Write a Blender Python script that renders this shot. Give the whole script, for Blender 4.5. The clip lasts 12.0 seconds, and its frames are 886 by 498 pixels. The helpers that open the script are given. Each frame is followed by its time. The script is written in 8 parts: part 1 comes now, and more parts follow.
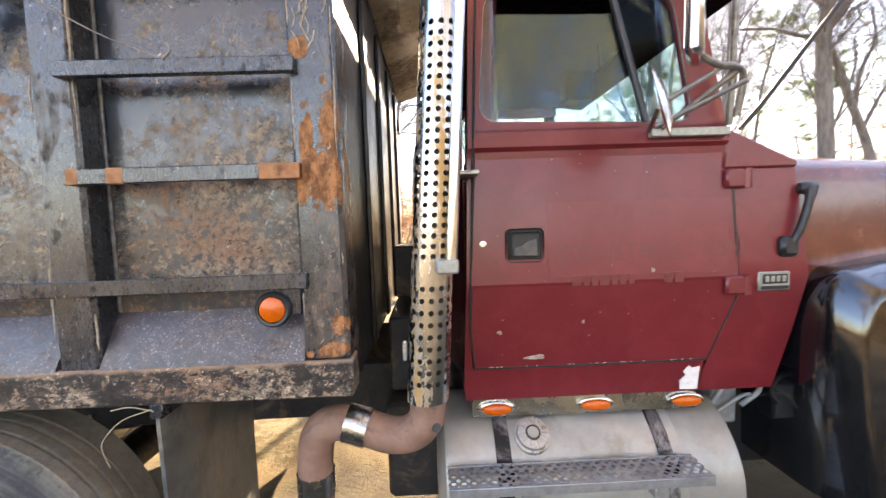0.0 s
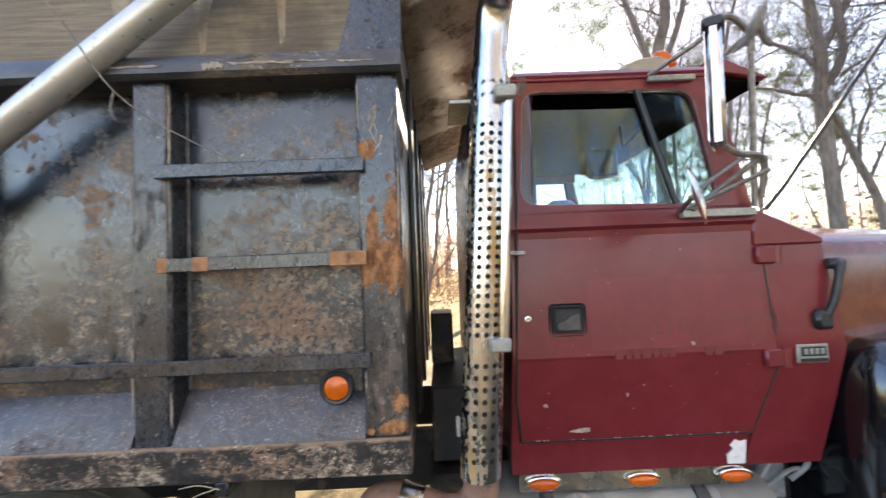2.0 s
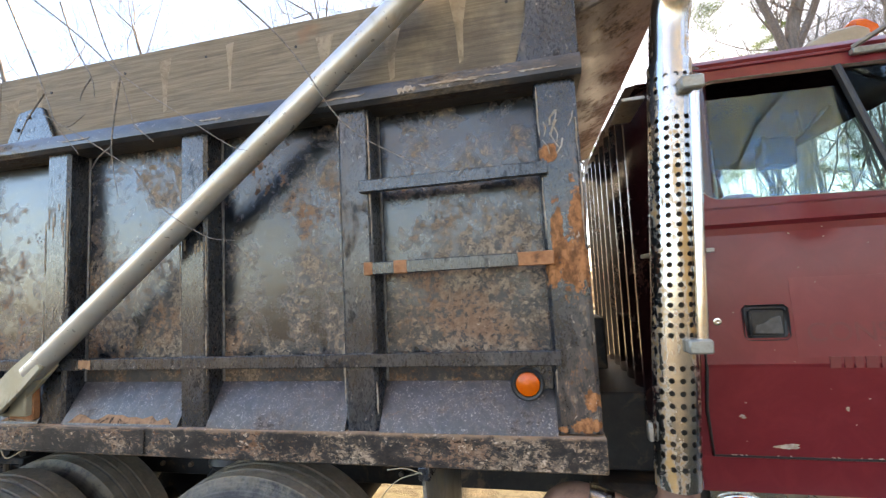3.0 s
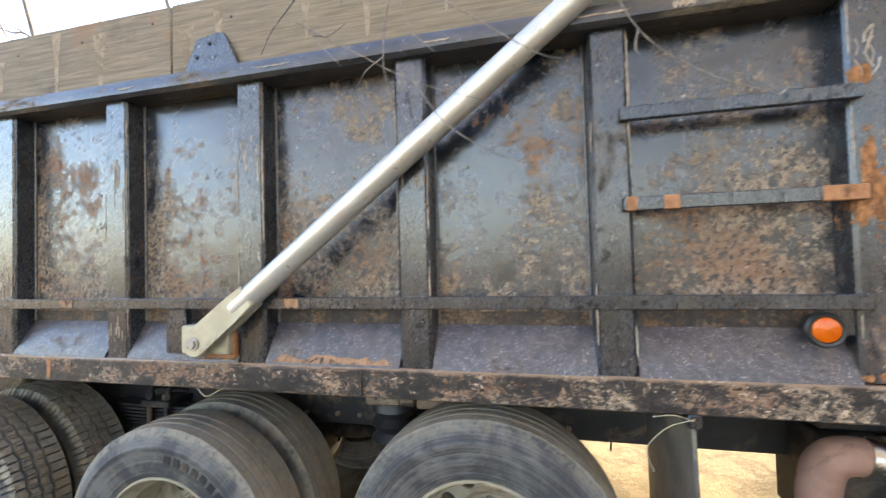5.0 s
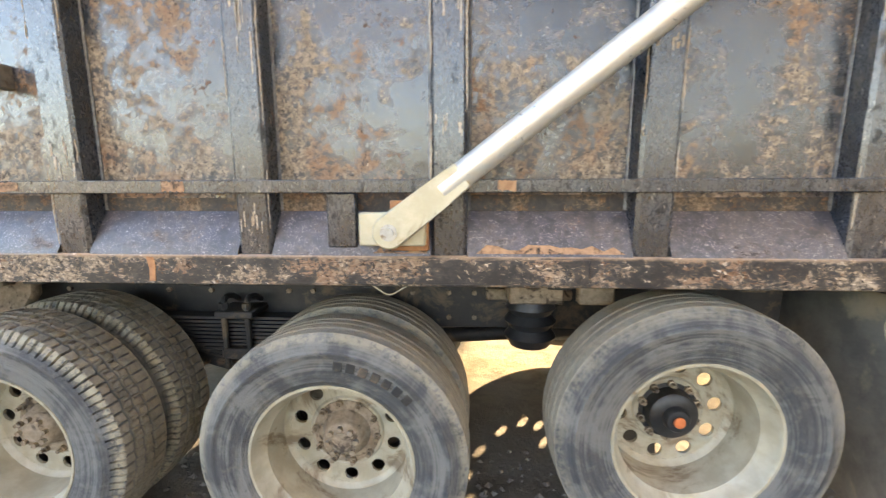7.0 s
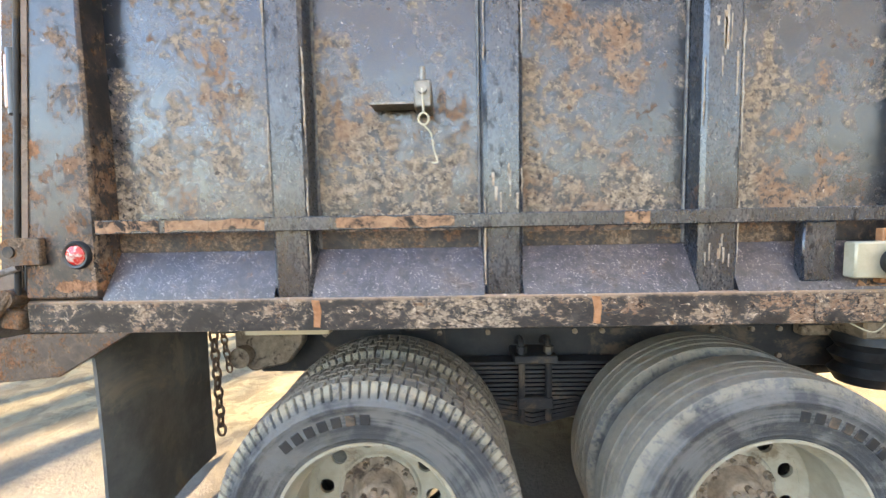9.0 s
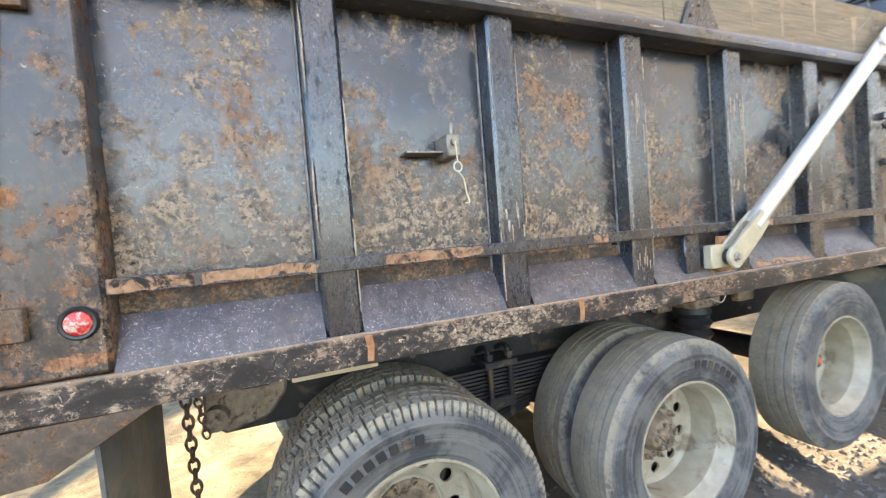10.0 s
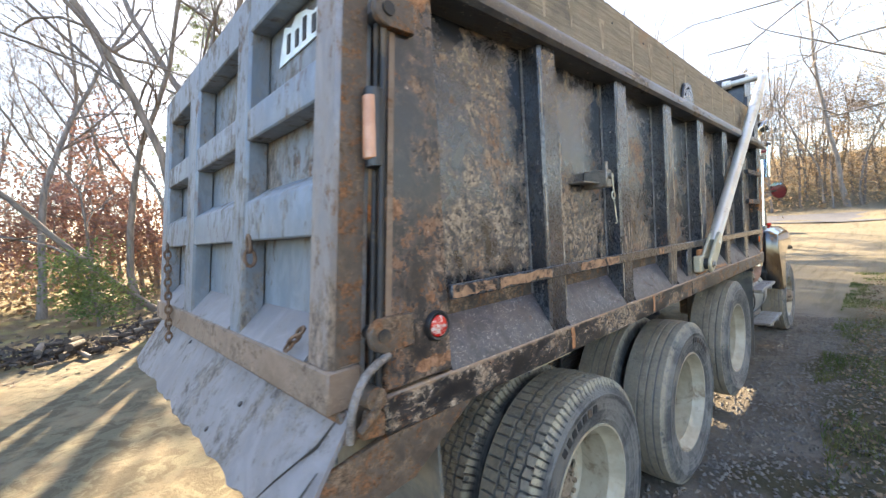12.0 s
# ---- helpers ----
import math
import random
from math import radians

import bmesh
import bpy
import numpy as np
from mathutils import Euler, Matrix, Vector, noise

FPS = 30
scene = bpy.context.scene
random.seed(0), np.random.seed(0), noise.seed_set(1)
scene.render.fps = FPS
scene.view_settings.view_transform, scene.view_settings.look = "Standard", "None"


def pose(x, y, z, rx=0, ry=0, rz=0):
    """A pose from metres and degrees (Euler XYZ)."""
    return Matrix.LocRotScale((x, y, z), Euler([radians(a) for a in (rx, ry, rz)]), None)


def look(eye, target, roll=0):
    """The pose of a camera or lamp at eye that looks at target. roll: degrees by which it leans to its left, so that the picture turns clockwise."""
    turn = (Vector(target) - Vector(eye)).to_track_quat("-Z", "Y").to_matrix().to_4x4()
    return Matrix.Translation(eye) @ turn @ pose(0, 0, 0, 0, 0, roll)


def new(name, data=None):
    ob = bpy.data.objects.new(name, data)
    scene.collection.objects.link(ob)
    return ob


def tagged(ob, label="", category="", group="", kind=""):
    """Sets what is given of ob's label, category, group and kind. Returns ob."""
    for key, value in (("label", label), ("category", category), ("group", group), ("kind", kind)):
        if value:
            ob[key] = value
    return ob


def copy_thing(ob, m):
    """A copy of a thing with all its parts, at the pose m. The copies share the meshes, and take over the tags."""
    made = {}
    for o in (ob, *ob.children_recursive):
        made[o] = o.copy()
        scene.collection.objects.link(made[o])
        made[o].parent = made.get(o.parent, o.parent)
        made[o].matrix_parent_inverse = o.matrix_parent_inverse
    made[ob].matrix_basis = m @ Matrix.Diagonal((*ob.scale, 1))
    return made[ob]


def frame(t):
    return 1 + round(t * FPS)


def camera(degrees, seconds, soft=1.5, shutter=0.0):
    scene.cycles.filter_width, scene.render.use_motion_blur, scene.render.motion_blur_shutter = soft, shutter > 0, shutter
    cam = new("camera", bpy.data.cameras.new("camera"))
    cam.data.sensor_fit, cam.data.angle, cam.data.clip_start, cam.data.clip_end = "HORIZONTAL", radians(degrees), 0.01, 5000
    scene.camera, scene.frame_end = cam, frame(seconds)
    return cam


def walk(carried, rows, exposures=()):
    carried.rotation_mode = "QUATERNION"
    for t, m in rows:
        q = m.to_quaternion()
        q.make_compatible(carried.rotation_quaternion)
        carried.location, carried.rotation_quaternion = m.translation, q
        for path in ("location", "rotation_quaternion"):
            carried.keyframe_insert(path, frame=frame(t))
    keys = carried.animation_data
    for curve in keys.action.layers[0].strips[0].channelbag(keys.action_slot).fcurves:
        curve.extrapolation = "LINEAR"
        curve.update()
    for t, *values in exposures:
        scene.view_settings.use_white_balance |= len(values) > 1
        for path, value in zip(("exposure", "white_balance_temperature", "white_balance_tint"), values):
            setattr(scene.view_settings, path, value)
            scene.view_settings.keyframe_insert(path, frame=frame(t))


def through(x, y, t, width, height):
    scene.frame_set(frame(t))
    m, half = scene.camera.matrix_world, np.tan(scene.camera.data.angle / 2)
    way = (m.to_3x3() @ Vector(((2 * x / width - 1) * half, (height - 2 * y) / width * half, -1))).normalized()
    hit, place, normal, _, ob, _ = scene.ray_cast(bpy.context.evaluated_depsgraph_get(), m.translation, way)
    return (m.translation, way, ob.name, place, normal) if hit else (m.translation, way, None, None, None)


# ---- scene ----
# ---- camera ----
cam = camera(94.2, 12.0, soft=1.3, shutter=0.3)
PATH = [
    (0, (5.584, -1.209, 1.755), (5.636, 0.786, 1.61), -2.0),
    (0.5, (5.532, -1.269, 1.796), (5.81, 0.711, 1.761), -0.6),
    (1, (5.516, -1.276, 1.844), (5.849, 0.695, 1.926), -1.0),
    (1.5, (5.505, -1.288, 1.883), (5.779, 0.689, 2.014), -1.8),
    (2, (5.442, -1.301, 1.864), (5.462, 0.696, 1.958), -2.4),
    (2.5, (5.288, -1.359, 1.871), (4.972, 0.613, 1.968), -3.2),
    (2.7, (5.227, -1.376, 1.861), (4.817, 0.577, 2.0), -3.4),
    (4.3, (4.705, -1.373, 1.79), (4.306, 0.576, 1.994), -1.9),
    (4.5, (4.605, -1.407, 1.788), (4.183, 0.541, 1.954), -1.8),
    (5, (4.294, -1.448, 1.746), (3.828, 0.497, 1.796), -1.6),
    (5.5, (3.925, -1.383, 1.685), (3.447, 0.558, 1.638), -1.1),
    (6, (3.569, -1.41, 1.644), (3.225, 0.547, 1.421), -1.5),
    (6.5, (3.43, -1.455, 1.601), (3.286, 0.512, 1.269), -1.5),
    (7, (3.195, -1.42, 1.606), (3.081, 0.55, 1.28), -0.2),
    (7.5, (2.857, -1.339, 1.621), (2.638, 0.612, 1.242), -0.5),
    (7.7, (2.681, -1.322, 1.597), (2.434, 0.619, 1.18), -1.0),
    (9.3, (1.335, -1.34, 1.606), (1.473, 0.654, 1.517), -1.7),
    (9.5, (1.186, -1.4, 1.633), (1.532, 0.569, 1.566), -3.0),
    (10, (0.848, -1.411, 1.665), (1.599, 0.442, 1.59), -4.5),
    (10.5, (0.48, -1.396, 1.74), (1.549, 0.294, 1.73), -4.1),
    (11, (0.081, -1.377, 1.77), (1.3, 0.209, 1.76), -3.9),
    (11.5, (-0.183, -1.153, 1.745), (1.094, 0.386, 1.74), -4.1),
    (12, (-0.466, -0.911, 1.772), (0.9, 0.548, 1.695), -3.4),
]
EXPOSURES = [(0, 3.52, 8300, 20), (0.6, 3.40, 7700, 16), (1.0, 3.32, 7600, 16), (1.5, 3.16, 7600, 16), (2.5, 3.1, 7800, 15), (4.5, 3.35, 8050, 14), (5.5, 3.75, 8400, 15), (6.5, 3.91, 9050, 16), (7.6, 3.93, 9450, 17), (9.5, 3.94, 8200, 14), (10.5, 3.82, 8500, 14), (11.2, 3.54, 7900, 14), (12, 3.2, 7900, 13)]
walk(cam, [(t, look(eye, target, roll)) for t, eye, target, roll in PATH], EXPOSURES)

# ---- light ----
SUN_AZ, SUN_EL = radians(24), radians(25)
sky = bpy.data.worlds.new("sky")
scene.world = sky
sky.use_nodes = True
wn = sky.node_tree
bg = wn.nodes["Background"]
air = wn.nodes.new("ShaderNodeTexSky")
air.sky_type, air.sun_disc = "NISHITA", False
air.sun_elevation, air.sun_rotation = SUN_EL, SUN_AZ
air.air_density, air.dust_density, air.ozone_density = 1.25, 0.5, 1.5
wcoord = wn.nodes.new("ShaderNodeTexCoord")
cloud = wn.nodes.new("ShaderNodeTexNoise")
cloud.inputs["Scale"].default_value, cloud.inputs["Detail"].default_value = 2.2, 6
cloud_ramp = wn.nodes.new("ShaderNodeMapRange")
cloud_ramp.inputs["From Min"].default_value, cloud_ramp.inputs["From Max"].default_value = 0.36, 0.66
cloud_ramp.inputs["To Min"].default_value, cloud_ramp.inputs["To Max"].default_value = 0.55, 0.97
veil = wn.nodes.new("ShaderNodeMix")
veil.data_type = "RGBA"
veil.inputs["B"].default_value = (1.05, 1.18, 1.36, 1)
wn.links.new(wcoord.outputs["Generated"], cloud.inputs["Vector"])
wn.links.new(cloud.outputs["Fac"], cloud_ramp.inputs["Value"])
# the thin veil thickens towards the sun
to_sun = wn.nodes.new("ShaderNodeVectorMath")
to_sun.operation = "DOT_PRODUCT"
to_sun.inputs[1].default_value = (math.sin(SUN_AZ), math.cos(SUN_AZ), 0.3)
near_sun = wn.nodes.new("ShaderNodeMapRange")
near_sun.inputs["From Min"].default_value, near_sun.inputs["From Max"].default_value = 0.0, 0.95
near_sun.inputs["To Min"].default_value, near_sun.inputs["To Max"].default_value = 0.03, 1.0
thick = wn.nodes.new("ShaderNodeMath")
thick.operation = "MULTIPLY"
wn.links.new(wcoord.outputs["Generated"], to_sun.inputs[0])
wn.links.new(to_sun.outputs["Value"], near_sun.inputs["Value"])
wn.links.new(near_sun.outputs["Result"], thick.inputs[0])
wn.links.new(cloud_ramp.outputs["Result"], thick.inputs[1])
wn.links.new(thick.outputs[0], veil.inputs["Factor"])
clear = wn.nodes.new("ShaderNodeMix")
clear.data_type, clear.blend_type = "RGBA", "MULTIPLY"
clear.inputs["Factor"].default_value = 1.0
clear.inputs["B"].default_value = (0.80, 0.94, 1.20, 1)
wn.links.new(air.outputs["Color"], clear.inputs["A"])
wn.links.new(clear.outputs["Result"], veil.inputs["A"])
wn.links.new(veil.outputs["Result"], bg.inputs["Color"])
bg.inputs["Strength"].default_value = 0.11
sun = new("sun", bpy.data.lights.new("sun", "SUN"))
sun.data.energy, sun.data.angle, sun.data.color = 4.8, radians(0.6), (1.0, 0.87, 0.68)
sun_way = Vector((math.sin(SUN_AZ) * math.cos(SUN_EL), math.cos(SUN_AZ) * math.cos(SUN_EL), math.sin(SUN_EL)))
sun.matrix_world = look(sun_way * 60, (0, 0, 0))

# ---- building helpers ----
def world(ob):
    m = ob.matrix_basis.copy()
    return world(ob.parent) @ ob.matrix_parent_inverse @ m if ob.parent else m


def thing(name, base, label, category, group="", kind=""):
    e = new(name)
    e.location = base
    e.empty_display_size = 0.2
    return tagged(e, label, category, group, kind)


def mesh_of(name, bm, material, smooth=40):
    me = bpy.data.meshes.new(name)
    bmesh.ops.recalc_face_normals(bm, faces=bm.faces[:])
    bm.to_mesh(me)
    bm.free()
    me.materials.append(material)
    if smooth:
        me.polygons.foreach_set("use_smooth", [True] * len(me.polygons))
        me.set_sharp_from_angle(angle=radians(smooth))
    return me


def raw_mesh(name, verts, faces, material, smooth=False):
    me = bpy.data.meshes.new(name)
    me.from_pydata(verts, [], faces)
    me.materials.append(material)
    if smooth:
        me.polygons.foreach_set("use_smooth", [True] * len(me.polygons))
    me.update()
    return me


def place(name, me, parent=None, at=None, label=""):
    ob = new(name, me)
    if parent:
        ob.parent = parent
        ob.matrix_parent_inverse = world(parent).inverted()
    if at is not None:
        ob.matrix_basis = at if isinstance(at, Matrix) else Matrix.Translation(at)
    return tagged(ob, label)


def part(name, bm, material, parent=None, label="", smooth=40):
    return place(name, mesh_of(name, bm, material, smooth), parent, None, label)


def pieces(name, bm, material, parent=None, label="", smooth=40):
    """Each loose piece of the bmesh as a part of its own."""
    left, made = set(bm.verts), []
    while left:
        group, edge = set(), [left.pop()]
        while edge:
            v = edge.pop()
            group.add(v)
            for e in v.link_edges:
                w = e.other_vert(v)
                if w in left:
                    left.discard(w)
                    edge.append(w)
        one, to = bmesh.new(), {}
        for v in group:
            to[v] = one.verts.new(v.co)
        for f in {f for v in group for f in v.link_faces}:
            one.faces.new([to[v] for v in f.verts])
        made.append(part(name, one, material, parent, label, smooth))
    bm.free()
    return made


def box(bm, x0, x1, y0, y1, z0, z1, b=0.004, turn=None):
    m = Matrix.LocRotScale(((x0 + x1) / 2, (y0 + y1) / 2, (z0 + z1) / 2), None, (abs(x1 - x0), abs(y1 - y0), abs(z1 - z0)))
    made = bmesh.ops.create_cube(bm, size=1, matrix=turn @ m if turn else m)["verts"]
    if b:
        edges = {e for v in made for e in v.link_edges}
        bmesh.ops.bevel(bm, geom=list(edges), offset=b, segments=1, affect="EDGES", profile=0.5)
    return bm


def prism(bm, pts, axis, a0, a1, b=0.0):
    put = {"y": lambda p, a: (p[0], a, p[1]), "x": lambda p, a: (a, p[0], p[1]), "z": lambda p, a: (p[0], p[1], a)}[axis]
    lo = [bm.verts.new(put(p, a0)) for p in pts]
    hi = [bm.verts.new(put(p, a1)) for p in pts]
    n = len(pts)
    faces = [bm.faces.new(lo), bm.faces.new(hi[::-1])]
    faces += [bm.faces.new((lo[i], hi[i], hi[(i + 1) % n], lo[(i + 1) % n])) for i in range(n)]
    if b:
        edges = {e for f in faces for e in f.edges}
        bmesh.ops.bevel(bm, geom=list(edges), offset=b, segments=1, affect="EDGES", profile=0.5)
    return bm


def tube(bm, pts, r, n=10, caps=True):
    pts = [Vector(p) for p in pts]
    rs = r if isinstance(r, (list, tuple)) else [r] * len(pts)
    rings, side = [], None
    for i, p in enumerate(pts):
        way = (pts[min(i + 1, len(pts) - 1)] - pts[max(i - 1, 0)]).normalized()
        if side is None:
            side = way.orthogonal().normalized()
        side = (side - way * side.dot(way)).normalized()
        up = way.cross(side)
        rings.append([bm.verts.new(p + rs[i] * (math.cos(a) * side + math.sin(a) * up)) for a in (2 * math.pi * k / n for k in range(n))])
    for a, b in zip(rings, rings[1:]):
        for k in range(n):
            bm.faces.new((a[k], a[(k + 1) % n], b[(k + 1) % n], b[k]))
    if caps:
        bm.faces.new(rings[0][::-1])
        bm.faces.new(rings[-1])
    return bm


def cyl(bm, p0, p1, r0, r1=None, n=20):
    return tube(bm, [p0, p1], [r0, r0 if r1 is None else r1], n)


def lathe(bm, prof, at=(0, 0, 0), axis="y", n=48, caps=False):
    put = {"y": lambda r, a, h: (at[0] + r * math.cos(a), at[1] + h, at[2] + r * math.sin(a)),
           "x": lambda r, a, h: (at[0] + h, at[1] + r * math.cos(a), at[2] + r * math.sin(a)),
           "z": lambda r, a, h: (at[0] + r * math.cos(a), at[1] + r * math.sin(a), at[2] + h)}[axis]
    rings = [[bm.verts.new(put(r, 2 * math.pi * k / n, h)) for k in range(n)] for r, h in prof]
    for a, b in zip(rings, rings[1:]):
        for k in range(n):
            bm.faces.new((a[k], a[(k + 1) % n], b[(k + 1) % n], b[k]))
    if caps:
        bm.faces.new(rings[0])
        bm.faces.new(rings[-1])
    return bm


def glide(pts, k=8):
    """A smooth line through the points."""
    pts = [Vector(p) for p in pts]
    p = [2 * pts[0] - pts[1]] + pts + [2 * pts[-1] - pts[-2]]
    out = []
    for i in range(1, len(p) - 2):
        for j in range(k):
            t = j / k
            out.append(0.5 * (2 * p[i] + (p[i + 1] - p[i - 1]) * t + (2 * p[i - 1] - 5 * p[i] + 4 * p[i + 1] - p[i + 2]) * t * t + (3 * p[i] - p[i - 1] - 3 * p[i + 1] + p[i + 2]) * t ** 3))
    return out + [pts[-1]]


def shader(name, rough=0.5, metal=0.0, spec=0.5):
    m = bpy.data.materials.new(name)
    m.use_nodes = True
    nt = m.node_tree
    p = nt.nodes["Principled BSDF"]
    p.inputs["Roughness"].default_value, p.inputs["Metallic"].default_value = rough, metal
    p.inputs["Specular IOR Level"].default_value = spec
    return m, nt, p


def coords(nt, spread=0.0, stretch=(1, 1, 1)):
    c = nt.nodes.new("ShaderNodeTexCoord")
    mp = nt.nodes.new("ShaderNodeMapping")
    mp.inputs["Scale"].default_value = stretch
    nt.links.new(c.outputs["Object"], mp.inputs["Vector"])
    if spread:
        info, mul = nt.nodes.new("ShaderNodeObjectInfo"), nt.nodes.new("ShaderNodeMath")
        mul.operation = "MULTIPLY"
        mul.inputs[1].default_value = spread
        nt.links.new(info.outputs["Random"], mul.inputs[0])
        nt.links.new(mul.outputs[0], mp.inputs["Location"])
    return mp.outputs["Vector"]


def grain(nt, vec, scale, detail=5, rough=0.6, warp=0.0):
    n = nt.nodes.new("ShaderNodeTexNoise")
    n.inputs["Scale"].default_value, n.inputs["Detail"].default_value = scale, detail
    n.inputs["Roughness"].default_value, n.inputs["Distortion"].default_value = rough, warp
    nt.links.new(vec, n.inputs["Vector"])
    return n.outputs["Fac"]


def step(nt, sock, lo, hi, a=0.0, b=1.0):
    r = nt.nodes.new("ShaderNodeMapRange")
    r.interpolation_type = "SMOOTHSTEP"
    for key, v in (("From Min", lo), ("From Max", hi), ("To Min", a), ("To Max", b)):
        r.inputs[key].default_value = v
    nt.links.new(sock, r.inputs["Value"])
    return r.outputs["Result"]


def calc(nt, op, a, b=0.0):
    n = nt.nodes.new("ShaderNodeMath")
    n.operation = op
    for i, v in enumerate((a, b)):
        if isinstance(v, (int, float)):
            n.inputs[i].default_value = v
        else:
            nt.links.new(v, n.inputs[i])
    return n.outputs[0]


def blend(nt, fac, a, b):
    n = nt.nodes.new("ShaderNodeMix")
    n.data_type = "RGBA"
    for key, v in (("Factor", fac), ("A", a), ("B", b)):
        s = n.inputs[key] if key == "Factor" else next(i for i in n.inputs if i.name == key and i.type == "RGBA")
        if isinstance(v, (int, float)):
            s.default_value = v
        elif isinstance(v, tuple):
            s.default_value = (*v, 1)
        else:
            nt.links.new(v, s)
    return next(o for o in n.outputs if o.type == "RGBA")


def relief(nt, p, height, strength=0.3, depth=0.01, under=None):
    b = nt.nodes.new("ShaderNodeBump")
    b.inputs["Strength"].default_value, b.inputs["Distance"].default_value = strength, depth
    nt.links.new(height, b.inputs["Height"])
    if under is not None:
        nt.links.new(under, b.inputs["Normal"])
    nt.links.new(b.outputs["Normal"], p.inputs["Normal"])
    return b.outputs["Normal"]


def worn_paint(name, paint, faded, dust, rust, dusty=0.5, rusty=0.6, rough=0.35, size=1.0, dents=0.0, specks=0.66, coat=0.0, splash=None, speck_size=75, spec=0.5, bump=0.35, stretch=(1, 1, 1), film=0.0, freckle=0.0):
    """Old paint: faded patches, a dust film and dust clots, rust blooms and small chips."""
    m, nt, p = shader(name, rough, 0.0, spec)
    v = coords(nt, 7.0, stretch)
    big, mid, fine = grain(nt, v, 2.2 * size, 6, 0.62, 0.4), grain(nt, v, 9 * size, 7, 0.68, 0.8), grain(nt, v, 42 * size, 5, 0.7)
    clot = grain(nt, v, 15 * size, 14, 0.80, 0.15)
    tiny = grain(nt, v, 150, 3, 0.6)
    col = blend(nt, step(nt, mid, 0.40, 0.66), paint, faded)
    both = calc(nt, "ADD", calc(nt, "MULTIPLY", big, 0.48), calc(nt, "MULTIPLY", clot, 0.52))
    if splash:
        sep = nt.nodes.new("ShaderNodeSeparateXYZ")
        nt.links.new(coords(nt), sep.inputs[0])
        wav = calc(nt, "ADD", sep.outputs["Z"], calc(nt, "MULTIPLY", calc(nt, "SUBTRACT", grain(nt, coords(nt, 4.0), 2.4, 5, 0.6), 0.5), 0.9))
        both = calc(nt, "ADD", both, step(nt, wav, splash[0], splash[1], splash[2], -splash[2]))
    dmask = step(nt, both, dusty - 0.02, dusty + 0.06)
    haze = step(nt, both, dusty - 0.16, dusty + 0.06, 0.0, film)
    col = blend(nt, haze, col, dust)
    col = blend(nt, calc(nt, "MULTIPLY", dmask, 0.8), col, blend(nt, step(nt, grain(nt, v, 26 * size, 13, 0.84, 0.1), 0.38, 0.60), tuple(min(1, c * 1.3) for c in dust), tuple(c * 0.24 for c in dust)))
    pits = None
    if freckle:
        pits = calc(nt, "MULTIPLY", step(nt, grain(nt, v, 38, 7, 0.70, 0.5), 0.565, 0.582), step(nt, mid, 0.42, 0.56, 0.1, freckle))
        col = blend(nt, pits, col, tuple(c * 0.3 for c in paint))
    rsum = calc(nt, "ADD", calc(nt, "MULTIPLY", grain(nt, v, 5.0 * size, 13, 0.78, 0.3), 0.72), calc(nt, "MULTIPLY", clot, 0.28))
    rmask = step(nt, rsum, rusty - 0.02, rusty + 0.07)
    rcol = blend(nt, step(nt, fine, 0.35, 0.65), rust, tuple(c * 0.30 for c in rust))
    col = blend(nt, calc(nt, "MULTIPLY", rmask, 0.9), col, rcol)
    chips = step(nt, grain(nt, v, speck_size, 5, 0.62, 0.8), specks - 0.01, specks + 0.015)
    col = blend(nt, calc(nt, "MULTIPLY", chips, step(nt, mid, 0.42, 0.58, 0.12, 0.75)), col, tuple(min(1, 1.8 * c + 0.05) for c in dust))
    nt.links.new(col, p.inputs["Base Color"])
    rg = calc(nt, "ADD", calc(nt, "MULTIPLY", dmask, 0.35), calc(nt, "MULTIPLY", rmask, 0.45))
    rg = calc(nt, "ADD", calc(nt, "ADD", rg, calc(nt, "MULTIPLY", tiny, 0.16)), rough - 0.08)
    nt.links.new(calc(nt, "MINIMUM", rg, 0.95), p.inputs["Roughness"])
    clean = calc(nt, "SUBTRACT", 1.0, calc(nt, "MINIMUM", calc(nt, "ADD", dmask, rmask), 1.0))
    if pits:
        clean = calc(nt, "MULTIPLY", clean, calc(nt, "SUBTRACT", 1.0, pits))
    nt.links.new(step(nt, clean, 0.0, 1.0, 0.15, spec), p.inputs["Specular IOR Level"])
    if coat:
        nt.links.new(calc(nt, "MULTIPLY", clean, coat), p.inputs["Coat Weight"])
    p.inputs["Coat Roughness"].default_value = 0.14
    h = calc(nt, "ADD", calc(nt, "MULTIPLY", fine, 0.5), calc(nt, "MULTIPLY", rmask, 0.35))
    low = None
    if dents:
        low = relief(nt, p, grain(nt, v, 5.0, 3, 0.5), dents, 0.04)
    relief(nt, p, calc(nt, "ADD", h, calc(nt, "MULTIPLY", tiny, 0.25)), bump, 0.004, low)
    return m


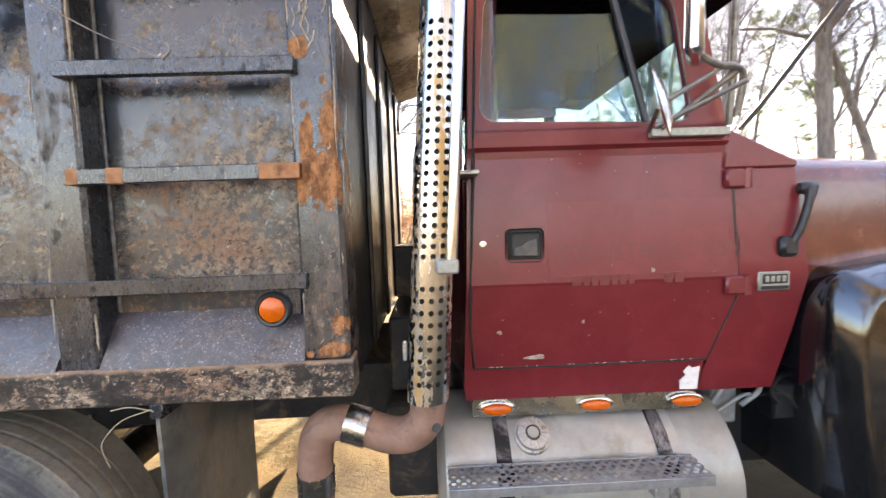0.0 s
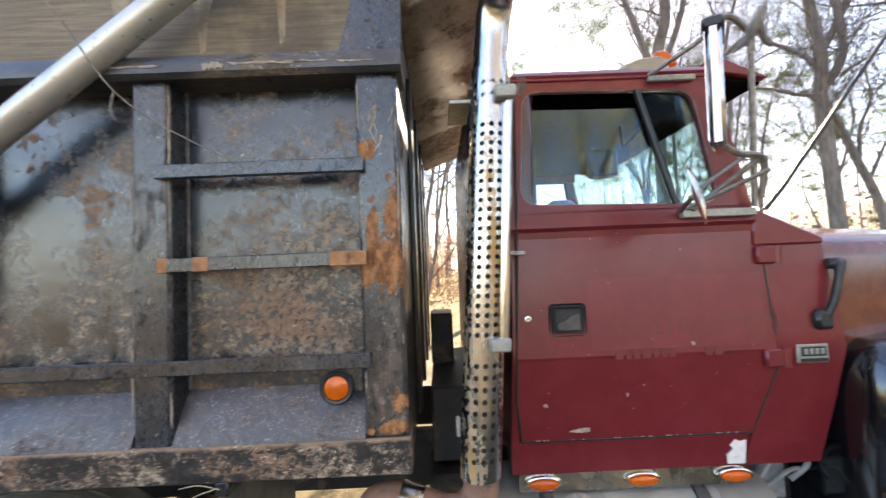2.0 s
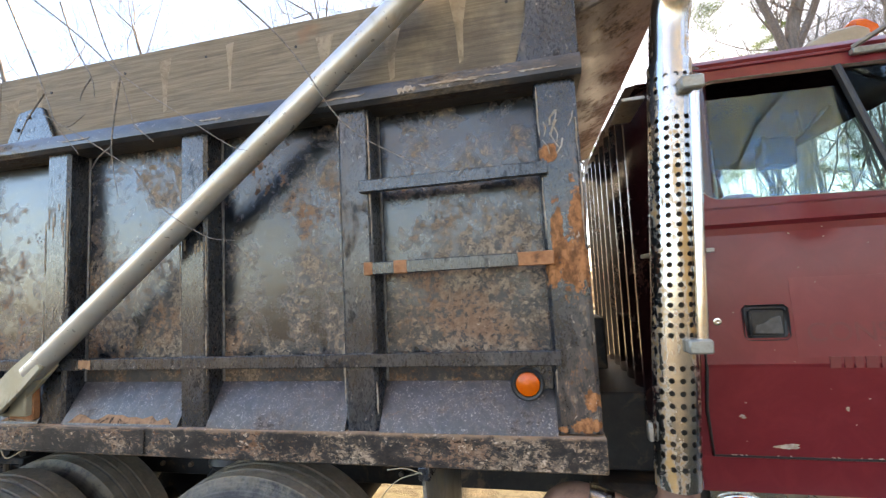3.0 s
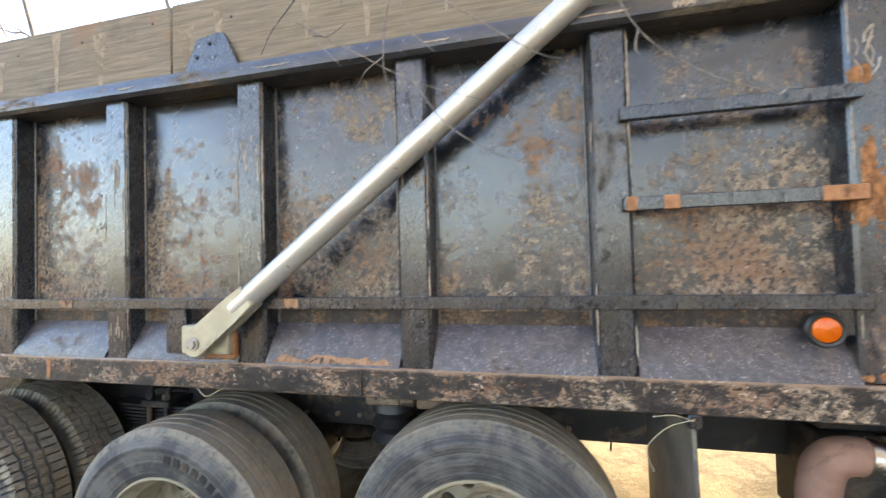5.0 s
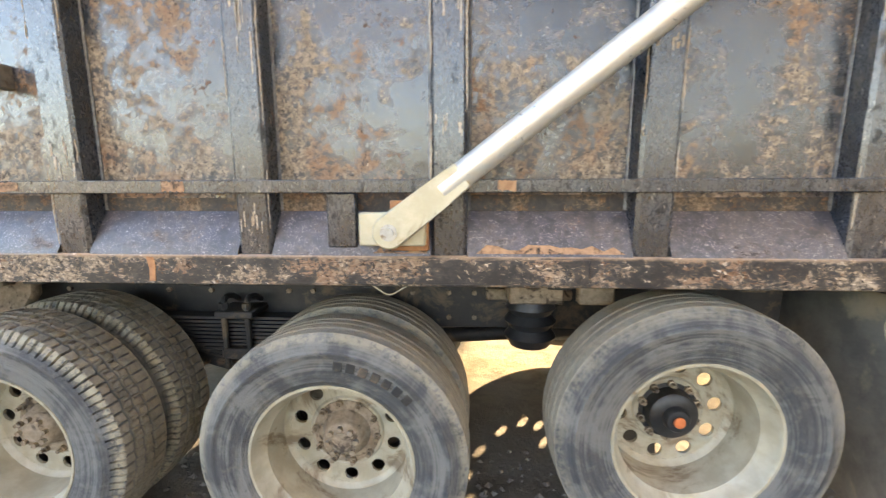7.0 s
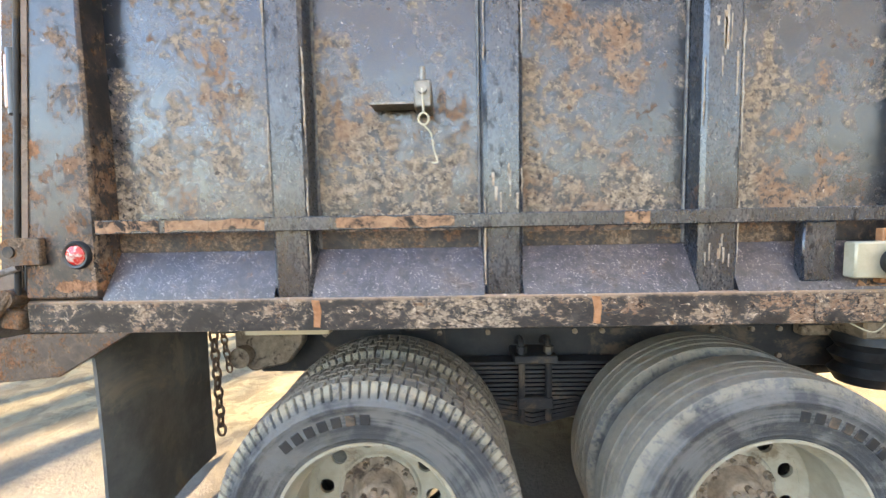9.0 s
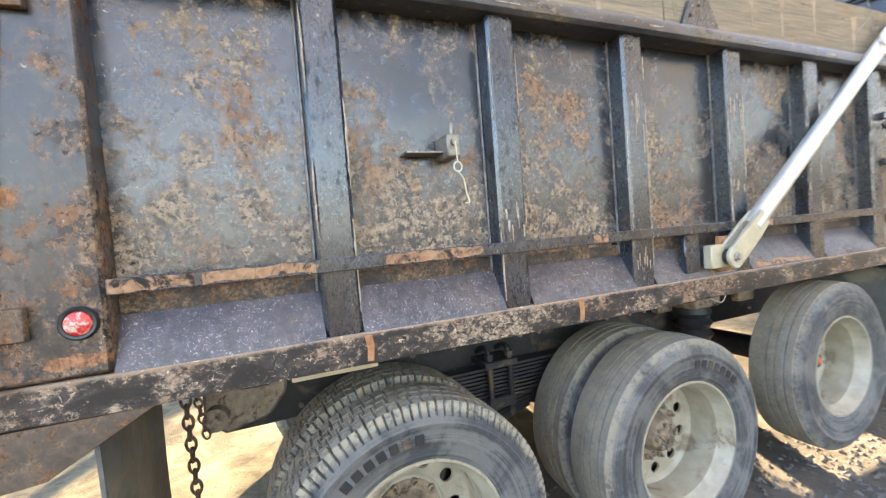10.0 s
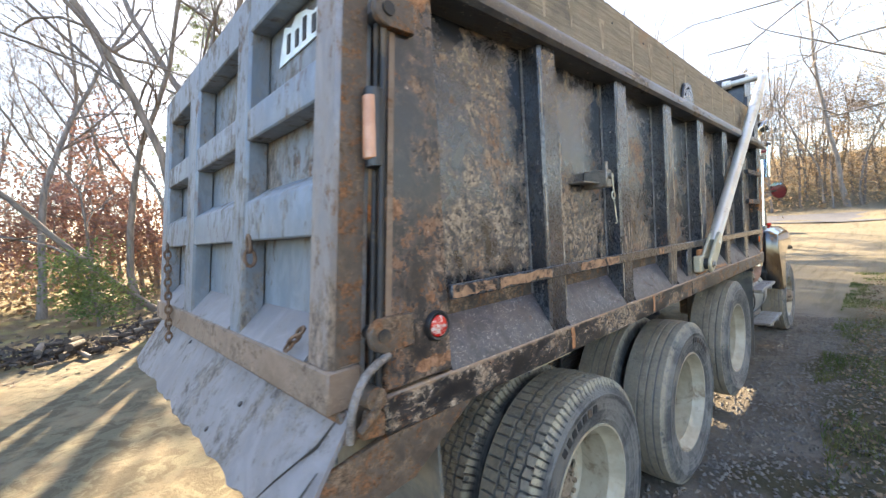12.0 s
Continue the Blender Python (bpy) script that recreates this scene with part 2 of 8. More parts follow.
def mottled(name, paint, faded, dust, rust, level=0.0, rusty=0.60, rough=0.26, size=1.0, coat=0.4, spec=0.8, splash=None, spots=(), edge=None, stretch=(1, 1, 1), dents=0.15, speck=0.67, film=0.62):
    """Weathered black steel: thin dirt film, crusted dust broken by paint, rust blooms, runs and pale nicks."""
    m, nt, p = shader(name, rough, 0.0, spec)
    v = coords(nt, 7.0, stretch)
    big, mid = grain(nt, v, 1.7 * size, 4, 0.55, 0.3), grain(nt, v, 7.5 * size, 8, 0.70, 0.5)
    fine, tiny = grain(nt, v, 36 * size, 9, 0.76, 0.2), grain(nt, v, 170, 3, 0.6)
    runs = grain(nt, coords(nt, 7.0, (10, 10, 0.8)), 1.0, 6, 0.66)
    sep = nt.nodes.new("ShaderNodeSeparateXYZ")
    nt.links.new(coords(nt), sep.inputs[0])
    dens = calc(nt, "ADD", calc(nt, "MULTIPLY", big, 0.42), calc(nt, "ADD", calc(nt, "MULTIPLY", mid, 0.62), calc(nt, "MULTIPLY", fine, 0.16)))
    dens = calc(nt, "ADD", dens, calc(nt, "MULTIPLY", calc(nt, "SUBTRACT", runs, 0.5), 0.14))
    dens = calc(nt, "ADD", dens, level - 0.10)
    if splash:
        wav = calc(nt, "ADD", sep.outputs["Z"], calc(nt, "MULTIPLY", calc(nt, "SUBTRACT", grain(nt, coords(nt, 4.0), 2.0, 5, 0.6), 0.5), 0.9))
        dens = calc(nt, "ADD", dens, step(nt, wav, splash[0], splash[1], splash[2], -splash[3]))
    col = blend(nt, step(nt, mid, 0.40, 0.64), paint, faded)
    haze = step(nt, dens, 0.42, 0.56, 0.0, film)
    col = blend(nt, haze, col, blend(nt, mid, tuple(c * 0.28 for c in rust), tuple(c * 0.50 for c in dust)))
    crust = step(nt, calc(nt, "ADD", dens, calc(nt, "MULTIPLY", calc(nt, "SUBTRACT", fine, 0.5), 0.28)), 0.512, 0.548)
    tone = blend(nt, step(nt, grain(nt, v, 48 * size, 8, 0.74), 0.36, 0.64), tuple(c * 0.36 for c in dust), tuple(min(1, c * 1.42) for c in dust))
    tone = blend(nt, step(nt, grain(nt, v, 3.2 * size, 5, 0.6), 0.46, 0.62, 0, 0.65), tone, tuple(c * 0.75 for c in rust))
    col = blend(nt, calc(nt, "MULTIPLY", crust, 0.76), col, tone)
    keep = step(nt, grain(nt, v, 26 * size, 10, 0.78, 0.1), 0.525, 0.555)
    col = blend(nt, calc(nt, "MULTIPLY", keep, 0.88), col, paint)
    col = blend(nt, calc(nt, "MULTIPLY", step(nt, grain(nt, v, 52, 7, 0.72, 0.4), 0.575, 0.592), 0.85), col, tuple(c * 0.6 for c in paint))
    rsum = calc(nt, "ADD", calc(nt, "MULTIPLY", grain(nt, v, 5.5 * size, 10, 0.76, 0.3), 0.66), calc(nt, "MULTIPLY", fine, 0.34))
    rmask = step(nt, rsum, rusty - 0.012, rusty + 0.022)
    ragged = calc(nt, "ADD", calc(nt, "MULTIPLY", calc(nt, "SUBTRACT", grain(nt, coords(nt), 16, 9, 0.74, 0.4), 0.5), 3.0), calc(nt, "MULTIPLY", calc(nt, "SUBTRACT", grain(nt, coords(nt, 0.0, (40, 40, 6)), 1.0, 6, 0.7), 0.5), 1.5))
    for x, z, rx, rz in spots:
        dx = calc(nt, "DIVIDE", calc(nt, "SUBTRACT", sep.outputs["X"], x), rx)
        dz = calc(nt, "DIVIDE", calc(nt, "SUBTRACT", sep.outputs["Z"], z), rz)
        d = calc(nt, "SQRT", calc(nt, "ADD", calc(nt, "MULTIPLY", dx, dx), calc(nt, "MULTIPLY", dz, dz)))
        rmask = calc(nt, "MAXIMUM", rmask, step(nt, calc(nt, "ADD", d, ragged), 0.92, 1.04, 1, 0))
    if edge:
        up = calc(nt, "ADD", sep.outputs["Z"], calc(nt, "MULTIPLY", calc(nt, "SUBTRACT", mid, 0.5), edge[1] * 3.2))
        col = blend(nt, step(nt, up, edge[0] - edge[1], edge[0], 0, 0.85), col, blend(nt, fine, tuple(c * 0.7 for c in rust), dust))
    rcol = blend(nt, step(nt, fine, 0.36, 0.62), tuple(min(1, c * 1.15) for c in rust), tuple(c * 0.38 for c in rust))
    col = blend(nt, calc(nt, "MULTIPLY", rmask, 0.9), col, rcol)
    nick = step(nt, grain(nt, v, 70, 5, 0.62, 0.8), speck - 0.01, speck + 0.012)
    col = blend(nt, calc(nt, "MULTIPLY", nick, step(nt, mid, 0.42, 0.58, 0.15, 0.8)), col, tuple(min(1, 1.7 * c + 0.06) for c in dust))
    nt.links.new(col, p.inputs["Base Color"])
    dirty = calc(nt, "MINIMUM", calc(nt, "ADD", calc(nt, "MULTIPLY", crust, calc(nt, "SUBTRACT", 1.0, calc(nt, "MULTIPLY", keep, 0.7))), rmask), 1.0)
    rg = calc(nt, "ADD", calc(nt, "ADD", calc(nt, "MULTIPLY", dirty, 0.5), calc(nt, "MULTIPLY", haze, 0.25)), calc(nt, "ADD", rough - 0.08, calc(nt, "MULTIPLY", tiny, 0.16)))
    nt.links.new(calc(nt, "MINIMUM", rg, 0.95), p.inputs["Roughness"])
    clean = calc(nt, "SUBTRACT", 1.0, dirty)
    nt.links.new(step(nt, clean, 0.0, 1.0, 0.12, spec), p.inputs["Specular IOR Level"])
    nt.links.new(calc(nt, "MULTIPLY", clean, coat), p.inputs["Coat Weight"])
    p.inputs["Coat Roughness"].default_value = 0.22
    low = relief(nt, p, grain(nt, v, 4.5, 3, 0.5), dents, 0.04) if dents else None
    relief(nt, p, calc(nt, "ADD", calc(nt, "MULTIPLY", fine, 0.5), calc(nt, "ADD", calc(nt, "MULTIPLY", dirty, 0.3), calc(nt, "MULTIPLY", tiny, 0.2))), 0.25, 0.004, low)
    return m


def plain(name, a, b, scale=20, rough=0.5, metal=0.0, bump=0.2, depth=0.003, stretch=(1, 1, 1), spread=5.0, spec=0.5, dirt=None, dirty=0.55):
    """Two shades by a fine grain, with optional dirt in patches."""
    m, nt, p = shader(name, rough, metal, spec)
    v = coords(nt, spread, stretch)
    n1, n2 = grain(nt, v, scale, 6, 0.65), grain(nt, v, scale * 6, 3, 0.6)
    col = blend(nt, step(nt, n1, 0.35, 0.65), a, b)
    rg = calc(nt, "ADD", rough - 0.08, calc(nt, "MULTIPLY", n2, 0.16))
    if dirt:
        d = step(nt, grain(nt, v, scale * 0.35, 7, 0.7, 0.7), dirty, dirty + 0.12)
        col = blend(nt, d, col, dirt)
        rg = calc(nt, "ADD", rg, calc(nt, "MULTIPLY", d, 0.3))
    nt.links.new(col, p.inputs["Base Color"])
    nt.links.new(rg, p.inputs["Roughness"])
    relief(nt, p, calc(nt, "ADD", n1, calc(nt, "MULTIPLY", n2, 0.5)), bump, depth)
    return m


def leafy(name, a, b, scale=3, through=0.45):
    """Thin leaf: two shades, part of the light goes through."""
    m, nt, p = shader(name, 0.8, 0.0, 0.2)
    col = blend(nt, step(nt, grain(nt, coords(nt, 9.0), scale, 4, 0.6), 0.35, 0.65), a, b)
    nt.links.new(col, p.inputs["Base Color"])
    lit, mix = nt.nodes.new("ShaderNodeBsdfTranslucent"), nt.nodes.new("ShaderNodeMixShader")
    nt.links.new(col, lit.inputs["Color"])
    mix.inputs[0].default_value = through
    nt.links.new(p.outputs[0], mix.inputs[1])
    nt.links.new(lit.outputs[0], mix.inputs[2])
    nt.links.new(mix.outputs[0], nt.nodes["Material Output"].inputs["Surface"])
    return m


def pane(name, tint, index=1.5, rough=0.0):
    m = bpy.data.materials.new(name)
    m.use_nodes = True
    nt = m.node_tree
    out = nt.nodes["Material Output"]
    nt.nodes.remove(nt.nodes["Principled BSDF"])
    t, g, f, x = (nt.nodes.new("ShaderNode" + k) for k in ("BsdfTransparent", "BsdfGlossy", "LayerWeight", "MixShader"))
    t.inputs["Color"].default_value = (*tint, 1)
    g.inputs["Roughness"].default_value = rough
    g.inputs["Color"].default_value = (0.62, 0.84, 1.0, 1)
    f.inputs["Blend"].default_value = 0.5
    gloss = calc(nt, "ADD", calc(nt, "MULTIPLY", calc(nt, "POWER", f.outputs["Facing"], 5.0), 0.8), ((index - 1) / (index + 1)) ** 2)
    nt.links.new(gloss, x.inputs[0])
    nt.links.new(t.outputs[0], x.inputs[1])
    nt.links.new(g.outputs[0], x.inputs[2])
    nt.links.new(x.outputs[0], out.inputs["Surface"])
    return m


RUST = (0.36, 0.16, 0.075)
M_PANEL = mottled("panel_paint", (0.006, 0.009, 0.014), (0.015, 0.027, 0.050), (0.33, 0.265, 0.20), (0.36, 0.19, 0.11), -0.018, 0.594, 0.23, 1.0, 0.34, 0.75, (1.60, 2.60, 0.042, 0.036), dents=0.22, film=0.5)
M_CORNER = mottled("corner_post_paint", (0.009, 0.012, 0.017), (0.022, 0.032, 0.046), (0.24, 0.20, 0.16), (0.42, 0.19, 0.085), -0.05, 0.62, 0.26, 1.2, 0.35, 0.7, None,
                   ((5.275, 1.90, 0.052, 0.115), (5.30, 2.02, 0.022, 0.13), (5.235, 1.99, 0.02, 0.10), (5.215, 1.86, 0.025, 0.06), (5.27, 1.375, 0.05, 0.022), (5.30, 1.455, 0.022, 0.028), (5.21, 1.365, 0.016, 0.012), (5.225, 2.26, 0.025, 0.035)), None, (1, 1, 0.6), 0.06)
M_POST = worn_paint("post_paint", (0.009, 0.012, 0.018), (0.021, 0.029, 0.042), (0.19, 0.165, 0.135), RUST, 0.585, 0.61, 0.28, 1.2, 0.0, 0.655, 0.30, None, 75, 0.7, 0.05, (1, 1, 0.5), 0.14, 0.7)
M_SILL = mottled("sill_paint", (0.008, 0.008, 0.010), (0.020, 0.020, 0.024), (0.36, 0.275, 0.20), (0.34, 0.18, 0.105), 0.004, 0.585, 0.40, 1.7, 0.2, 0.5, None, (), (1.344, 0.016), (0.7, 1, 1), 0.0, 0.635, 0.3)
# bead grey is lightened: the light caught along the seams is put in
M_WELD = plain("weld_glint_grey", (0.07, 0.07, 0.075), (0.17, 0.165, 0.16), 40, 0.4, 0.2, 0.2)
M_RAIL = worn_paint("rail_paint", (0.014, 0.017, 0.023), (0.034, 0.041, 0.054), (0.22, 0.175, 0.13), (0.26, 0.13, 0.07), 0.535, 0.585, 0.40, 1.8, 0.0, 0.645, 0.2, None, 75, 0.6, 0.3, (0.4, 1, 1), 0.2)
M_LEDGE = worn_paint("ledge_paint", (0.019, 0.018, 0.025), (0.046, 0.043, 0.058), (0.18, 0.15, 0.14), (0.30, 0.16, 0.095), 0.545, 0.585, 0.42, 2.2, 0.0, 0.60, 0.12, None, 160, 0.6, 0.35, (1, 1, 1), 0.28)
M_REAR = mottled("rear_post_paint", (0.009, 0.010, 0.013), (0.030, 0.037, 0.050), (0.25, 0.18, 0.13), (0.36, 0.185, 0.105), 0.020, 0.566, 0.34, 1.1, 0.22, 0.6, None, ((0.335, 2.47, 0.075, 0.05), (0.27, 2.40, 0.05, 0.03), (0.20, 1.84, 0.035, 0.03), (0.33, 1.395, 0.07, 0.02)), None, (1, 1, 0.8), 0.10)
M_GATE = worn_paint("tailgate_paint", (0.105, 0.142, 0.180), (0.160, 0.205, 0.248), (0.23, 0.19, 0.15), (0.19, 0.095, 0.05), 0.515, 0.56, 0.4, 1.2, 0.1, 0.76, 0.0, None, 75, 0.5, 0.35, (1, 1, 0.5), 0.3)
M_GATE_EDGE = worn_paint("tailgate_edge_paint", (0.145, 0.145, 0.155), (0.205, 0.200, 0.205), (0.27, 0.20, 0.15), (0.22, 0.12, 0.07), 0.505, 0.55, 0.45, 1.2, 0.1, 0.76, 0.0, (1.5, 2.5, 0.045), 75, 0.5, 0.35, (1, 1, 0.5), 0.5)
M_APRON = worn_paint("apron_steel", (0.155, 0.150, 0.160), (0.215, 0.206, 0.215), (0.23, 0.19, 0.155), (0.20, 0.125, 0.085), 0.53, 0.61, 0.48, 0.6, 0.12, 0.80, 0.0, None, 75, 0.4, 0.15, (1, 1, 1), 0.35)
M_MUD_RAIL = worn_paint("mud_stained_rail_paint", (0.135, 0.090, 0.062), (0.205, 0.142, 0.102), (0.27, 0.20, 0.15), (0.22, 0.115, 0.06), 0.52, 0.57, 0.6, 1.2, 0.0, 0.76, 0.0, None, 75, 0.4, 0.3, (0.6, 0.6, 1), 0.4)
M_GATE_LOW = worn_paint("tailgate_base_paint", (0.045, 0.034, 0.027), (0.085, 0.062, 0.046), (0.22, 0.15, 0.10), (0.29, 0.135, 0.065), 0.50, 0.515, 0.5, 2.4, 0.1, 0.72, 0.0, None, 75, 0.5, 0.35, (1, 1, 1), 0.2)
M_BULK = worn_paint("front_wall_paint", (0.01, 0.01, 0.011), (0.02, 0.02, 0.022), (0.09, 0.075, 0.055), RUST, 0.62, 0.66, 0.30, 1.0, 0.45, 0.75, 0.15)
M_SHIELD = worn_paint("cab_guard_steel", (0.060, 0.044, 0.031), (0.095, 0.070, 0.050), (0.14, 0.108, 0.078), (0.14, 0.075, 0.04), 0.5, 0.6, 0.55, 1.0, 0.1, 0.78)
M_MAROON = worn_paint("maroon_paint", (0.148, 0.0122, 0.0175), (0.174, 0.0180, 0.0235), (0.20, 0.050, 0.045), (0.24, 0.09, 0.055), 0.64, 0.84, 0.38, 0.8, 0.03, 0.76, 0.28, None, 75, 0.45, 0.02)
M_RESPRAY = worn_paint("resprayed_maroon", (0.158, 0.0150, 0.0205), (0.184, 0.0215, 0.0270), (0.20, 0.052, 0.047), (0.22, 0.08, 0.05), 0.62, 0.84, 0.40, 0.8, 0.03, 0.76, 0.2, None, 75, 0.5, 0.02)
M_HOOD = worn_paint("hood_paint", (0.110, 0.019, 0.011), (0.150, 0.038, 0.020), (0.16, 0.055, 0.037), (0.24, 0.10, 0.05), 0.60, 0.72, 0.24, 1.0, 0.04, 0.76, 0.45, None, 75, 0.6, 0.08)
M_FENDER = worn_paint("black_fender_paint", (0.004, 0.004, 0.005), (0.006, 0.006, 0.007), (0.03, 0.026, 0.02), RUST, 0.74, 0.80, 0.10, 0.8, 0.06, 0.80, 0.9, None, 75, 0.6, 0.015)
M_FENDER.node_tree.nodes["Principled BSDF"].inputs["Coat Roughness"].default_value = 0.02
# much darker copy of the maroon: shade behind the cab put into the paint
M_MAROON_SHADED = worn_paint("shaded_cab_maroon", (0.032, 0.007, 0.009), (0.045, 0.012, 0.012), (0.12, 0.07, 0.05), RUST, 0.56, 0.68, 0.18, 1.0, 0.2, 0.76, 0.6, None, 75, 0.6, 0.1)


def tyre_rubber(name, R, pale=0.8):
    """Rubber with rings of dust on the sidewall, pale scuffed shoulders and a brown dusty tread."""
    m, nt, p = shader(name, 0.6, 0.0, 0.5)
    v = coords(nt, 6.0)
    raw = coords(nt)
    flat = nt.nodes.new("ShaderNodeVectorMath")
    flat.operation = "MULTIPLY"
    flat.inputs[1].default_value = (1, 0, 1)
    size = nt.nodes.new("ShaderNodeVectorMath")
    size.operation = "LENGTH"
    nt.links.new(raw, flat.inputs[0])
    nt.links.new(flat.outputs[0], size.inputs[0])
    rad = size.outputs["Value"]
    line = nt.nodes.new("ShaderNodeCombineXYZ")
    nt.links.new(calc(nt, "MULTIPLY", rad, 1.0), line.inputs[0])
    rings = grain(nt, line.outputs[0], 42, 4, 0.7)
    big, fine = grain(nt, v, 5, 6, 0.65, 0.6), grain(nt, v, 45, 4, 0.7)
    patch = grain(nt, v, 14, 12, 0.80, 0.2)
    col = blend(nt, step(nt, rings, 0.35, 0.65), (0.044, 0.046, 0.048), (0.078, 0.080, 0.081))
    col = blend(nt, step(nt, calc(nt, "ADD", calc(nt, "MULTIPLY", big, 0.6), calc(nt, "MULTIPLY", rings, 0.4)), 0.44, 0.56, 0, 0.8), col, (0.190, 0.185, 0.170))
    col = blend(nt, step(nt, patch, 0.53, 0.66, 0, 0.5), col, (0.20, 0.18, 0.14))
    ysep = nt.nodes.new("ShaderNodeSeparateXYZ")
    nt.links.new(raw, ysep.inputs[0])
    outer_y = calc(nt, "MAXIMUM", step(nt, ysep.outputs["Y"], 0.020, 0.029, 1, 0), step(nt, ysep.outputs["Y"], 0.239, 0.248))
    shoulder = calc(nt, "MULTIPLY", calc(nt, "MULTIPLY", outer_y, step(nt, rad, R - 0.055, R - 0.024)), step(nt, calc(nt, "ADD", calc(nt, "MULTIPLY", patch, 0.7), calc(nt, "MULTIPLY", fine, 0.3)), 0.42, 0.53))
    col = blend(nt, calc(nt, "MULTIPLY", shoulder, pale), col, (0.37, 0.325, 0.235))
    crown = calc(nt, "MULTIPLY", step(nt, rad, R - 0.013, R - 0.005), step(nt, patch, 0.36, 0.62, 0.6, 1.0))
    col = blend(nt, calc(nt, "MULTIPLY", crown, 0.85), col, blend(nt, fine, (0.17, 0.145, 0.105), (0.46, 0.385, 0.28)))
    nt.links.new(col, p.inputs["Base Color"])
    relief(nt, p, calc(nt, "ADD", calc(nt, "MULTIPLY", rings, 0.25), calc(nt, "ADD", fine, calc(nt, "MULTIPLY", patch, 2.0))), 0.8, 0.012)
    return m


M_FRAME = plain("frame_black", (0.011, 0.011, 0.012), (0.022, 0.020, 0.019), 12, 0.6, 0.0, 0.3, dirt=(0.11, 0.08, 0.055), dirty=0.52)
M_RUBBER, M_RUBBER_SMALL = tyre_rubber("tyre_rubber", 0.55, 0.6), tyre_rubber("small_tyre_rubber", 0.527, 0.35)
M_RUBBER_LUG = tyre_rubber("lug_tyre_rubber", 0.552, 1.0)
M_FLAP = plain("mudflap_rubber", (0.065, 0.069, 0.066), (0.115, 0.118, 0.11), 6, 0.5, 0.0, 0.4, 0.01, dirt=(0.20, 0.18, 0.14), dirty=0.52)
M_RIM = plain("cream_rim_paint", (0.29, 0.255, 0.185), (0.37, 0.33, 0.25), 10, 0.42, 0.0, 0.15, dirt=(0.17, 0.125, 0.08), dirty=0.52)
M_HUB = plain("rusty_hub", (0.17, 0.125, 0.085), (0.27, 0.205, 0.145), 30, 0.75, 0.0, 0.5, dirt=(0.05, 0.035, 0.025), dirty=0.52)
M_PIPE = plain("rusty_exhaust", (0.30, 0.17, 0.12), (0.22, 0.12, 0.085), 9, 0.7, 0.0, 0.3, dirt=(0.10, 0.06, 0.05), dirty=0.55)
M_CHROME = plain("stainless", (0.50, 0.49, 0.47), (0.40, 0.39, 0.36), 30, 0.24, 1.0, 0.05, dirt=(0.42, 0.25, 0.10), dirty=0.54)
M_RUSTY = worn_paint("rusted_plate", (0.016, 0.014, 0.013), (0.05, 0.036, 0.028), (0.26, 0.185, 0.125), (0.27, 0.145, 0.08), 0.50, 0.535, 0.6, 3.0, 0.0, 0.72)


def stained_steel():
    """Perforated stainless with long rust runs."""
    m, nt, p = shader("stained_stainless", 0.25, 1.0)
    v, runs = coords(nt), coords(nt, 0.0, (16, 16, 0.9))
    n = grain(nt, v, 40, 5, 0.6)
    mask = step(nt, calc(nt, "ADD", calc(nt, "MULTIPLY", grain(nt, runs, 1.0, 5, 0.6), 0.7), calc(nt, "MULTIPLY", n, 0.3)), 0.50, 0.60)
    col = blend(nt, n, (0.60, 0.60, 0.59), (0.48, 0.47, 0.45))
    nt.links.new(blend(nt, mask, col, blend(nt, n, (0.42, 0.24, 0.09), (0.55, 0.36, 0.16))), p.inputs["Base Color"])
    nt.links.new(calc(nt, "ADD", 0.2, calc(nt, "MULTIPLY", mask, 0.4)), p.inputs["Roughness"])
    nt.links.new(step(nt, mask, 0, 1, 1.0, 0.35), p.inputs["Metallic"])
    return m


M_GOLDLEAF = leafy("golden_brush", (0.24, 0.15, 0.065), (0.38, 0.265, 0.13), 2)
M_HILLLEAF = leafy("ochre_leaves", (0.36, 0.25, 0.145), (0.48, 0.355, 0.215), 1, 0.6)
M_DEBRIS = plain("dark_debris", (0.025, 0.02, 0.016), (0.07, 0.052, 0.038), 12, 0.9, 0.0, 0.3)
M_STACK = stained_steel()
M_BRIGHT = plain("polished_steel", (0.70, 0.70, 0.70), (0.60, 0.60, 0.60), 20, 0.16, 1.0, 0.04)
M_ALU = plain("tank_aluminium", (0.30, 0.295, 0.27), (0.37, 0.36, 0.33), 7, 0.40, 0.5, 0.08, dirt=(0.30, 0.27, 0.22), dirty=0.55)
M_TREADPLATE = plain("step_aluminium", (0.28, 0.28, 0.28), (0.36, 0.36, 0.35), 25, 0.45, 0.6, 0.15, dirt=(0.25, 0.22, 0.18), dirty=0.58)
M_ARM = plain("tarp_arm_aluminium", (0.60, 0.59, 0.54), (0.52, 0.51, 0.47), 6, 0.30, 0.45, 0.05, dirt=(0.45, 0.42, 0.34), dirty=0.56)
M_CAST = plain("arm_casting", (0.40, 0.355, 0.245), (0.48, 0.435, 0.32), 12, 0.5, 0.2, 0.2, dirt=(0.2, 0.14, 0.08), dirty=0.6)
M_BOLT = plain("galvanised_bolt", (0.34, 0.33, 0.30), (0.45, 0.43, 0.40), 40, 0.45, 0.7, 0.2, dirt=(0.2, 0.12, 0.06), dirty=0.55)
M_STRAP = plain("worn_strap_steel", (0.20, 0.19, 0.20), (0.30, 0.285, 0.295), 8, 0.34, 0.6, 0.15, dirt=(0.018, 0.017, 0.017), dirty=0.41)
